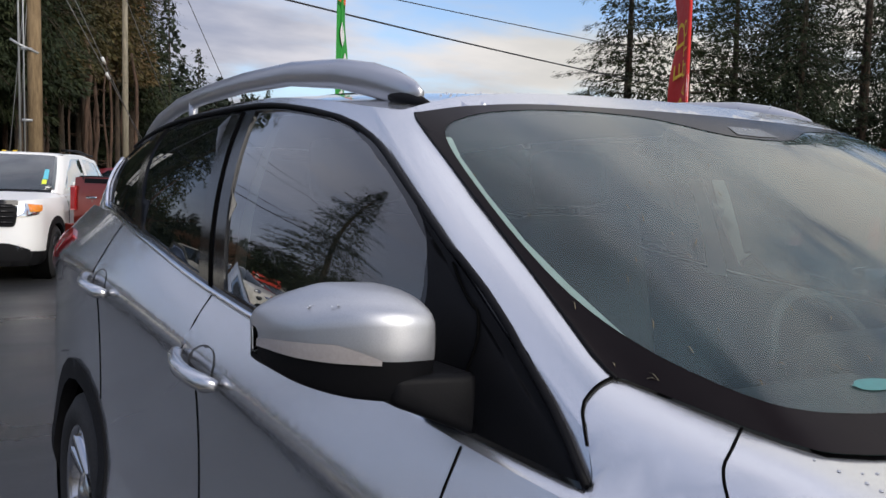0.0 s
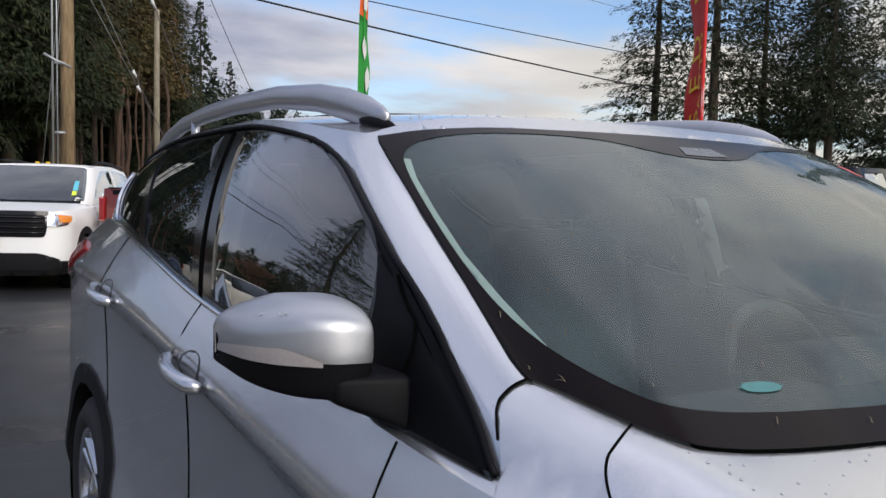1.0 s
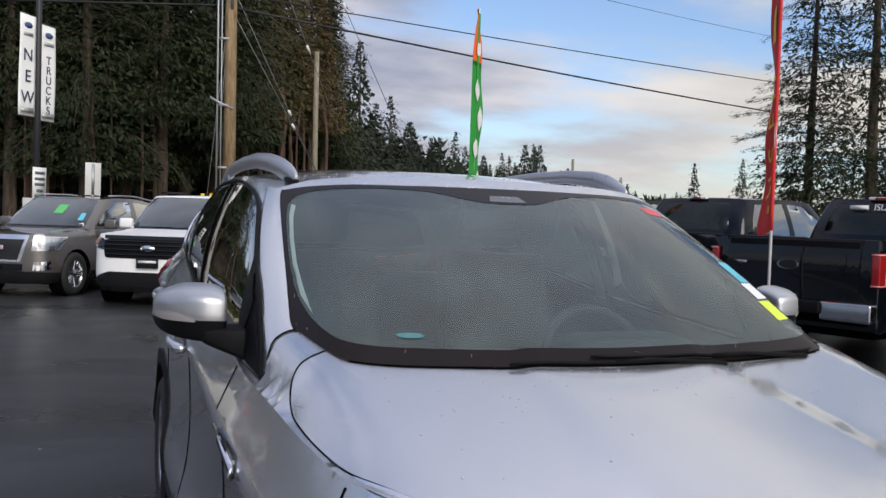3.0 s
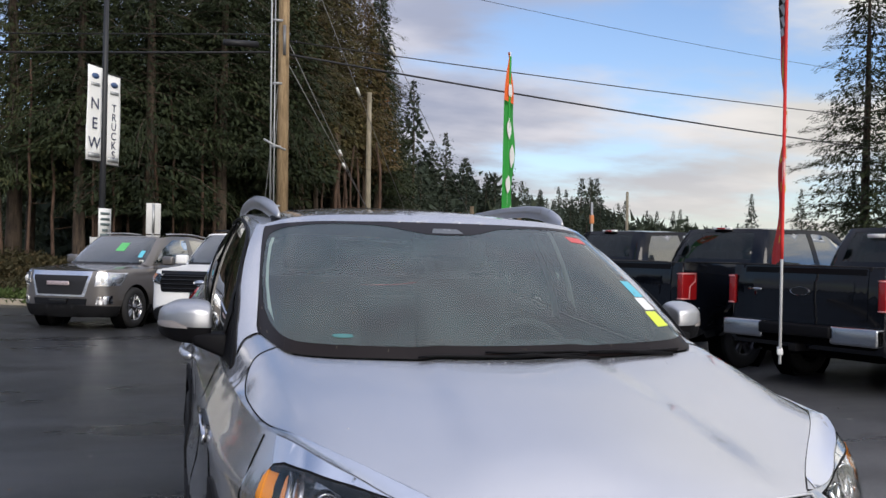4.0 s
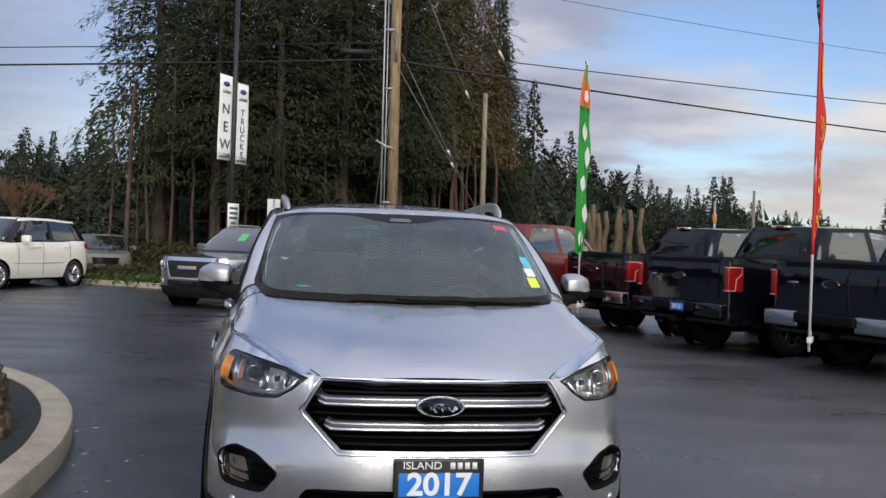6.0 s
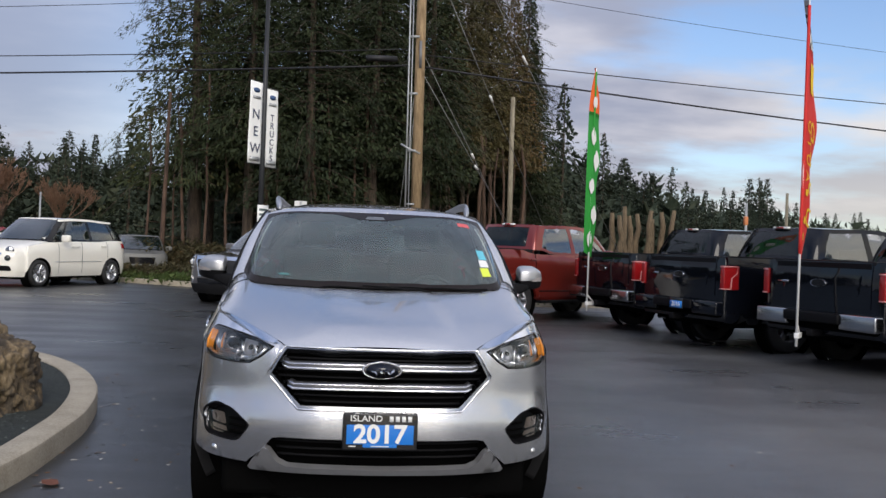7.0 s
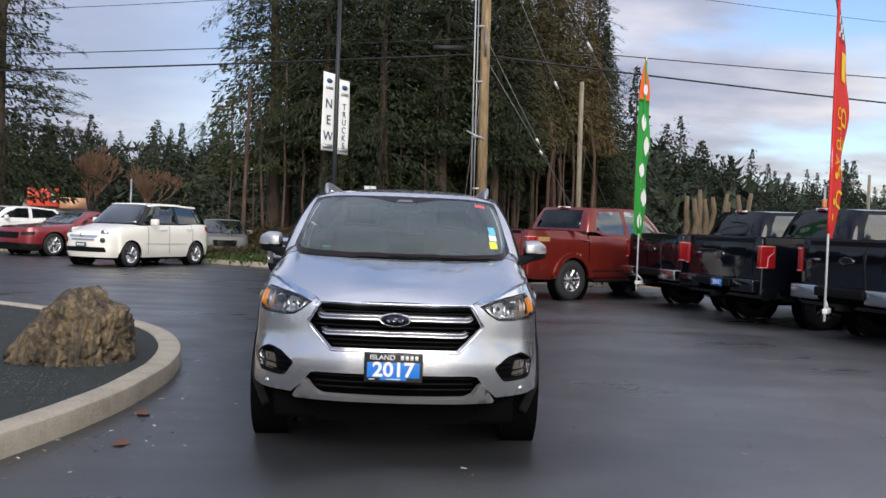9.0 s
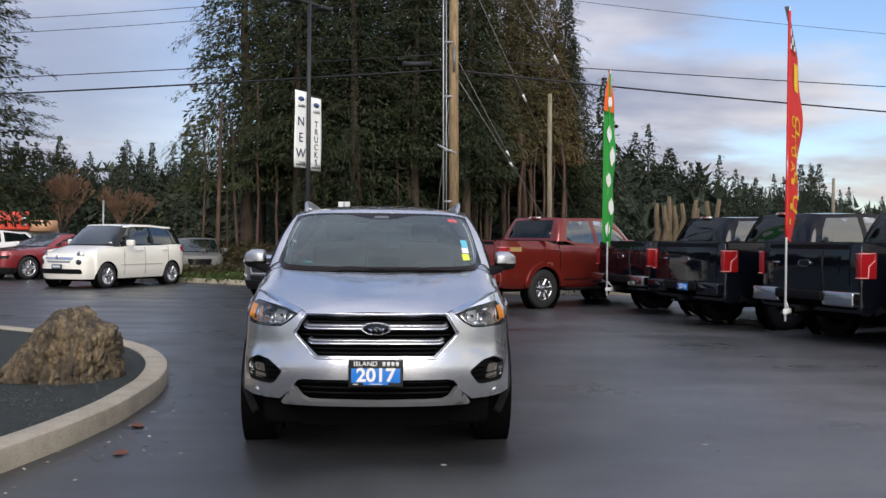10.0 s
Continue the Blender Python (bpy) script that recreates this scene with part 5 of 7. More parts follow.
def boulder():
    bm = bmesh.new()
    bmesh.ops.create_icosphere(bm, subdivisions=6, radius=1)
    cuts = ((.30, -.95, .10, .74), (-.72, -.35, .60, .68), (.98, -.10, .12, .80), (-.35, .05, .93, .86), (.42, -.05, .90, .80), (.12, -.62, .77, .88), (-.95, .25, .10, .86), (.1, .95, .3, .8), (.75, -.66, .05, .82), (-.45, -.80, .40, .80), (.1, -1, -.1, .76))
    for v in bm.verts:
        p = v.co.normalized()
        d = 1.14
        for nx, ny, nz, k in cuts:
            q = Vector((nx, ny, nz)).normalized().dot(p)
            if q > 0:
                d = min(d, k / q)
        w = Vector((p.x * 3.2, p.y * 3.2, p.z * 1.1))
        crag = noise.fractal(p * 2.3 + Vector((3, 1, 7)), .75, 2.1, 5)
        rib = abs(noise.noise(w * 1.6 + Vector((1, 9, 2))))
        ledge = noise.cell(Vector((p.x * 2.2 + 4, p.y * 2.2, p.z * 3.0 + crag * .8)))
        notch = max(0, 1 - abs(p.x - .34) / .12) * max(0, p.z)
        r = d * (1 + .06 * crag - .10 * max(0, .16 - rib) / .16 + .085 * ledge - .10 * notch + .018 * noise.fractal(w * 5, .7, 2.2, 5))
        v.co = Vector((p.x * r * .80, p.y * r * .66, p.z * r * .62))
        v.co.z = max(v.co.z, -.26)
    ob = tagged(part("boulder", bm, rock_mat()), "large rough brown boulder lying on the gravel island", "boulder")
    ob.matrix_world = pose(-2.80, 2.62, .29, 0, 4, -14) @ Matrix.Diagonal((.60, .72, .80, 1))
    return ob


boulder()


def grit():
    """Fallen leaves, twigs and pale specks on the asphalt."""
    rnd = random.Random(9)
    vs, fs = [], []
    for i in range(420):
        y, x = rnd.uniform(-4.5, 6), rnd.uniform(-2.4, 5.5)
        if rnd.random() < .55 and y < 5.5:
            x = xs(y) + abs(rnd.gauss(0, .35))
        if -1.0 < x < 1.0 and y > .1:
            continue
        L, w, a = rnd.uniform(.006, .022), rnd.uniform(.003, .010), rnd.random() * 6.28
        o = len(vs)
        for u, v, h in ((-L, -w, .002), (L, -w, .002), (L, w, .004), (-L, w, .006)):
            vs.append((x + u * math.cos(a) - v * math.sin(a), y + u * math.sin(a) + v * math.cos(a), h))
        fs.append((o, o + 1, o + 2, o + 3))
    me = bpy.data.meshes.new("leaf_litter")
    me.from_pydata(vs, [], fs)
    n = Nodes("litter")
    ge = n.t.nodes.new("ShaderNodeNewGeometry")
    n.set(Base_Color=n.ramp(ge.outputs["Random Per Island"], [(0.0, (.10, .035, .015)), (.35, (.16, .10, .05)), (.7, (.30, .29, .26)), (1, (.45, .44, .42))]), Roughness=.8)
    tagged(part("leaf_litter", me, n.m, None, smooth=False), "small leaves, twigs and pale specks on asphalt", "litter", "", "stuff")
    # one curled red-brown leaf and a few larger scraps
    for x, y, s, a in ((-.95, -2.35, .05, .4), (-1.62, .3, .06, 1.2), (-1.75, 1.15, .07, 2.0)):
        bm = bmesh.new()
        g = [[bm.verts.new((s * (u - 1) * (1 - .3 * abs(v - 1)), s * .6 * (v - 1), .004 + .010 * abs(u - 1) + .006 * (v == 2))) for v in range(3)] for u in range(3)]
        for u in range(2):
            for v in range(2):
                bm.faces.new((g[u][v], g[u + 1][v], g[u + 1][v + 1], g[u][v + 1]))
        o = part("fallen_leaf", bm, plain("dead_leaf", (.14, .045, .02), .7, scale=80))
        tagged(o, "curled red-brown fallen leaf on asphalt", "leaf")
        o.matrix_world = pose(x, y, 0, 0, 0, a * 57)


grit()

# ---- trees ----


def bark_mat(name, lo, hi):
    n = Nodes(name)
    a = n.noise(9, 6, .65, (1, 1, .18))
    n.set(Base_Color=n.ramp(a, [(0.34, lo), (0.66, hi)]), Roughness=.95)
    n.bump(a, .8, .03)
    return n.m


def leaf_mat(name, stops):
    n = Nodes(name)
    ge = n.t.nodes.new("ShaderNodeNewGeometry")
    info = n.t.nodes.new("ShaderNodeObjectInfo")
    f = n.mix(0.25, n.mix(.74, ge.outputs["Random Per Island"], n.span(n.noise(1.1, 4, .6), 0, 1, .25, .75)), info.outputs["Random"])
    n.set(Base_Color=n.ramp(f, stops), Roughness=.75, Specular_IOR_Level=.25)
    return n.m


BARK = bark_mat("fir_bark", (0.022, 0.016, 0.012), (0.115, 0.084, 0.058))
REDBARK = bark_mat("cedar_bark", (0.030, 0.019, 0.014), (0.135, 0.082, 0.055))
NEEDLE = leaf_mat("fir_needles", [(0.15, (0.010, 0.015, 0.008)), (0.45, (0.024, 0.034, 0.014)), (0.7, (0.046, 0.057, 0.022)), (0.92, (0.10, 0.086, 0.034))])
RUST = leaf_mat("rusty_cedar", [(0.15, (0.035, 0.034, 0.015)), (0.5, (0.085, 0.072, 0.027)), (0.75, (0.14, 0.085, 0.038)), (0.92, (0.26, 0.11, 0.045))])
FARLEAF = leaf_mat("far_needles", [(0.15, (0.019, 0.028, 0.019)), (0.55, (0.034, 0.047, 0.030)), (0.9, (0.068, 0.072, 0.042))])


def sprays(rnd, tips, size, per, droop, vs, fs, fat=1.0):
    """Flat needle sprays round points: small bent strips of two faces."""
    for p, d, k in tips:
        for _ in range(per):
            a = rnd.uniform(-1.0, 1.0)
            out = Vector((d.x * math.cos(a) - d.y * math.sin(a), d.x * math.sin(a) + d.y * math.cos(a), rnd.uniform(-droop, droop * .25))).normalized()
            q = p + Vector((rnd.gauss(0, size * .45), rnd.gauss(0, size * .45), rnd.gauss(0, size * .30)))
            L, w = size * rnd.uniform(.7, 1.6) * k, size * rnd.uniform(.06, .14) * k * fat
            side = out.cross(Vector((rnd.uniform(-.4, .4), rnd.uniform(-.4, .4), 1))).normalized() * w
            mid, end = q + out * L * .45, q + out * L + Vector((0, 0, -droop * L * .5))
            o = len(vs)
            vs.extend((q, mid + side, end, mid - side))
            fs.append((o, o + 1, o + 2, o + 3))


def core(rnd, ax, h, spread, bare, vs, fs, n, size, fat):
    """The dim inner body of a crown: many small ragged tufts, so that little sky shows through."""
    for _ in range(n):
        t = bare + (1 - bare) * rnd.random() ** 1.6
        w = spread * .66 * (1 - (t - bare) / (1 - bare)) + .04
        a = rnd.random() * 6.283
        q = ax(h * min(t, .985)) + Vector((math.cos(a), math.sin(a), 0)) * w * rnd.random() ** .6
        e = Vector((math.cos(a) * .7 + rnd.gauss(0, .3), math.sin(a) * .7 + rnd.gauss(0, .3), rnd.uniform(-1.1, .1))).normalized() * size * min(1, .25 + w) * rnd.uniform(.8, 1.8)
        s = e.cross(Vector((rnd.uniform(-1, 1), rnd.uniform(-1, 1), rnd.uniform(-1, 1)))).normalized() * size * rnd.uniform(.10, .22) * fat
        o = len(vs)
        vs.extend((q, q + e * .5 + s, q + e, q + e * .5 - s))
        fs.append((o, o + 1, o + 2, o + 3))


def conifer_meshes(seed, h, spread, bare, whorls, per, size, droop, r0, leaf, sparse=0.0, twig=True, body=3800, fat=1.15, full=1.5):
    """Trunk and crown meshes of one conifer: limbs in rough whorls, each clothed in drooping sprays."""
    rnd = random.Random(seed)
    trunk = bmesh.new()
    lean = Vector((rnd.uniform(-.02, .02), rnd.uniform(-.02, .02), 1))
    ax = lambda z: Vector((lean.x * z + .06 * math.sin(z * .5 + seed), lean.y * z, z))
    tube([ax(h * t) for t in (-.01, .03, .12, .3, .5, .7, .88, 1)], [r0 * 1.35, r0 * 1.05, r0 * .92, r0 * .75, r0 * .55, r0 * .35, r0 * .16, .02], 9, bm=trunk)
    vs, fs = [], []
    core(rnd, ax, h, spread, bare, vs, fs, body, size, full)
    for i in range(whorls):
        t = bare + (1 - bare) * (i + rnd.random() * .8) / whorls
        z = h * min(t, .985)
        taper = (1 - (t - bare) / (1 - bare)) ** .75
        near_foot = min(1, (t - bare) / .12 + .45)
        for b in range(rnd.choice((3, 4, 5))):
            if rnd.random() < sparse:
                continue
            a = rnd.random() * 6.283
            L = spread * (.12 + .88 * taper) * near_foot * rnd.uniform(.55, 1.12)
            d = Vector((math.cos(a), math.sin(a), 0))
            rise = rnd.uniform(-.05, .22)
            c = ax(z)
            pts = [c + d * (L * u) + Vector((0, 0, L * (rise * u - droop * .55 * u * u))) for u in (0, .25, .5, .75, 1)]
            if twig:
                tube(pts, [max(.012, r0 * .16 * taper + .012), .022, .016, .011, .006], 4, bm=trunk, cap=False)
            m = max(3, int(L / (size * .62)))
            tips = []
            for k in range(m):
                u = .18 + .82 * (k + rnd.random() * .6) / m
                j = min(int(u * 4), 3)
                p = pts[j].lerp(pts[j + 1], min(1, u * 4 - j))
                wide = L * .30 * (1 - abs(u - .45))
                s = d.cross(Vector((0, 0, 1))) * rnd.uniform(-wide, wide)
                tips.append((p + s, d, (.75 + .5 * rnd.random()) * (.35 + .65 * taper ** .6)))
            sprays(rnd, tips, size, per, droop, vs, fs, fat)
    me = bpy.data.meshes.new("crown")
    me.from_pydata([tuple(v) for v in vs], [], fs)
    me.materials.append(leaf)
    mt = bpy.data.meshes.new("trunk")
    trunk.to_mesh(mt)
    trunk.free()
    mt.materials.append(BARK)
    mt.shade_smooth()
    return mt, me


def tree(ms, x, y, turn, scale, label, group="", cat="tree", z=-.05, wide=1.0):
    ob = thing("conifer", label, cat, group)
    for nm, me in zip(("trunk", "crown"), ms):
        o = new(nm, me)
        o.parent = ob
    ob.matrix_world = pose(x, y, z, 0, 0, turn) @ Matrix.Diagonal((scale * wide, scale * wide, scale * random.Random(int(x * 10 + y)).uniform(.92, 1.1), 1))
    return ob


NEAR = [conifer_meshes(11, 19, 3.3, .24, 40, 7, .18, .95, .22, NEEDLE, .1, body=8500, fat=.85), conifer_meshes(12, 21, 3.0, .20, 42, 7, .18, 1.1, .20, NEEDLE, .1, body=8500, fat=.85),
        conifer_meshes(13, 17, 2.7, .32, 38, 6, .17, 1.1, .13, RUST, .15, body=6500, fat=.8), conifer_meshes(14, 18, 3.5, .14, 40, 7, .18, 1.0, .22, NEEDLE, .1, body=8500, fat=.85),
        conifer_meshes(15, 22, 4.4, .15, 42, 7, .20, 1.05, .28, NEEDLE, .1, body=11000, fat=.85)]
# heads above 6.5 m are squashed to fit the view and the bonnet's reflection
for me in {m for ms in NEAR for m in ms}:
    for v in me.vertices:
        if v.co.z > 6.5:
            v.co.z = 6.5 + (v.co.z - 6.5) * .78
FIR = conifer_meshes(21, 21, 5.0, .10, 32, 8, .22, .35, .30, NEEDLE, .12, body=6000, fat=1.1)
FAR = [conifer_meshes(31, 12, 2.8, .04, 22, 2, .32, .55, .16, FARLEAF, twig=False, fat=1.7, body=950, full=2.6), conifer_meshes(32, 12, 2.4, .06, 22, 2, .30, .6, .14, FARLEAF, twig=False, fat=1.7, body=900, full=2.6),
       conifer_meshes(33, 12, 3.1, .05, 20, 2, .32, .45, .16, FARLEAF, .1, twig=False, fat=1.7, body=950, full=2.6), conifer_meshes(34, 11, 3.5, .05, 19, 2, .34, .4, .16, FARLEAF, .05, twig=False, fat=1.7, body=1000, full=2.6)]

# the grove behind the lot: x, y, kind, scale
rnd = random.Random(2)
for i in range(15):
    tree(FAR[i % 3], -11 + i * 1.75 + rnd.uniform(-.5, .5), 54 + rnd.uniform(-3, 4), rnd.uniform(0, 360), rnd.uniform(.75, 1.05), "dark conifer deep in the grove", "grove of conifers")
grove = [(-6.6, 35.0, 4, 1.06), (-3.9, 33.0, 0, 1.05), (-3.2, 36.5, 4, 1.0), (-1.9, 32.8, 3, 1.1), (-.6, 36.2, 4, 1.0), (.6, 33.4, 0, 1.05), (2.0, 36.8, 4, .95), (3.1, 34.2, 1, 1.1),
         (4.6, 38.2, 2, 1.0), (5.6, 40.8, 2, 1.1), (6.8, 42.5, 2, 1.15), (4.0, 42.0, 1, 1.1), (8.4, 44.0, 2, 1.05), (9.6, 46.0, 0, .95), (7.6, 47.5, 1, 1.1), (-6.4, 40.0, 0, .95), (-4.5, 41.5, 1, 1.1), (-1.8, 41.0, 0, 1.15), (1.0, 41.5, 1, 1.15), (10.6, 49.0, 3, .95)]
for x, y, k, s in grove:
    tree(NEAR[k], x + rnd.uniform(-.3, .3), y, rnd.uniform(0, 360), s, ("tall dark green fir with bare lower trunk on the verge", "tall drooping green cedar with bare trunk", "browning cedar with thin bare trunk in the grove", "tall full green fir with low limbs", "broad dark green fir with drooping boughs")[k], "grove of conifers")


def stems():
    """Thin bare trunks that stand close together under the grove."""
    r = random.Random(6)
    for i in range(34):
        x = r.uniform(-8.5, 9.5)
        y = 31.8 + max(0, x) * .95 + r.uniform(0, 3.2)
        ob = thing("leafless_tree", "thin pale bare conifer in the grove", "tree", "bare trees of the grove")
        h, q = r.uniform(5, 8), r.uniform(.04, .11)
        bm = tube([(r.uniform(-.03, .03) * k, r.uniform(-.03, .03) * k, h * k / 5 - .1) for k in range(6)], [q * 1.2, q, q * .92, q * .85, q * .75, q * .6], 7)
        for _ in range(9):
            z, a, L = r.uniform(1.2, h), r.random() * 6.28, r.uniform(.25, .8)
            tube([(0, 0, z), (L * math.cos(a), L * math.sin(a), z + r.uniform(-.15, .2))], [.014, .005], 4, bm=bm, cap=False)
        part("trunk", bm, REDBARK, ob)
        ob.matrix_world = pose(x, y, 0, r.uniform(-2, 2), r.uniform(-2, 2), 0)


stems()
tree(FIR, -19.3, 37.0, 40, 1.0, "large spreading fir with ragged level limbs", "", "tree")
# woods on the right of the lot
for i, (x, y, s) in enumerate(((31, 30, 1.0), (36, 31.5, 1.1), (34.5, 26.5, 1.05), (40, 27, 1.05), (42, 33, 1.2), (39, 22, 1.0), (45, 25, 1.1), (47, 30, 1.2), (50, 20, 1.1), (31.5, 34.5, .9))):
    tree(FIR if i % 3 == 0 else NEAR[(0, 3)[i % 2]], x, y, i * 67, s, "tall dark conifer standing against the sky", "conifers beyond the road")
for x, y, k, s in ((45.5, 56.5, 1, .62), (49.5, 56, 0, .70), (42, 58, 2, .5)):
    tree(FAR[k], x, y, x * 30, s, "small dark spruce standing far off", "distant trees")


def far_woods():
    """Rows of distant conifers along the skyline, each a tree of its own."""
    r = random.Random(5)
    rows = [(-50, -11, 98, 114, 58, .95, 1.10), (-50, -11, 80, 92, 48, .66, .80), (11, 21, 92, 112, 24, 1.0, .88), (11, 27, 84, 94, 30, .72, .60), (19, 28, 115, 150, 28, 1.05, .78), (25, 39, 165, 210, 44, .80, .50), (38, 62, 200, 240, 34, .6, .6)]
    for a0, a1, d0, d1, n, s0, s1 in rows:
        for i in range(n):
            t = (i + r.uniform(-.35, .35)) / n
            a, d = radians(a0 + (a1 - a0) * t), r.uniform(d0, d1)
            tree(FAR[r.randrange(4)], d * math.sin(a), d * math.cos(a) - 3, r.uniform(0, 360), (s0 + (s1 - s0) * t) * r.choice((.66, .8, .84, .88, .92, 1.08)) * (1 + d / 900), "distant dark conifer on the skyline", "distant trees", wide=r.uniform(1.1, 1.45))


far_woods()


def bush_row(name, pts, h, w, n, leaf, label, seed, size=.14):
    """Low scrub along a line: a joined thicket of small leaves and stems."""
    r = random.Random(seed)
    vs, fs = [], []
    P = [Vector((x, y, 0)) for x, y in pts]
    seg = [(a, b) for a, b in zip(P, P[1:])]
    L = [(b - a).length for a, b in seg]
    for _ in range(n):
        a, b = r.choices(seg, L)[0]
        q = a.lerp(b, r.random()) + Vector((r.gauss(0, w), r.gauss(0, w), 0))
        top = h * (.45 + .55 * abs(noise.noise(q * .5)))
        q.z = top * r.random() ** .7
        d = Vector((r.uniform(-1, 1), r.uniform(-1, 1), r.uniform(.1, 1))).normalized()
        s = d.cross(Vector((r.random(), r.random(), .3))).normalized() * size * r.uniform(.12, .4)
        e = d * size * r.uniform(.6, 1.6)
        o = len(vs)
        vs += [tuple(q - s), tuple(q + s), tuple(q + e)]
        fs.append((o, o + 1, o + 2))
    me = bpy.data.meshes.new(name)
    me.from_pydata(vs, [], fs)
    return tagged(part(name, me, leaf, None, smooth=False), label, "undergrowth", "", "stuff")


GRASS = leaf_mat("verge_grass", [(0.2, (0.025, 0.040, 0.012)), (0.55, (0.055, 0.085, 0.022)), (0.9, (0.11, 0.10, 0.04))])
BRUSH = leaf_mat("dead_brush", [(0.2, (0.022, 0.022, 0.010)), (0.55, (0.05, 0.045, 0.020)), (0.9, (0.10, 0.065, 0.03))])
bush_row("grass", [(-15.5, 28.0), (-6.6, 24.0), (-4.3, 22.6), (4.8, 18.6), (13, 22)], .42, .45, 9000, GRASS, "rough green verge grass behind the kerb", 1)
bush_row("undergrowth", [(-14, 30), (-6.3, 26.5), (-3.5, 25.5), (4.5, 23.5), (9, 30)], .62, .9, 16000, BRUSH, "tangled brown and green undergrowth", 2, .15)
bush_row("undergrowth", [(-11, 34), (-3, 31.5), (4, 32.5), (11, 42)], 1.7, 1.1, 30000, BRUSH, "dark undergrowth below the conifers", 3, .15)
bush_row("undergrowth", [(-6, 47), (-2, 48), (5, 51), (9, 54)], 15.0, .8, 34000, FARLEAF, "dark thicket at the back of the grove", 6, .6)
bush_row("undergrowth", [(-95, 60), (-50, 78), (-20, 90), (-8, 94)], 10.5, 3.5, 26000, FARLEAF, "distant dark scrub below the trees", 4, 1.2)
bush_row("undergrowth", [(14, 84), (22, 88), (29, 94), (33, 98)], 12.5, 2.0, 15000, FARLEAF, "dense dark young conifers below the skyline", 8, 1.0)
bush_row("undergrowth", [(17, 84), (40, 100), (75, 140), (140, 190)], 9.0, 5.0, 24000, FARLEAF, "distant dark scrub below the trees", 5, 1.4)


def bare_tree(x, y, h, label, seed, col):
    """A leafless broadleaf tree: limbs forking into fine twigs."""
    r = random.Random(seed)
    ob = thing("bare_tree", label, "tree")
    bm, tw = bmesh.new(), bmesh.new()

    def grow(p, d, L, q, lvl):
        e = p + d * L
        tube([p, p.lerp(e, .5) + Vector((r.gauss(0, L * .04), r.gauss(0, L * .04), 0)), e], [max(q, .011), max(q * .8, .010), max(q * .6, .009)], 5 if lvl < 2 else 3, bm=bm if lvl < 2 else tw, cap=False)
        if lvl < 6:
            for _ in range(3 if lvl else 6):
                nd = (d + Vector((r.gauss(0, .36), r.gauss(0, .36), r.uniform(.05, .45)))).normalized()
                grow(p.lerp(e, r.uniform(.55, 1)), nd, L * r.uniform(.55, .8), q * .55, lvl + 1)
    grow(Vector((0, 0, 0)), Vector((0, 0, 1)), h * .26, h * .018, 0)
    part("trunk", bm, BARK, ob)
    part("crown", tw, col, ob)
    ob.matrix_world = pose(x, y, 0)


bare_tree(-18.6, 46, 7.6, "leafless reddish-brown tree with fine twigs", 8, plain("red_twigs", (.27, .15, .09), .8))
bare_tree(-16.2, 49, 6.4, "leafless reddish-brown tree with fine twigs", 9, plain("brown_twigs", (.22, .125, .075), .8))
for i in range(9):
    a = thing("leafless_tree", "pale brown bare tree of a distant stand", "tree", "distant bare trees")
    r = random.Random(70 + i)
    part("trunk", tube([(r.uniform(-.2, .2), 0, z * (4.2 + r.random()) / 4) for z in range(5)], [.34, .3, .26, .22, .16], 7), bark_mat("pale_bark", (.07, .05, .03), (.19, .14, .085)) if i == 0 else bpy.data.materials["pale_bark"], a)
    a.matrix_world = pose(20.8 + i * .62, 66 + r.uniform(-1, 1), 0)

# ---- poles, wires and signs ----
POLEWOOD = bark_mat("pole_wood", (.17, .115, .06), (.38, .27, .15))
GREYWOOD = bark_mat("grey_pole_wood", (.16, .14, .10), (.34, .30, .22))
GALV = plain("galvanised_steel", (.42, .43, .43), .45, .6, .15)
WIRE = plain("black_cable", (.012, .012, .014), .6)
STRAND = plain("steel_strand", (.20, .20, .20), .5, .5)
POLE = Vector((1.95, 23.0, 0))


def utility_pole(p, h, r, wood, label):
    ob = thing("utility_pole", label, "utility pole")
    part("pole", tube([(0, 0, -.1), (.0, 0, h * .5), (.02, 0, h)], [r, r * .88, r * .74], 14), wood, ob)
    ob.matrix_world = pose(p[0], p[1], 0, 0, -.6, 0)
    return ob


main = utility_pole(POLE, 13.5, .17, POLEWOOD, "brown wooden utility pole with conduits and guy wires")
for dx, dy, r, z1, mt in ((-.33, -.06, .024, 11.5, GALV), (-.24, -.12, .016, 9.0, GALV), (-.235, .06, .016, 12.0, WIRE)):
    part("conduit", tube([(dx, dy, .1), (dx, dy, z1 * .5), (dx, dy, z1)], r, 8), mt, main, "pipe conduit")
for z in (1.1, 2.6, 4.2, 5.9, 7.6):
    part("standoff_bracket", boxed(-.30, -.02, -.14, -.08, z, z + .06), GALV, main)
part("standoff_arm", tube([(-.52, -.08, 4.42), (-.3, -.1, 4.30), (.06, -.17, 4.14)], .03, 8), GALV, main, "galvanised standoff arm")
part("splice_case", tube([(-1.6, -.35, 6.88), (-.7, -.12, 6.93)], .085, 8), WIRE, main, "black cable splice case")
part("bolt_plate", boxed(-.04, .04, -.19, -.16, 6.7, 7.5), STRAND, main)
for dx, dy in ((-.45, -.1), (-.66, .0)):
    part("guy_guard", tube([(dx * 1.09, dy, 0), (dx, dy, 1.95)], .05, 8), plain("yellow_guard", (.75, .50, .03), .5), main, "yellow plastic guy guard")
utility_pole((7.5, 37.7), 8.5, .14, GREYWOOD, "short weathered grey stub pole")
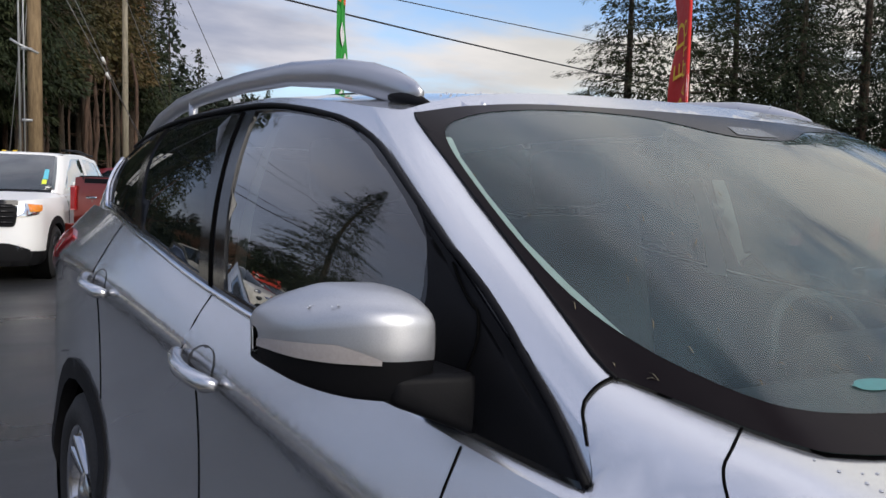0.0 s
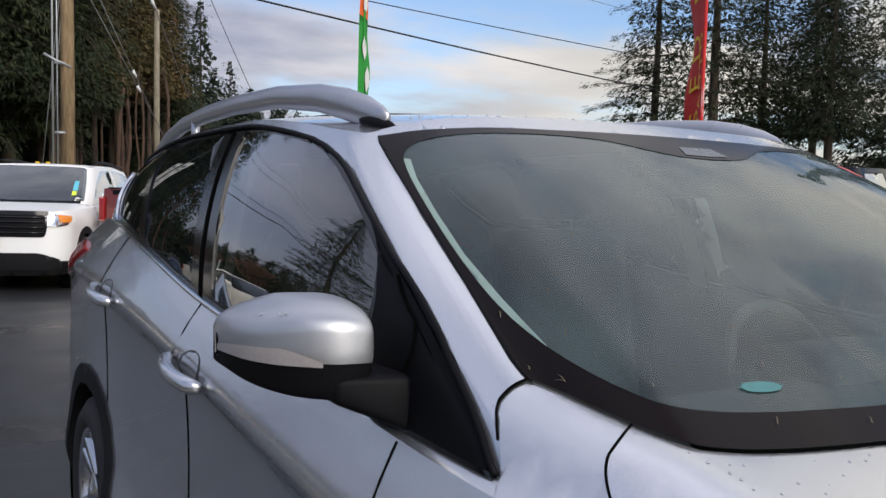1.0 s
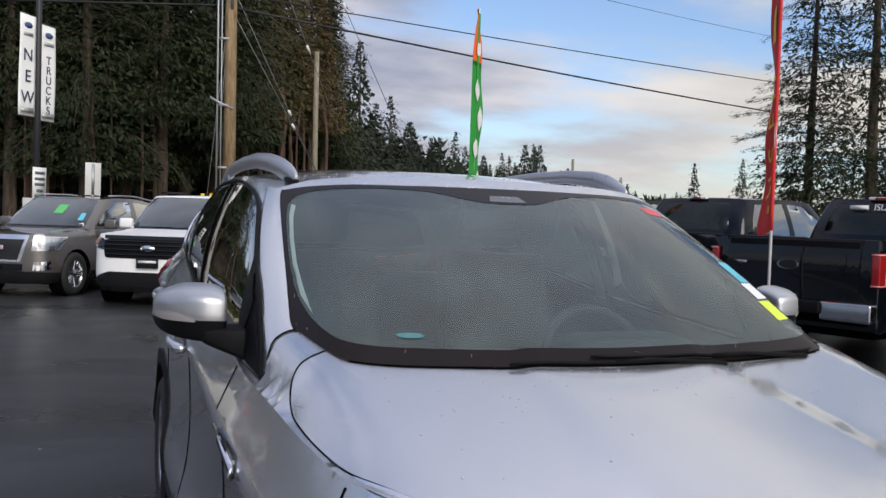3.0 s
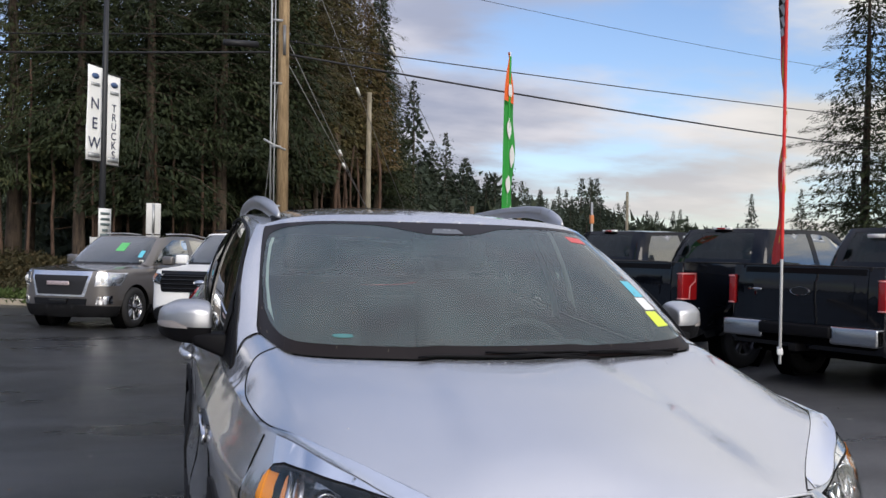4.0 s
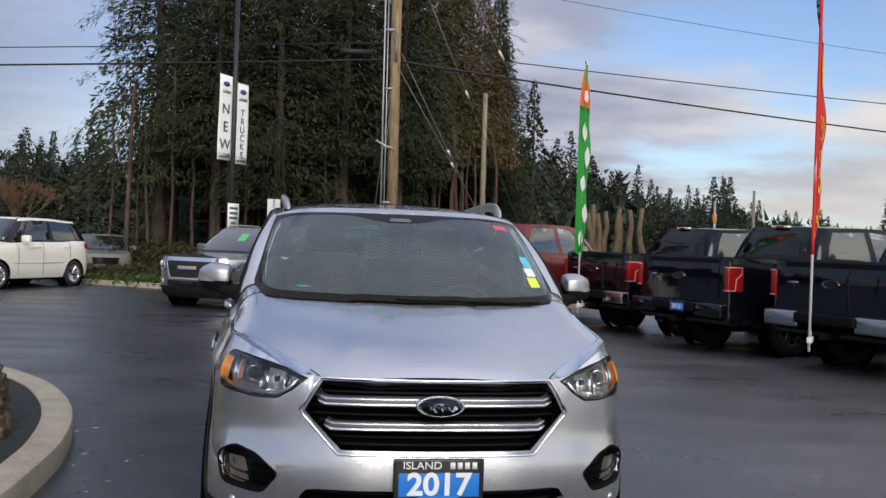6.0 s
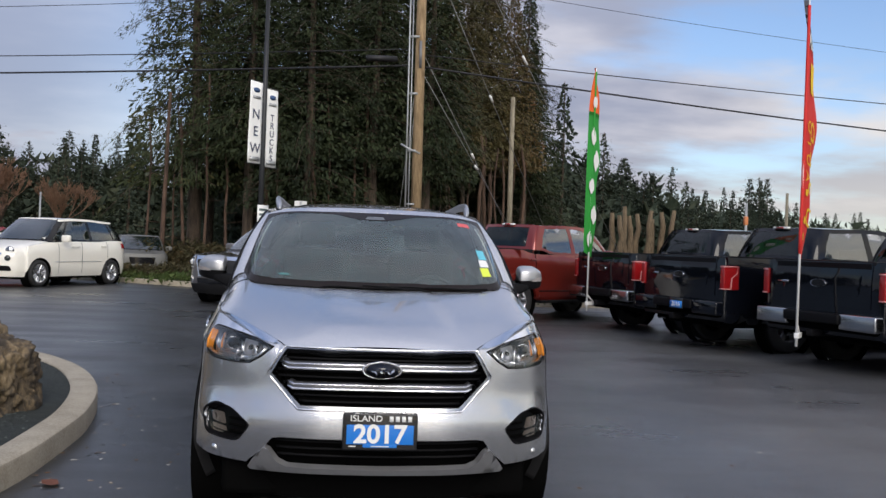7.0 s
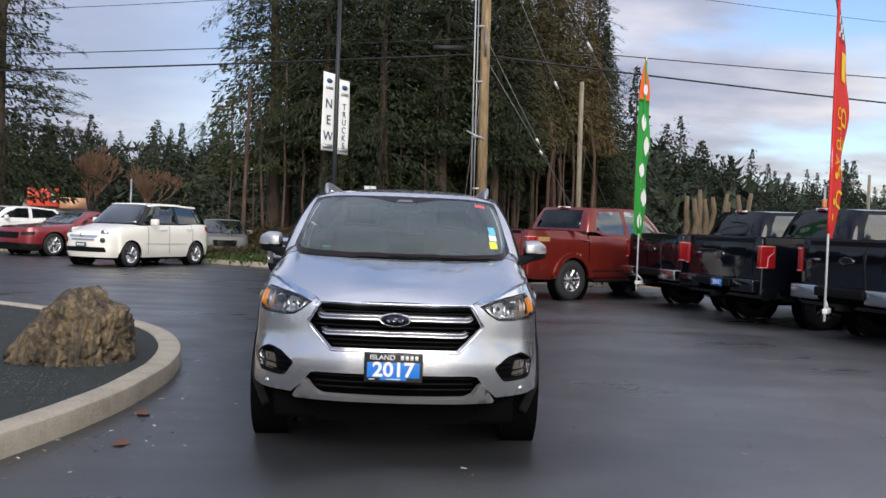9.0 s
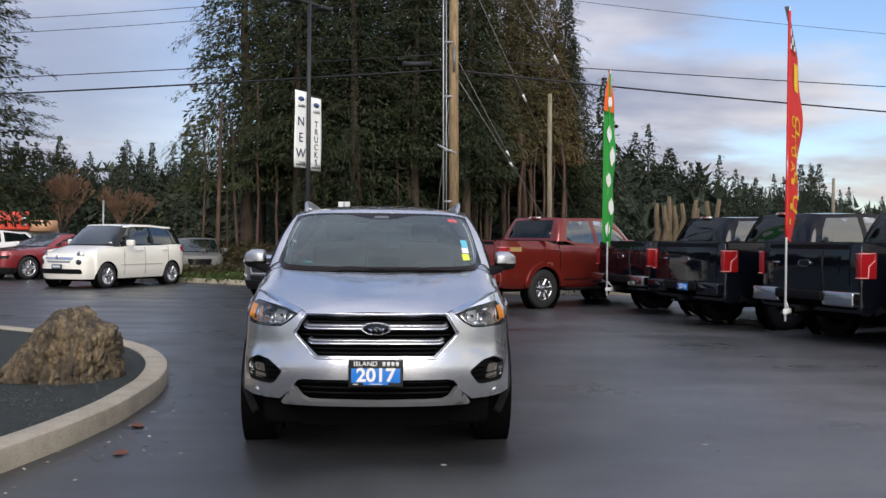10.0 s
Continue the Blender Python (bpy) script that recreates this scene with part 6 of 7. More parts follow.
utility_pole((46, 40), 9.5, .15, GREYWOOD, "weathered grey pole before the trees")
utility_pole((33.5, 62), 6.5, .14, GREYWOOD, "distant grey utility pole")
mast = utility_pole((27.5, 56), 5.2, .10, GALV, "distant pole with an orange marker")
part("marker", boxed(-.14, .14, -.12, .12, 3.7, 4.3, .05), plain("orange_marker", (.72, .26, .10), .6), mast)
mast2 = utility_pole((-15.6, 44), 3.4, .06, GALV, "thin grey post beyond the verge")


def wire(a, b, r, sag, label="black overhead cable between poles", mt=None, n=24):
    A, B = Vector(a), Vector(b)
    bm = tube([A.lerp(B, i / n) - Vector((0, 0, sag * 4 * (i / n) * (1 - i / n))) for i in range(n + 1)], r, 5)
    return tagged(part("overhead_cable", bm, mt or WIRE), label, "cable", "overhead cables")


P = lambda z: (POLE.x, POLE.y, z)
wire(P(6.81), (-56.0, 38.6, 6.63), .030, .43)
wire(P(7.30), (-54.9, 42.2, 8.07), .017, .39)
wire(P(6.76), (59.0, 41.6, 7.41), .030, .47)
wire(P(7.12), (61.0, 33.9, 8.00), .017, .40)
wire(P(9.12), (-57.5, 30.9, 10.24), .010, 1.8)
wire(P(9.55), (-57.5, 30.9, 10.75), .010, 1.8)
wire(P(9.43), (58.9, 42.0, 12.54), .009, .91)
for (x, y, z), z0 in (((6.9, 28.5, .0), 7.2), ((7.3, 29.0, .0), 6.6), ((8.6, 30.5, .0), 10.5), ((11.5, 31, 0), 12.8)):
    A, B = Vector(P(z0)), Vector((x, y, z))
    g = tagged(part("guy_wire", tube([A, B], .012, 5), STRAND), "steel guy wire with white insulator", "guy wire", "guy wires")
    part("insulator", tube([A.lerp(B, .38), A.lerp(B, .40)], .038, 8), WHITE, g, "white guy insulator")
for dx in (-.50, -.74):
    tagged(part("guy_wire", tube([P(9.6 + dx * 2), (POLE.x + dx, POLE.y - .05, 0.1)], .011, 5), STRAND), "steel guy wire beside the pole", "guy wire", "guy wires")


def banner_pole():
    ob = thing("lamp_post", "dark steel lamp post with two white banners on the verge", "lamp post")
    dark = plain("dark_steel", (.03, .032, .035), .5, .3)
    part("post", tube([(0, 0, 0), (0, 0, 4.5), (0, 0, 8.7)], [.085, .075, .06], 12), dark, ob)
    part("base", lathe([(0, .22), (.25, .22), (.30, .12), (.30, .05)], 16), CONCRETE, ob).matrix_local = pose(0, 0, 0, 0, -90)
    part("lamp_arm", boxed(-.85, .85, -.03, .03, 8.58, 8.66), dark, ob)
    for g in (-1, 1):
        part("lamp_head", boxed(g * .62 - .26, g * .62 + .26, -.16, .16, 8.52, 8.64, .03), dark, ob, "flat dark lamp head")
    cloth = plain("banner_cloth", (.90, .90, .87), .8, vary=.05)
    for g, word, z0, z1 in ((-1, "NEW", 3.52, 5.88), (1, "TRUCKS", 3.46, 5.76)):
        x0, x1 = (.09, .57) if g > 0 else (-.60, -.09)
        b = boxed(x0, x1, -.006, .006, z0, z1)
        bmesh.ops.subdivide_edges(b, edges=b.edges[:], cuts=6, use_grid_fill=True)
        for v in b.verts:
            v.co.y += .03 * math.sin(v.co.z * 2.2 + g) * (abs(v.co.x) - .09)
        ba = part("banner", b, cloth, ob, "white cloth banner")
        for z in (z0, z1):
            part("banner_rod", tube([(0, 0, z), (g * .63, 0, z)], .016, 6), dark, ba)
        xm, n = (x0 + x1) / 2, len(word)
        span_z = (z1 - z0) * .62
        for i, ch in enumerate(word):
            letters("letter", ch, .40 if n == 3 else .27, pose(xm, -.022, z1 - .85 - span_z * i / n - (.1 if n == 3 else 0)), plain("banner_print", (.03, .04, .09), .6) if i == 0 and g < 0 else bpy.data.materials["banner_print"], ba, .004)
        part("badge", lathe([(0, .001), (0, .13), (.006, .13)], 24), plain("banner_blue", (.05, .10, .22), .6) if g < 0 else bpy.data.materials["banner_blue"], ba).matrix_local = pose(xm, -.02, z1 - .25, 0, 0, 90) @ Matrix.Diagonal((1, 1, .55, 1))
        part("letter_bar", boxed(xm - .15, xm + .15, -.025, -.015, z1 - .50, z1 - .42), GALV, ba)
        part("letter_bar", boxed(xm - .19, xm + .19, -.025, -.015, z0 + .08, z0 + .20), GALV, ba)
    sg = part("sign", boxed(-.22, .22, -.10, -.085, 1.55, 2.35), WHITE, ob, "small white notice")
    for z, w in ((2.22, .16), (2.08, .16), (1.95, .16), (1.80, .10), (1.68, .16)):
        part("letter_bar", boxed(-w, w, -.106, -.101, z - .035, z + .03), plain("notice_print", (.10, .14, .14), .6) if z == 2.22 else bpy.data.materials["notice_print"], sg)
    ob.matrix_world = pose(-2.62, 22.6, .05, 0, 0, 52)


banner_pole()


def sign_post(x, y, z0, z1, w, turn, label):
    ob = thing("road_sign", label, "sign")
    part("post", tube([(0, 0, 0), (0, 0, z1)], .03, 8), GALV, ob)
    part("plate", boxed(-w / 2, w / 2, -.045, -.035, z0, z1, .004), plain("sign_back", (.55, .55, .53), .5, .1), ob)
    part("rib", boxed(-.03, .03, -.055, -.046, z0 + .02, z1 - .02), GALV, ob)
    ob.matrix_world = pose(x, y, 0, 0, 0, turn)


sign_post(-1.35, 19.9, 1.75, 2.45, .32, 10, "blank back of a white road sign on a steel post")
sign_post(-2.6, 26.0, .9, 1.7, 1.1, 0, "low white sign board behind parked cars")

# ---- other vehicles ----


def car_shell(L, W, fa, ra, lip_z, cowl_z, cowl_y, belt, rear_top, sill=.26, nose=1.0, box_tail=False, w_belt=.07, w_roof=.22, roof=(), cab_end=None, tail_in=.06, lip_in=.06):
    """A plain vehicle skin from its main sizes. roof: y where the screen meets it, its height, y at its end, height there, foot of the rear window."""
    h = W / 2
    px = [0, .36 * h, .64 * h, .82 * h, .92 * h, .972 * h, .99 * h, h, h, h, h, h if box_tail else .985 * h, .975 * h if box_tail else .90 * h, .5 * h, 0]
    n = nose
    py = [0, .015 * n, .06 * n, .14 * n, .26 * n, .44, fa, fa + .5, fa + .5 + (ra - fa - 1) * .4, ra - .5, ra, L - (.2 if box_tail else .42), L - (.03 if box_tail else .13), L - .005 if box_tail else L - .02, L]
    top = [lip_z, lip_z, lip_z, lip_z + .01, lip_z + .03, lip_z + .05, (lip_z + cowl_z) / 2 + .01, cowl_z - .03, belt, belt + .01, rear_top, rear_top, rear_top, rear_top, rear_top]
    lipi = [lip_in] * 5 + [.08, .075] + [w_belt] * 4 + [tail_in] * 4
    knots = [(sill - .06, .10), (sill + .06, .03), (.50, .0), (.70, .004), ([z * .80 + .08 for z in top], .006), ([z - .10 for z in top], [.02] * 15), (top, lipi)]
    ry0, rz0, ry1, rz1, foot = roof
    wb, wr, e = h - w_belt, h - w_roof, cab_end or foot
    base = ([0, .4 * wb, .75 * wb, .93 * wb, .965 * wb, .99 * wb, wb, wb, .99 * wb, .955 * wb, .88 * wb, .5 * wb, 0],
            [cowl_y, cowl_y + .01, cowl_y + .05, cowl_y + .14, cowl_y + .2, cowl_y + .3, cowl_y + .9, cowl_y + (e - cowl_y) * .55, e - .55, e - .22, e - .04, e, e],
            [cowl_z, cowl_z, cowl_z, cowl_z - .01, cowl_z - .03, cowl_z - .03, belt, belt, belt + .01, rear_top, rear_top, rear_top, rear_top])
    tp = ([0, .45 * wr, .80 * wr, .94 * wr, .97 * wr, .99 * wr, wr, wr, .99 * wr, .97 * wr, .90 * wr, .5 * wr, 0],
          [ry0, ry0 + .01, ry0 + .04, ry0 + .09, ry0 + .13, ry0 + .2, ry0 + .5, ry0 + (ry1 - ry0) * .5, ry1 - .4, ry1 - .15, ry1 - .04, ry1, ry1],
          [rz0, rz0, rz0 - .008, rz0 - .018, rz0 - .02, rz0 - .015, rz0 + .01, rz0 + .015, rz1 - .01, rz1 - .015, rz1 - .01, rz1, rz1])
    S = Shell(px, py, knots, base, tp, ([0, .5 * h, .8 * h, h], [lip_z, lip_z, lip_z + .02, cowl_z - .05], 7.0),
              ([0, .6 * wb, .93 * wb, .99 * wb, h], [cowl_y, cowl_y + .04, cowl_y + .14, cowl_y + .3, cowl_y + .5], [cowl_z, cowl_z, cowl_z - .01, cowl_z - .03, cowl_z - .05]),
              ([ry0, ry0 + .3, (ry0 + ry1) / 2, ry1 - .3, ry1], [rz0, rz0 + .025, rz0 + .04, rz1 + .02, rz1], [rz0 - .02, rz0 - .005, rz0 + .012, rz1 - .012, rz1 - .015], [wr * .95, wr, wr, wr * .99, wr * .93]),
              bulge=.02, screen_bulge=.02, rise=.8)
    S.half, S.length, S.fa, S.ra, S.sill = h, L, fa, ra, sill
    return S


def fr(S, pts):
    return [(math.copysign(S.fx(abs(x)), x), z) for x, z in pts]


def rear_s(S, x):
    lo, hi = 11.0, 14.0
    for _ in range(25):
        mid = (lo + hi) / 2
        lo, hi = (mid, hi) if S.px(mid) > x else (lo, mid)
    return lo


def rr(S, pts):
    """Stations on the tail: those of the other side run on past its middle."""
    return [(rear_s(S, x) if x >= 0 else 28 - rear_s(S, -x), z) for x, z in pts]


def tail(S, out):
    return lambda q, z: S.side(q, z, out) if q <= 14 else S.side(q - 28, z, out)


def build_car(name, label, S, colour, ms, wheel_r, track, panes, arch_r=.40, cladding=None, low=None, far=True, open_bed=None, roof_col=None, cabin_col=None, side_glass=None):
    """The common skin: sides, nose, bonnet, cabin, glass, roof, wheels."""
    car = thing(name, label, "car" if open_bed is None else "pickup truck")
    du, dv = .22, .09
    top = lambda a, b, k=10: [(a + (b - a) * i / k, S.kn[-1][0](a + (b - a) * i / k)) for i in range(k + 1)]
    c = (0, S.length / 2, .7)
    side = lambda o=0.0: (lambda s, z: S.side(s, z, o))
    zb = S.sill
    a1, a2 = arch(S.fa, wheel_r, arch_r, zb, S.fy, 12), arch(S.ra, wheel_r, arch_r, zb, S.fy, 12)
    f_end = S.fy(S.fa - arch_r - .03)
    part("nose", sheet(both([(0, zb), (f_end * .5, zb), (f_end, zb)] + top(f_end, 0, 14)), side(), (), .16, .07, centre=c), colour, car)
    sd = S.fy(S.fa + .62)
    sm, sq = S.fy((S.fa + S.ra) / 2 + .15), S.fy(S.ra - .18)
    pair("wing", sheet([(f_end, zb)] + a1 + [(sd, zb)] + top(sd, f_end), side(), (), du, dv, centre=c), colour, car)
    pair("front_door", sheet([(sd, zb), (sm, zb)] + top(sm, sd), side(), (), du, dv, centre=c), colour, car)
    r1 = S.fy(S.ra - arch_r - .02)
    pair("rear_door", sheet([(sm, zb), (r1, zb)] + top(r1, sm), side(), (), du, dv, centre=c), colour, car)
    pair("rear_quarter", sheet([(r1, zb)] + a2 + [(12.0, zb + .05)] + top(12.0, r1), side(), (), du, dv, centre=c), colour, car)
    for g in (1, -1):
        part("tail_panel", sheet([(g * 12.0, zb + .05), (g * 14, zb + .05)] + [(g * s, z) for s, z in top(14, 12.0, 6)], side(), (), .25, .09, centre=c), colour, car)
    rims = [S.plan(s, S.kn[-1][1](s)) for s in [7.0 * i / 30 for i in range(31)]]
    yc = [(x, S.cowl[0](x)) for x in (S.half * .99, S.half * .9, S.half * .75, S.half * .5, S.half * .25, 0)]
    part("bonnet", sheet(both([(max(x, 0), y) for x, y in rims] + yc), S.hood, (), .12, .12, centre=(0, 1, 0)), colour, car)
    for s in (sd, sm) + ((sq,) if open_bed is None else ()):
        pair("door_gap", tube([S.side(s, z, .001) for z in np.linspace(zb + .1, S.kn[-1][0](s) - .01, 8)], .005, 4), GAP, car)
    for s0, k in ((sm - .28, 0), (min(sq - .12, S.fy(S.ra - .35)), 1)):
        z = S.kn[-1][0](s0) - .12
        pair("door_handle", tube([S.side(s0 - .16, z, .01), S.side(s0 - .08, z, .04), S.side(s0 + .08, z, .04), S.side(s0 + .16, z, .01)], .016, 6), colour, car)
    gh = lambda o=0.0: (lambda s, v: S.gh(s, v, o))
    c2 = (0, (S.b[1](0) + S.b[1](12)) / 2, .9)
    glass = [both([(0, .05), (1, .05), (2, .05), (2.75, .06), (2.8, .5), (2.75, .93), (2, .95), (1, .95), (0, .95)])]
    rear_g = [[(10.55, .12), (12, .12), (12, .9), (10.5, .88)], [(-10.55, .12), (-12, .12), (-12, .9), (-10.5, .88)]]
    skin = [(s / 2, 0) for s in range(5, 25)] + [(s / 2, 1) for s in range(24, 4, -1)]
    for g in (1, -1):
        part("cabin_skin", sheet([(g * s, v) for s, v in skin], gh(), [[(g * s, v) for s, v in p] for p in panes] + [[(s, v) for s, v in rear_g[0 if g > 0 else 1]]], .25, .12, centre=c2), cabin_col or colour, car)
    part("windscreen", sheet(glass[0], gh(.004), (), .25, .15, centre=c2), SKYGLASS, car, "dark windscreen")
    part("screen_surround", sheet(both([(0, 0), (1, 0), (2, 0), (3, 0), (3, .5), (3, 1), (2, 1), (1, 1), (0, 1)]), gh(-.004), (), .3, .2, centre=c2), GLOSSBLACK, car)
    for p in panes:
        for g in (1, -1):
            part("side_window", sheet([(g * s, v) for s, v in p], gh(-.004), (), .3, .2, centre=c2), side_glass or FARGLASS, car, "side window reflecting the sky" if side_glass else "dark side window")
    for p in rear_g:
        part("rear_window", sheet(p, gh(-.003), (), .3, .2, centre=c2), FARGLASS, car, "dark rear window")
    part("roof_lip", sheet(both([(0, .95), (1, .95), (2, .95), (2.6, .95), (2.6, 1), (2, 1), (1, 1), (0, 1)]), gh(.007), (), .25, .05, centre=c2), roof_col or colour, car)
    part("roof", sheet(S.roof_loop(4), S.roof, (), .15, .2, centre=c2), roof_col or colour, car)
    part("cabin_inside", boxed(-S.half + .18, S.half - .18, S.b[1](0) + .25, S.b[1](12) - .25, .4, S.b[2](6) - .06, .05), DARKIN, car)
    for y in (S.b[1](0) + 1.25, S.b[1](0) + 2.1):
        if y < S.b[1](12) - .3:
            for x in (-.38, .38):
                part("seat", boxed(x - .22, x + .22, y, y + .15, .6, min(S.t[2](0) - .16, S.b[2](6) + .28), .05), CLOTH, car)
    part("underbody", boxed(-S.half + .2, S.half - .2, .35, S.length - .3, zb - .06, zb + .22), GAP, car)
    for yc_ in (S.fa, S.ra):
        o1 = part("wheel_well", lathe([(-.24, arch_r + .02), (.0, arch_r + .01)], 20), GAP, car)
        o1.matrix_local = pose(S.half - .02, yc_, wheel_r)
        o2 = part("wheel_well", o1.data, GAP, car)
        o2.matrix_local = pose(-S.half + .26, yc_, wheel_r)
        if cladding:
            o = arch(yc_, wheel_r, arch_r + .075, zb - .02, S.fy) + arch(yc_, wheel_r, arch_r - .02, zb - .02, S.fy, back=True)
            pair("arch_cladding", sheet(o, side(.012), (), .1, .06, back=.04, centre=c), cladding, car)
        for g in (1, -1):
            put_wheel(ms, car, g * track, yc_, wheel_r)
    if low:
        pair("sill_cladding", sheet([(S.fy(S.fa + arch_r), zb - .04), (r1, zb - .04), (r1, zb + .13), (S.fy(S.fa + arch_r), zb + .13)], side(.008), (), .25, .08, back=.03, centre=c), low, car)
        part("front_valance", sheet(both([(0, zb - .05), (f_end, zb - .04), (f_end, zb + .14), (0, zb + .17)]), side(.008), (), .2, .06, back=.04, centre=c), low, car)
    # door mirrors
    mb = boxed(S.half - .01, S.half + .22, S.b[1](4) + .30, S.b[1](4) + .42, S.b[2](5) + .02, S.b[2](5) + .19, .04)
    pair("door_mirror", mb, colour, car)
    return car


def patch(car, S, nm, pts, mt, out=.006, back=.02, rear=False, lb="", mirror=False):
    """A fitting laid on the nose or tail: outline in x and z."""
    P_ = rr(S, pts) if rear else fr(S, pts)
    obs = []
    for g in ((1, -1) if mirror else (1,)):
        bm = sheet([(g * s, z) for s, z in P_], tail(S, out) if rear else lambda s, z: S.side(s, z, out), (), .12, .05, back=back, centre=(0, S.length / 2, .7))
        obs.append(part(nm, bm, mt, car, lb))
    return obs


# pickups
BIGWHEEL = make_wheel(.40, .27, .235, 6, DARKALLOY, False, .075)
BRIGHTWHEEL = make_wheel(.41, .27, .235, 6, ALLOY, False, .075)


def pickup(colour, label, chrome=True, wheels=None, decal=False, year=False):
    S = car_shell(5.89, 2.02, .95, 4.62, 1.14, 1.28, 1.50, 1.31, 1.40, sill=.42, nose=.9, box_tail=True, w_belt=.06, w_roof=.25, roof=(2.15, 1.90, 3.92, 1.91, 4.15), tail_in=.03)
    panes = [[(5.0, .10), (5.25, .55), (5.9, .88), (6.85, .90), (6.9, .5), (6.92, .08)], [(7.12, .08), (7.1, .5), (7.08, .90), (8.6, .88), (8.9, .5), (8.95, .10)]]
    car = build_car("pickup_truck", label, S, colour, wheels or BIGWHEEL, .40 if wheels is None else .41, .86, panes, .47, cladding=None, open_bed=True, side_glass=TRUCKGLASS)
    # cargo bed
    bed = part("cargo_bed", boxed(-.80, .80, 4.22, 5.82, .86, .92), CLAD, car, "black cargo bed floor")
    for x0, x1 in ((-.95, -.80), (.80, .95)):
        part("bed_wall", boxed(x0, x1, 4.22, 5.80, .86, 1.412, .015), CLAD, bed)
    part("bulkhead", boxed(-.92, .92, 4.16, 4.24, .8, 1.40, .01), colour, bed)
    part("gate_inner", boxed(-.84, .84, 5.78, 5.85, .86, 1.415, .015), CLAD, bed)
    # tail
    patch(car, S, "tailgate", [(-.80, .84), (.80, .84), (.80, 1.395), (-.80, 1.395)], colour, .010, .02, True, "flat tailgate with a pressed panel")
    patch(car, S, "tailgate_step", [(-.78, 1.32), (.78, 1.32), (.78, 1.385), (-.78, 1.385)], TRIM, .018, .01, True)
    patch(car, S, "pressed_panel", rounded([(-.62, .98), (.62, .98), (.66, 1.24), (-.66, 1.24)], .04), colour, .018, .012, True)
    for g in (1, -1):
        lamp = part("tail_lamp", boxed(g * .970 - .046, g * .970 + .046, 5.62, 5.897, .93, 1.28, .018), REDLENS, car, "tall red tail lamp")
        part("lamp_line", tube([(g * .93, 5.900, 1.265), (g * 1.016, 5.895, 1.265), (g * 1.019, 5.66, 1.265), (g * 1.019, 5.665, 1.17), (g * 1.019, 5.76, 1.10), (g * 1.019, 5.77, .945), (g * 1.016, 5.895, .945), (g * .93, 5.900, .945)], .008, 5), plain("pink_guide", (.75, .32, .30), .3) if "pink_guide" not in bpy.data.materials else bpy.data.materials["pink_guide"], lamp)
        part("step_bumper_end", boxed(g * .72 - .28, g * .72 + .28, 5.86, 6.02, .56, .76, .03), DULLCHROME if chrome else colour, car, "chrome bumper end" if chrome else "")
    part("step_pad", boxed(-.46, .46, 5.86, 6.05, .62, .75, .02), TRIM, car, "black step pad")
    part("bumper_beam", boxed(-.9, .9, 5.80, 5.90, .52, .70, .02), GAP, car)
    part("hitch_receiver", boxed(-.05, .05, 5.6, 6.04, .44, .53, .01), TRIM, car)
    em = part("badge", lathe([(0, .001), (0, .96), (.014, 1.0), (-.01, 1.02)], 28), plain("badge_chrome", (.5, .52, .56), .2, .9) if "badge_chrome" not in bpy.data.materials else bpy.data.materials["badge_chrome"], car, "oval badge")
    em.matrix_local = pose(0, 5.915, 1.12) @ Matrix(((0, .125, 0, 0), (1, 0, 0, 0), (0, 0, .052, 0), (0, 0, 0, 1)))
    part("badge_field", lathe([(.0, .001), (.0, .86)], 24), GLOSSBLACK, em).matrix_local = Matrix.Translation((.016, 0, 0))
    part("model_badge", boxed(.52, .70, 5.912, 5.922, 1.105, 1.135), DULLCHROME, car)
    part("high_brake_lamp", boxed(-.16, .16, 3.90, 3.97, 1.895, 1.93, .01), WHITE, car)
    part("brake_lens", boxed(-.07, .07, 3.95, 3.985, 1.90, 1.925), REDLENS, car)
    part("exhaust", tube([(.72, 5.2, .42), (.74, 5.72, .42)], .045, 10, cap=False), CHROME, car)
    if year:
        pl = part("plate_holder", boxed(-.62, -.30, 6.045, 6.06, .58, .74, .006), GLOSSBLACK, car, "dealer plate")
        pl.matrix_local = pose(.32, 0, .02)
        part("plate_insert", boxed(-.605, -.315, 6.058, 6.064, .595, .70), BLUE, pl, "blue year insert")
        letters("lettering", "2016", .105, pose(-.46, 6.066, .648, 0, 0, 180), WHITE, pl)
    # nose
    patch(car, S, "grille", [(-.62, .72), (.62, .72), (.66, 1.08), (-.66, 1.08)], CHROME, .01)
    patch(car, S, "headlamp", [(.70, .80), (.95, .80), (.97, 1.08), (.72, 1.08)], FARGLASS, .008, mirror=True)
    part("front_bumper", boxed(-.96, .96, -.04, .14, .46, .66, .05), CHROME if chrome else colour, car)
    # side details
    pair("side_step", boxed(.92, 1.06, 1.5, 4.05, .36, .42, .02), TRIM, car, "black running board")
    pair("rocker_trim", tube([S.side(S.fy(y), .60, .004) for y in (1.6, 2.5, 3.4, 4.1)], .012, 5), CHROME if chrome else TRIM, car)
    c = (0, 3, .7)
    for yc_ in (S.fa, S.ra):
        o = arch(yc_, .41, .56, .44, S.fy) + arch(yc_, .41, .46, .44, S.fy, back=True)
        pair("arch_flare", sheet(o, lambda s, z: S.side(s, z, .030), (), .1, .06, back=.05, centre=c), colour, car)
    pair("bed_gap", tube([S.side(S.fy(4.17), z, .001) for z in np.linspace(.5, 1.38, 8)], .009, 4), GAP, car)
    pair("rail_cap", tube([S.rim(S.fy(y)) + Vector((-.03, 0, .008)) for y in (4.25, 4.7, 5.2, 5.75)], .03, 6, .5), TRIM, car)
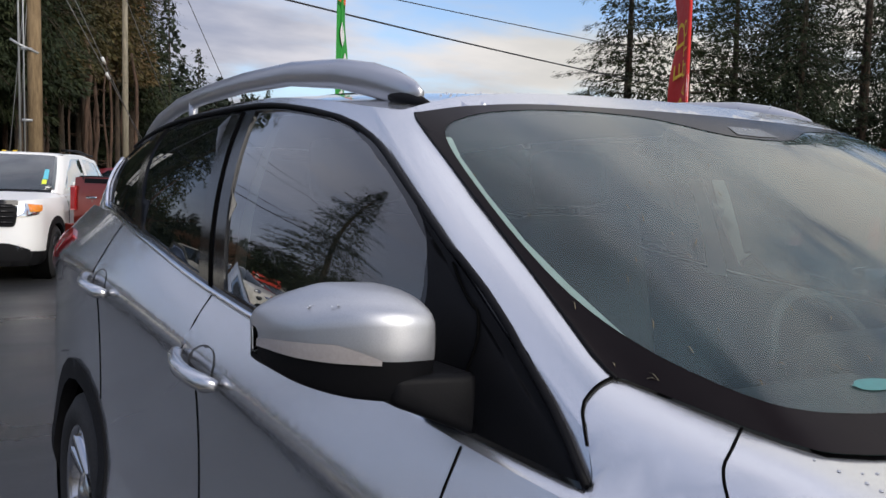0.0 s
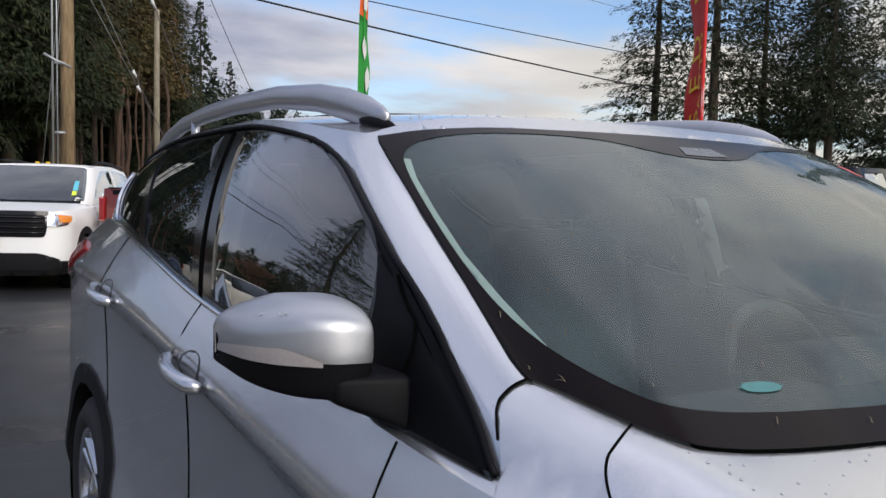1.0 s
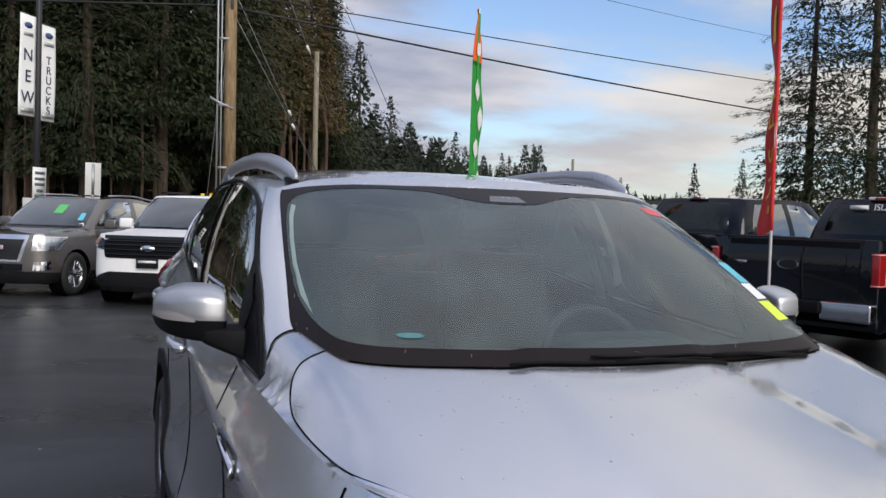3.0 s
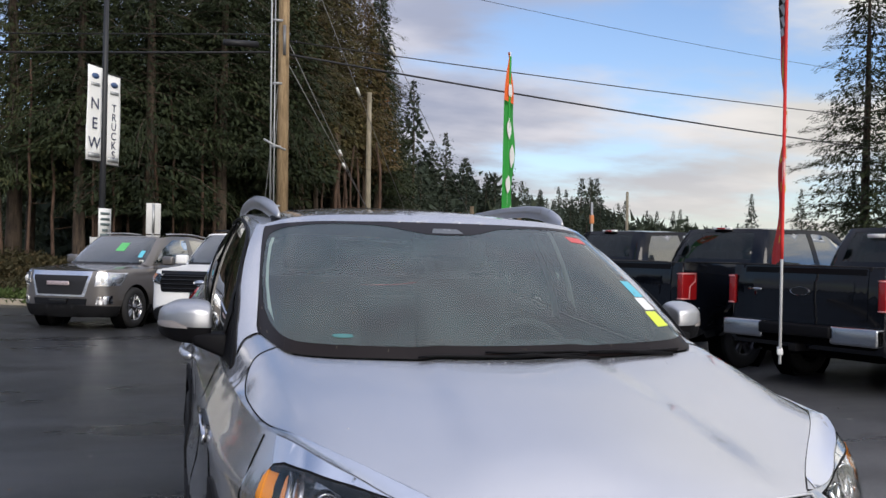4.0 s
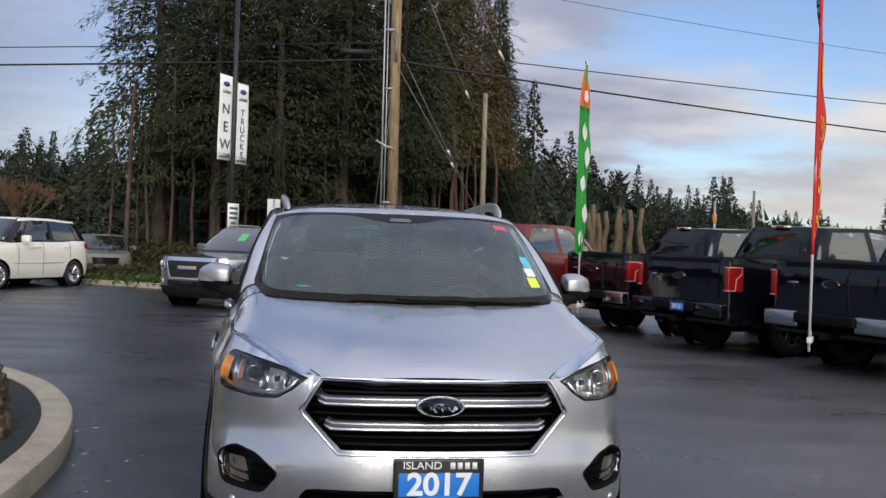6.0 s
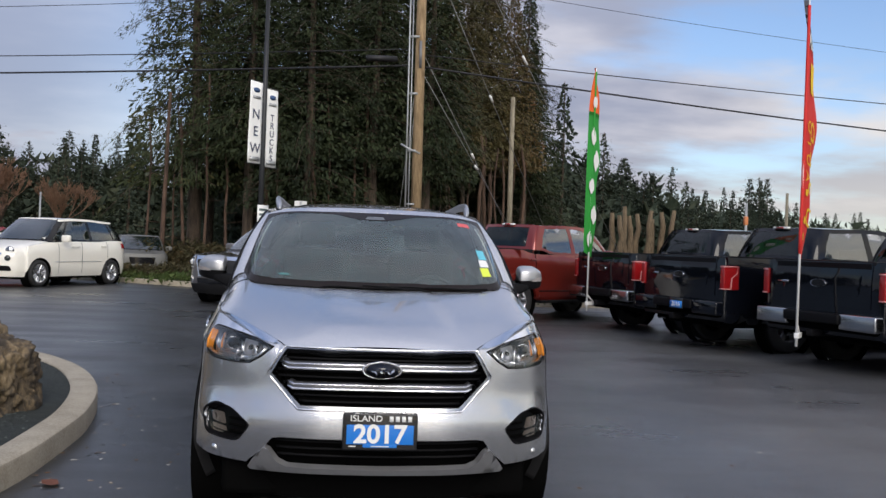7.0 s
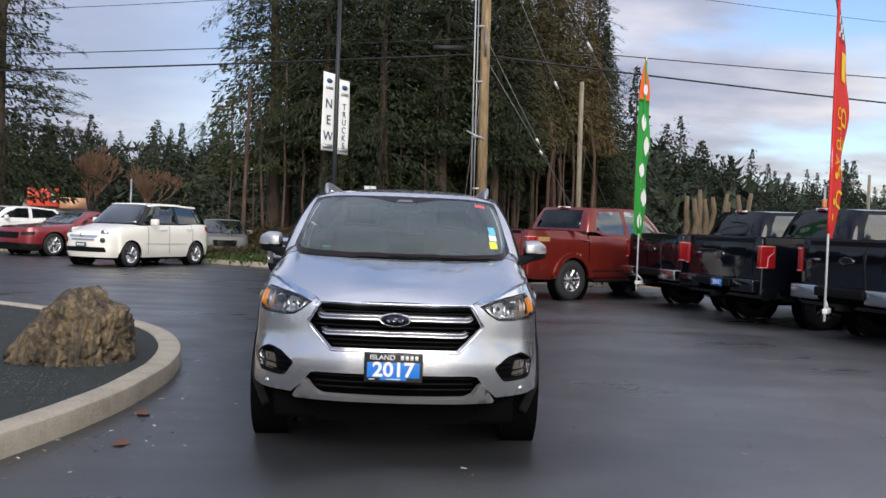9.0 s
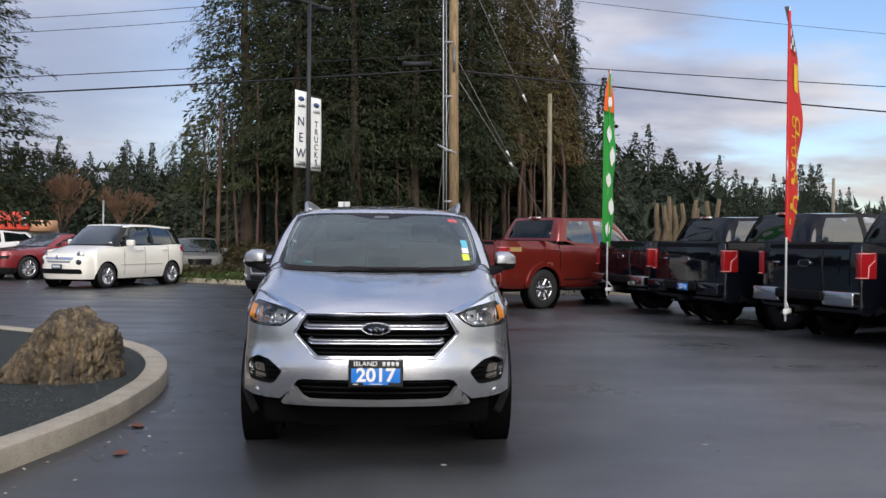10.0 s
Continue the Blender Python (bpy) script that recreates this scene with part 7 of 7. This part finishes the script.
    if decal:
        pair("decal", sheet([(S.fy(5.30), 1.18), (S.fy(5.72), 1.18), (S.fy(5.66), 1.27), (S.fy(5.30), 1.27)], lambda s, z: S.side(s, z, .004), (), .2, .08, centre=c), plain("bronze_decal", (.35, .22, .08), .5), car, "bronze side decal")
    return car


def at_rear(x, y, heading, L):
    """The pose of a vehicle whose tail middle is at x, y and whose nose points along heading (degrees from +y towards +x)."""
    a = radians(heading)
    return pose(x + L * math.sin(a), y + L * math.cos(a), 0, 0, 0, 180 - heading)


T1 = pickup(BLACKPAINT, "black crew-cab pickup with black bumper and blue year plate", chrome=False, year=True)
T1.matrix_world = at_rear(4.93, 9.36, 74, 5.93)
T2 = pickup(BLACKPAINT, "black crew-cab pickup with chrome bumper ends", chrome=True)
T2.matrix_world = at_rear(5.86, 6.95, 74, 5.93)
T1["group"] = T2["group"] = "black pickups in a row"
T3 = copy_thing(T2, at_rear(4.54, 12.18, 74, 5.93))
T4 = copy_thing(T2, at_rear(6.78, 4.45, 74, 5.93))
RT = pickup(REDPAINT, "copper-red crew-cab pickup with body-coloured arches", chrome=False, wheels=BRIGHTWHEEL, decal=True)
RT.matrix_world = at_rear(1.55, 13.09, 54, 5.93)
# rear window lettering of the nearest row
letters("window_lettering", "ISLAND", .115, pose(-.14, 4.03, 1.80, -16, 0, 180), WHITE, T2, .001)
part("letter_bar", boxed(.12, .36, 4.035, 4.04, 1.775, 1.825), WHITE, T2)


def suv(label, colour, dims, style):
    L, Wd, fa, ra, lipz, cz, cy, belt, rt, ry0, rz0, ry1, rz1, foot = dims
    S = car_shell(L, Wd, fa, ra, lipz, cz, cy, belt, rt, sill=.27, nose=1.0, roof=(ry0, rz0, ry1, rz1, foot), w_roof=.24)
    panes = [[(5.1, .10), (5.4, .55), (6.0, .86), (6.75, .88), (6.8, .08)], [(6.98, .08), (6.95, .88), (7.95, .88), (8.05, .08)], [(8.2, .10), (8.15, .86), (8.9, .84), (9.1, .5), (9.0, .12)]]
    ms = make_wheel(.365, .24, .235, 5, DARKALLOY if style == "police" else ALLOY, style != "police")
    car = build_car("parked_suv", label, S, colour, ms, .365, Wd / 2 - .13, panes, .42, CLAD if style == "police" else None, CLAD, side_glass=TRUCKGLASS)
    return S, car


S, CAR = suv("white SUV with black grille and amber headlamp corners", WHITEPAINT, (5.0, 2.0, .98, 3.84, 1.06, 1.17, 1.28, 1.16, 1.22, 2.05, 1.73, 4.55, 1.70, 4.88), "police")
patch(CAR, S, "grille", rounded([(-.70, .74), (.70, .74), (.74, 1.00), (.60, 1.05), (-.60, 1.05), (-.74, 1.00)], .05), TRIM, .012, lb="black slatted grille")
for z in (.80, .87, .94, 1.0):
    part("grille_bar", tube([S.side(math.copysign(S.fx(abs(x)), x), z, .02) for x in np.linspace(-.68, .68, 11)], .018, 6, .7), GLOSSBLACK, CAR)
patch(CAR, S, "bonnet_guard", [(-.74, 1.03), (.74, 1.03), (.74, 1.085), (-.74, 1.085)], GLOSSBLACK, .02, lb="dark bonnet guard")
em = part("badge", lathe([(0, .001), (0, .92), (-.012, 1.0), (.0, 1.02)], 24), CHROME, CAR, "oval badge")
em.matrix_local = pose(0, -.035, .90) @ Matrix(((0, .11, 0, 0), (-1, 0, 0, 0), (0, 0, .045, 0), (0, 0, 0, 1)))
for g in (1, -1):
    hl = patch(CAR, S, "headlamp", [(g * .72, .86), (g * .93, .90), (g * .965, 1.02), (g * .80, 1.045), (g * .70, 1.0)], CHROME, .010, lb="bright headlamp")[0]
    part("lens", sheet(fr(S, [(g * .72, .86), (g * .93, .90), (g * .965, 1.02), (g * .80, 1.045), (g * .70, 1.0)]), lambda s, z: S.side(s, z, .016), (), .12, .05), LENS, hl)
    part("amber_corner", sheet(fr(S, [(g * .86, .93), (g * .955, .94), (g * .965, 1.02), (g * .85, 1.035)]), lambda s, z: S.side(s, z, .013), (), .12, .05), AMBER, hl)
patch(CAR, S, "bumper_insert", [(-.80, .30), (.80, .30), (.86, .44), (.62, .53), (-.62, .53), (-.86, .44)], CLAD, .012, .04, lb="black bumper insert")
pl = part("plate_holder", boxed(-.17, .17, -.05, -.03, .60, .75, .005), GLOSSBLACK, CAR, "black dealer plate")
part("letter_bar", boxed(-.14, .14, -.054, -.048, .68, .715), WHITE, pl)
for g in (1, -1):
    part("fog_lamp", lathe([(0, .05), (.012, .045), (.016, .001)], 14), LENS, CAR).matrix_local = Matrix.Translation(S.side(math.copysign(S.fx(.74), g), .47, .015)) @ pose(0, 0, 0, 0, 0, -90)
pair("roof_rail", tube([S.roof(.70, y, .06) for y in np.linspace(2.4, 4.4, 8)], .02, 6), TRIM, CAR)
part("window_sticker", sheet([(1.9, .30), (2.2, .30), (2.2, .55), (1.9, .55)], lambda s, v: S.gh(s, v, .008), (), .2, .2), CYAN, CAR, "cyan sticker")
part("window_sticker", sheet([(1.88, .18), (2.15, .18), (2.15, .29), (1.88, .29)], lambda s, v: S.gh(s, v, .008), (), .2, .2), YELLOW, CAR, "lime sticker")
CAR.matrix_world = pose(-.50, 13.35, 0, 0, 0, -24)

S, CAR = suv("dark grey SUV with chrome-framed grille and a tinted cabin", GREYPAINT, (4.70, 1.85, .92, 3.78, 1.02, 1.13, 1.22, 1.13, 1.20, 1.95, 1.66, 4.25, 1.62, 4.60), "plain")
patch(CAR, S, "grille_frame", [(-.48, .58), (.48, .58), (.60, 1.02), (-.60, 1.02)], BRIGHT, .012, lb="chrome grille frame")
patch(CAR, S, "grille", [(-.43, .615), (.43, .615), (.535, .945), (-.535, .945)], BLACKFLAT, .020, lb="black mesh grille")
gb = part("letter_bar", boxed(-.22, .22, -.045, -.03, .775, .845, .01), plain("pale_chrome_badge", (.62, .50, .50), .3, .6), CAR, "bright badge")
for g in (1, -1):
    hl = patch(CAR, S, "headlamp", [(g * .64, .76), (g * .90, .78), (g * .91, .99), (g * .67, 1.01)], BRIGHT, .010, lb="bright square headlamp")[0]
    part("lens", sheet(fr(S, [(g * .62, .78), (g * .90, .80), (g * .91, .98), (g * .66, 1.0)]), lambda s, z: S.side(s, z, .016), (), .12, .05), LENS, hl)
    part("bulb", lathe([(0, .06), (.02, .05), (.03, .001)], 14), WHITE, hl).matrix_local = Matrix.Translation(S.side(math.copysign(S.fx(.74), g), .88, -.005)) @ pose(0, 0, 0, 0, 0, -90)
    patch(CAR, S, "fog_surround", [(g * .66, .44), (g * .86, .46), (g * .86, .60), (g * .68, .58)], CHROME, .01)
patch(CAR, S, "bumper_insert", [(-.50, .44), (.50, .44), (.52, .55), (-.52, .55)], GLOSSBLACK, .012)
part("dealer_plate", boxed(-.17, .17, -.04, -.02, .46, .54, .004), GLOSSBLACK, CAR)
part("window_sticker", sheet([(.2, .42), (.75, .42), (.75, .72), (.2, .72)], lambda s, v: S.gh(s, v, .008), (), .2, .2), plain("green_card", (.12, .50, .16), .6), CAR, "green price card")
part("window_sticker", sheet([(1.9, .22), (2.3, .22), (2.3, .45), (1.9, .45)], lambda s, v: S.gh(s, v, .008), (), .2, .2), CYAN, CAR, "cyan sticker")
pair("roof_rail", tube([S.roof(.66, y, .05) for y in np.linspace(2.3, 4.1, 8)], .018, 6), SATIN, CAR)
CAR.matrix_world = pose(-2.80, 15.15, 0, 0, 0, -31)

# small white five-door with black pillars
S = car_shell(4.15, 1.78, .82, 3.43, .90, 1.10, .98, 1.10, 1.14, sill=.24, nose=1.6, roof=(1.60, 1.66, 3.70, 1.65, 4.04), w_roof=.25, lip_in=.12)
ms = make_wheel(.325, .215, .225, 7, ALLOY, True)
PAN = [[(4.75, .12), (4.95, .5), (5.25, .86), (5.5, .88), (5.5, .10)], [(5.6, .10), (5.65, .88), (6.85, .90), (6.95, .08)], [(7.08, .08), (7.0, .90), (8.1, .90), (8.2, .08)], [(8.32, .10), (8.25, .88), (9.0, .86), (9.25, .5), (9.2, .14)]]
CAR = build_car("white_hatchback", "white rounded five-door hatchback with dark wheels parked by the verge", S, CREAM, ms, .325, .78, PAN, .375, None, None, cabin_col=GLOSSBLACK, side_glass=SKYGLASS)
pair("roof_band", sheet([(q / 2, .90) for q in range(6, 21)] + [(q / 2, 1.0) for q in range(20, 5, -1)], lambda s, v: S.gh(s, v, .006), (), .2, .05, centre=(0, 2.4, .9)), CREAM, CAR, "cream white roof edge")
patch(CAR, S, "front_band", [(-.42, .74), (.42, .74), (.46, .80), (-.46, .80)], CHROME, .012)
patch(CAR, S, "upper_grille", [(-.36, .66), (.36, .66), (.38, .71), (-.38, .71)], SATIN, .010)
patch(CAR, S, "lower_grille", rounded([(-.66, .38), (.66, .38), (.62, .50), (-.62, .50)], .04), TRIM, .012, lb="black lower intake")
for x, z, r in ((.60, .86, .085), (.58, .68, .06)):
    for g in (1, -1):
        part("headlamp", lathe([(0, r * 1.15), (.012, r * 1.1), (.02, r * .9), (.03, .001)], 18), DULLCHROME if z > .8 else FARGLASS, CAR, "round lamp").matrix_local = Matrix.Translation(S.side(math.copysign(S.fx(x), g), z, .01)) @ pose(0, 0, 0, 0, 0, -90 + g * 25)
pl = part("dealer_plate", boxed(-.16, .16, -.05, -.03, .50, .62, .004), plain("dark_plate", (.02, .05, .07), .4), CAR, "dark dealer plate")
for k in range(4):
    part("letter_bar", boxed(-.12 + k * .065, -.075 + k * .065, -.056, -.049, .525, .59), WHITE, pl)
part("badge", lathe([(0, .05), (.01, .045), (.012, .001)], 14), CHROME, CAR).matrix_local = pose(0, -.02, .80, 0, 0, -90)
pair("door_strip", tube([S.side(S.fy(y), .60, .006) for y in (1.3, 2.0, 2.7, 3.0)], .008, 5), SATIN, CAR)
pair("tail_lamp", sheet([(S.fy(3.85), .95), (S.fy(4.02), .95), (S.fy(4.0), 1.08), (S.fy(3.85), 1.08)], lambda s, z: S.side(s, z, .008), (), .1, .05, back=.02), REDLENS, CAR)
CAR.matrix_world = pose(-8.92, 19.19, 0, 0, 0, -24) @ Matrix.Diagonal((1.05, 1.05, 1.05, 1))

# low red coupe
S = car_shell(4.78, 1.88, .95, 3.67, .82, .98, 1.55, .96, 1.02, sill=.22, nose=1.2, roof=(2.25, 1.37, 3.05, 1.36, 3.95), w_roof=.30)
ms = make_wheel(.345, .245, .24, 5, CHROME, True)
PAN = [[(4.9, .12), (5.3, .55), (6.0, .84), (7.2, .88), (7.4, .10)], [(7.6, .12), (7.5, .86), (8.6, .80), (8.9, .2)]]
CAR = build_car("red_coupe", "dark red low two-door coupe with bright wheels", S, DARKRED, ms, .345, .80, PAN, .40, None, CLAD, roof_col=BLACKFLAT)
patch(CAR, S, "grille", [(-.46, .52), (.46, .52), (.50, .70), (-.50, .70)], TRIM, .012, lb="black grille")
patch(CAR, S, "headlamp", [(.56, .60), (.86, .64), (.88, .72), (.60, .72)], FARGLASS, .010, mirror=True)
patch(CAR, S, "lower_grille", [(-.55, .28), (.55, .28), (.50, .38), (-.50, .38)], TRIM, .012)
CAR.matrix_world = pose(-13.05, 23.95, 0, 0, 0, -33) @ Matrix.Diagonal((1.06, 1.06, 1.08, 1))

# cars further off
S = car_shell(4.7, 1.86, .92, 3.7, .98, 1.10, 1.25, 1.10, 1.16, roof=(1.95, 1.62, 4.2, 1.58, 4.55))
PAN = [[(5.1, .10), (5.4, .55), (6.0, .86), (6.75, .88), (6.8, .08)], [(6.98, .08), (6.95, .88), (8.6, .86), (9.0, .3)]]
FARWHEEL = make_wheel(.34, .23, .225, 5, ALLOY, True)
FC = build_car("parked_car", "white crossover parked far off", S, WHITEPAINT, FARWHEEL, .34, .80, PAN, .39, None, CLAD)
patch(FC, S, "grille", [(-.40, .62), (.40, .62), (.45, .86), (-.45, .86)], GLOSSBLACK, .012)
patch(FC, S, "headlamp", [(.56, .74), (.86, .78), (.88, .90), (.60, .88)], CHROME, .010, mirror=True)
FC["group"] = "far parked cars"
FC.matrix_world = pose(-19.5, 33.0, 0, 0, 0, -40)
copy_thing(FC, pose(-24, 35, 0, 0, 0, -35))
GC = build_car("parked_car", "pale grey car half hidden behind the verge grass", S, plain("dull_grey_paint", (.13, .13, .12), .5), FARWHEEL, .34, .80, PAN, .39, None, CLAD)
patch(GC, S, "grille", [(-.40, .62), (.40, .62), (.45, .86), (-.45, .86)], GLOSSBLACK, .012)
GC.matrix_world = pose(-7.3, 29.2, -.25, 0, 0, 15)
DC = build_car("parked_car", "dark red car parked behind the white SUV", S, DARKRED, FARWHEEL, .34, .80, PAN, .39, None, CLAD)
DC.matrix_world = pose(3.4, 20.4 + 7, 0, 0, 0, -150)


def shop():
    ob = thing("shop_building", "low pale shop with a red sign box", "building")
    part("wall", boxed(-7, 2, 0, 9, 0, 2.2), plain("shop_wall", (.55, .50, .44), .8), ob)
    part("roof", boxed(-7.3, 2.3, -.4, 9.3, 2.2, 2.4), plain("shop_roof", (.20, .20, .2), .8), ob)
    sg = part("sign_box", boxed(-6.4, -2.2, -.7, -.3, 1.9, 3.2, .05), plain("red_sign", (.70, .07, .04), .5), ob, "red sign box")
    part("sign_emblem", boxed(-3.2, -2.6, -.75, -.69, 2.2, 2.9, .02), WHITE, sg)
    part("sign_band", boxed(-2.1, 1.6, -.6, -.3, 1.8, 2.6), plain("pale_orange_sign", (.75, .42, .25), .6), ob, "pale orange sign band")
    for i in range(3):
        w = part("window", boxed(-6.2 + i * 2.6, -4.2 + i * 2.6, -.05, .05, .5, 1.5), FARGLASS, ob)
        part("frame", boxed(-6.3 + i * 2.6, -4.1 + i * 2.6, -.03, .03, .4, 1.6), WHITE, w)
    ob.matrix_world = pose(-25.6, 62.4, 0, 0, 0, 20) @ Matrix.Diagonal((.5, 1, 1, 1))


shop()

# ---- feather flags on the trucks' hitches ----


def feather_flag(x, y, z0, z1, foot, turn, cloth_at, width, label, bend, sleeve_mat, astride=0):
    """A tall flag sleeve on a white pole, curved over at its head and hanging slack."""
    ob = thing("feather_flag", label, "flag", "feather flags")
    part("pole", tube([(0, 0, z0), (0, 0, (z0 + z1) / 2), (.02, 0, z1)], [.017, .014, .008], 8), WHITE, ob, "white pole")
    part("hitch_bracket", boxed(-.02, .26, -.03, .03, z0 + .10, z0 + .17, .01), WHITE, ob, "white hitch bracket")
    part("brace", tube([(.0, 0, z0 + .30), (.22, 0, z0 + .15)], .014, 6), WHITE, ob)
    n, k = 46, 8

    def pt(i, j):
        t = i / n
        w = width * (1 - max(0, (t - .72) / .28) ** 2.2) * (1 if t > .04 else .9)
        u = j / k
        fold = width * u * (.035 - .15 * math.sin(math.pi * min(1, t * 1.1)) + .03 * math.sin(t * 9 + u * 5)) + .022 * math.sin(t * 19 + 1) * u * u
        return Vector((.02 * t + w * (u - astride) * math.cos(bend * u), w * u * math.sin(bend * u) + fold, foot + (z1 - foot) * t - .10 * u * (1 - t)))
    for i0, i1, mt, lb in cloth_at:
        bm = bmesh.new()
        a, b = int(i0 * n), int(round(i1 * n))
        g = [[bm.verts.new(pt(i, j)) for j in range(k + 1)] for i in range(a, b + 1)]
        for r, s in zip(g, g[1:]):
            for j in range(k):
                bm.faces.new((r[j], r[j + 1], s[j + 1], s[j]))
        part("flag_cloth", bm, mt, ob, lb)
    part("sleeve", tube([(.02 * i / n, 0, foot + (z1 - foot) * i / n) for i in range(0, n + 1, 3)], .021, 6), sleeve_mat, ob, "pole sleeve")
    ob.matrix_world = pose(x, y, 0, 0, 0, turn)
    return ob, pt


REDCLOTH = plain("red_flag_cloth", (.62, .022, .018), .7, vary=.15, scale=12)
GREENCLOTH = plain("green_flag_cloth", (.02, .28, .035), .7, vary=.2, scale=12)
ORANGE = plain("orange_flag_cloth", (.80, .13, .02), .7, vary=.15, scale=12)
CHECK = Nodes("checker_cloth")
ck = CHECK.add("TexChecker", Scale=9.0)
ck.inputs[1].default_value, ck.inputs[2].default_value = (.02, .02, .02, 1), (.7, .7, .7, 1)
CHECK.link(CHECK.t.nodes.new("ShaderNodeTexCoord").outputs["Object"], ck.inputs[0])
CHECK.set(Base_Color=ck.outputs[0], Roughness=.7)
FLAGYELLOW = plain("flag_yellow", (.85, .52, .02), .7)
rf, rpt = feather_flag(5.58, 6.90, .30, 4.72, 1.48, 54, ((0, .82, REDCLOTH, "red flag cloth"), (.82, 1, CHECK.m, "black and white checks")), .80, "red feather flag with yellow lettering and checkered head", .10, REDCLOTH)


def on_flag(pt, nm, i, j, di, dj, mt, ob, off=.012):
    """A small flat print on both faces of a flag."""
    for g in (off, -off):
        bm = bmesh.new()
        q = [[bm.verts.new(pt(i + di * a / 3, j + dj * b / 3) + Vector((0, g, 0))) for b in range(4)] for a in range(4)]
        for r, s in zip(q, q[1:]):
            for b in range(3):
                bm.faces.new((r[b], r[b + 1], s[b + 1], s[b]))
        part(nm, bm, mt, ob)


def flag_letter(pt, ch, i, j, size, mt, ob):
    """A letter turned to read upwards, bent onto the flag."""
    for g in (.014, -.014):
        o = letters("letter", ch, 1.0, Matrix(), mt, ob, 0.0)
        me = o.data
        for v in me.vertices:
            u, w = v.co.x, v.co.z
            p = pt(i + u * size / 3.24 * 46, j + w * size / .62 * 8)
            v.co = p + Vector((0, g, 0))


for n_, ch in enumerate("USED"):
    flag_letter(rpt, ch, 7.5 + n_ * 5.2, 4.3, .40, FLAGYELLOW, rf)
for n_, ch in enumerate("AUTO"):
    flag_letter(rpt, ch, 14.5 + n_ * 3.0, 2.0, .22, FLAGYELLOW, rf)
for i in (3, 6, 11):
    on_flag(rpt, "star", i, 1.6, 1.2, 1.2, FLAGYELLOW, rf)
on_flag(rpt, "letter_bar", 30, 3.0, 5.5, 2.6, FLAGYELLOW, rf)
gf, gpt = feather_flag(4.30, 12.22, .32, 4.80, 1.40, 40, ((0, .76, GREENCLOTH, "green flag cloth"), (.76, 1, ORANGE, "orange flag head")), .40, "green feather flag with white patches and orange head", .15, GREENCLOTH, .45)
for i, j, di, dj in ((2, 1.5, 3.5, 3.5), (8, 3, 4, 4), (15, 1.2, 3.5, 3.6), (21, 3.4, 4.5, 3.6), (27, 1.5, 4, 3.5), (36, 2, 3, 3)):
    for off in (.024, -.024):
        bm = bmesh.new()
        ring = [(i + di * (.5 + .5 * math.sin(a * .5236) * (1 + .22 * math.sin(a * 2.1 + i))), j + dj * (.5 + .5 * math.cos(a * .5236))) for a in range(12)]
        bm.faces.new([bm.verts.new(gpt(p, q) + Vector((0, off, 0))) for p, q in ring])
        part("white_patch", bm, WHITE, gf)
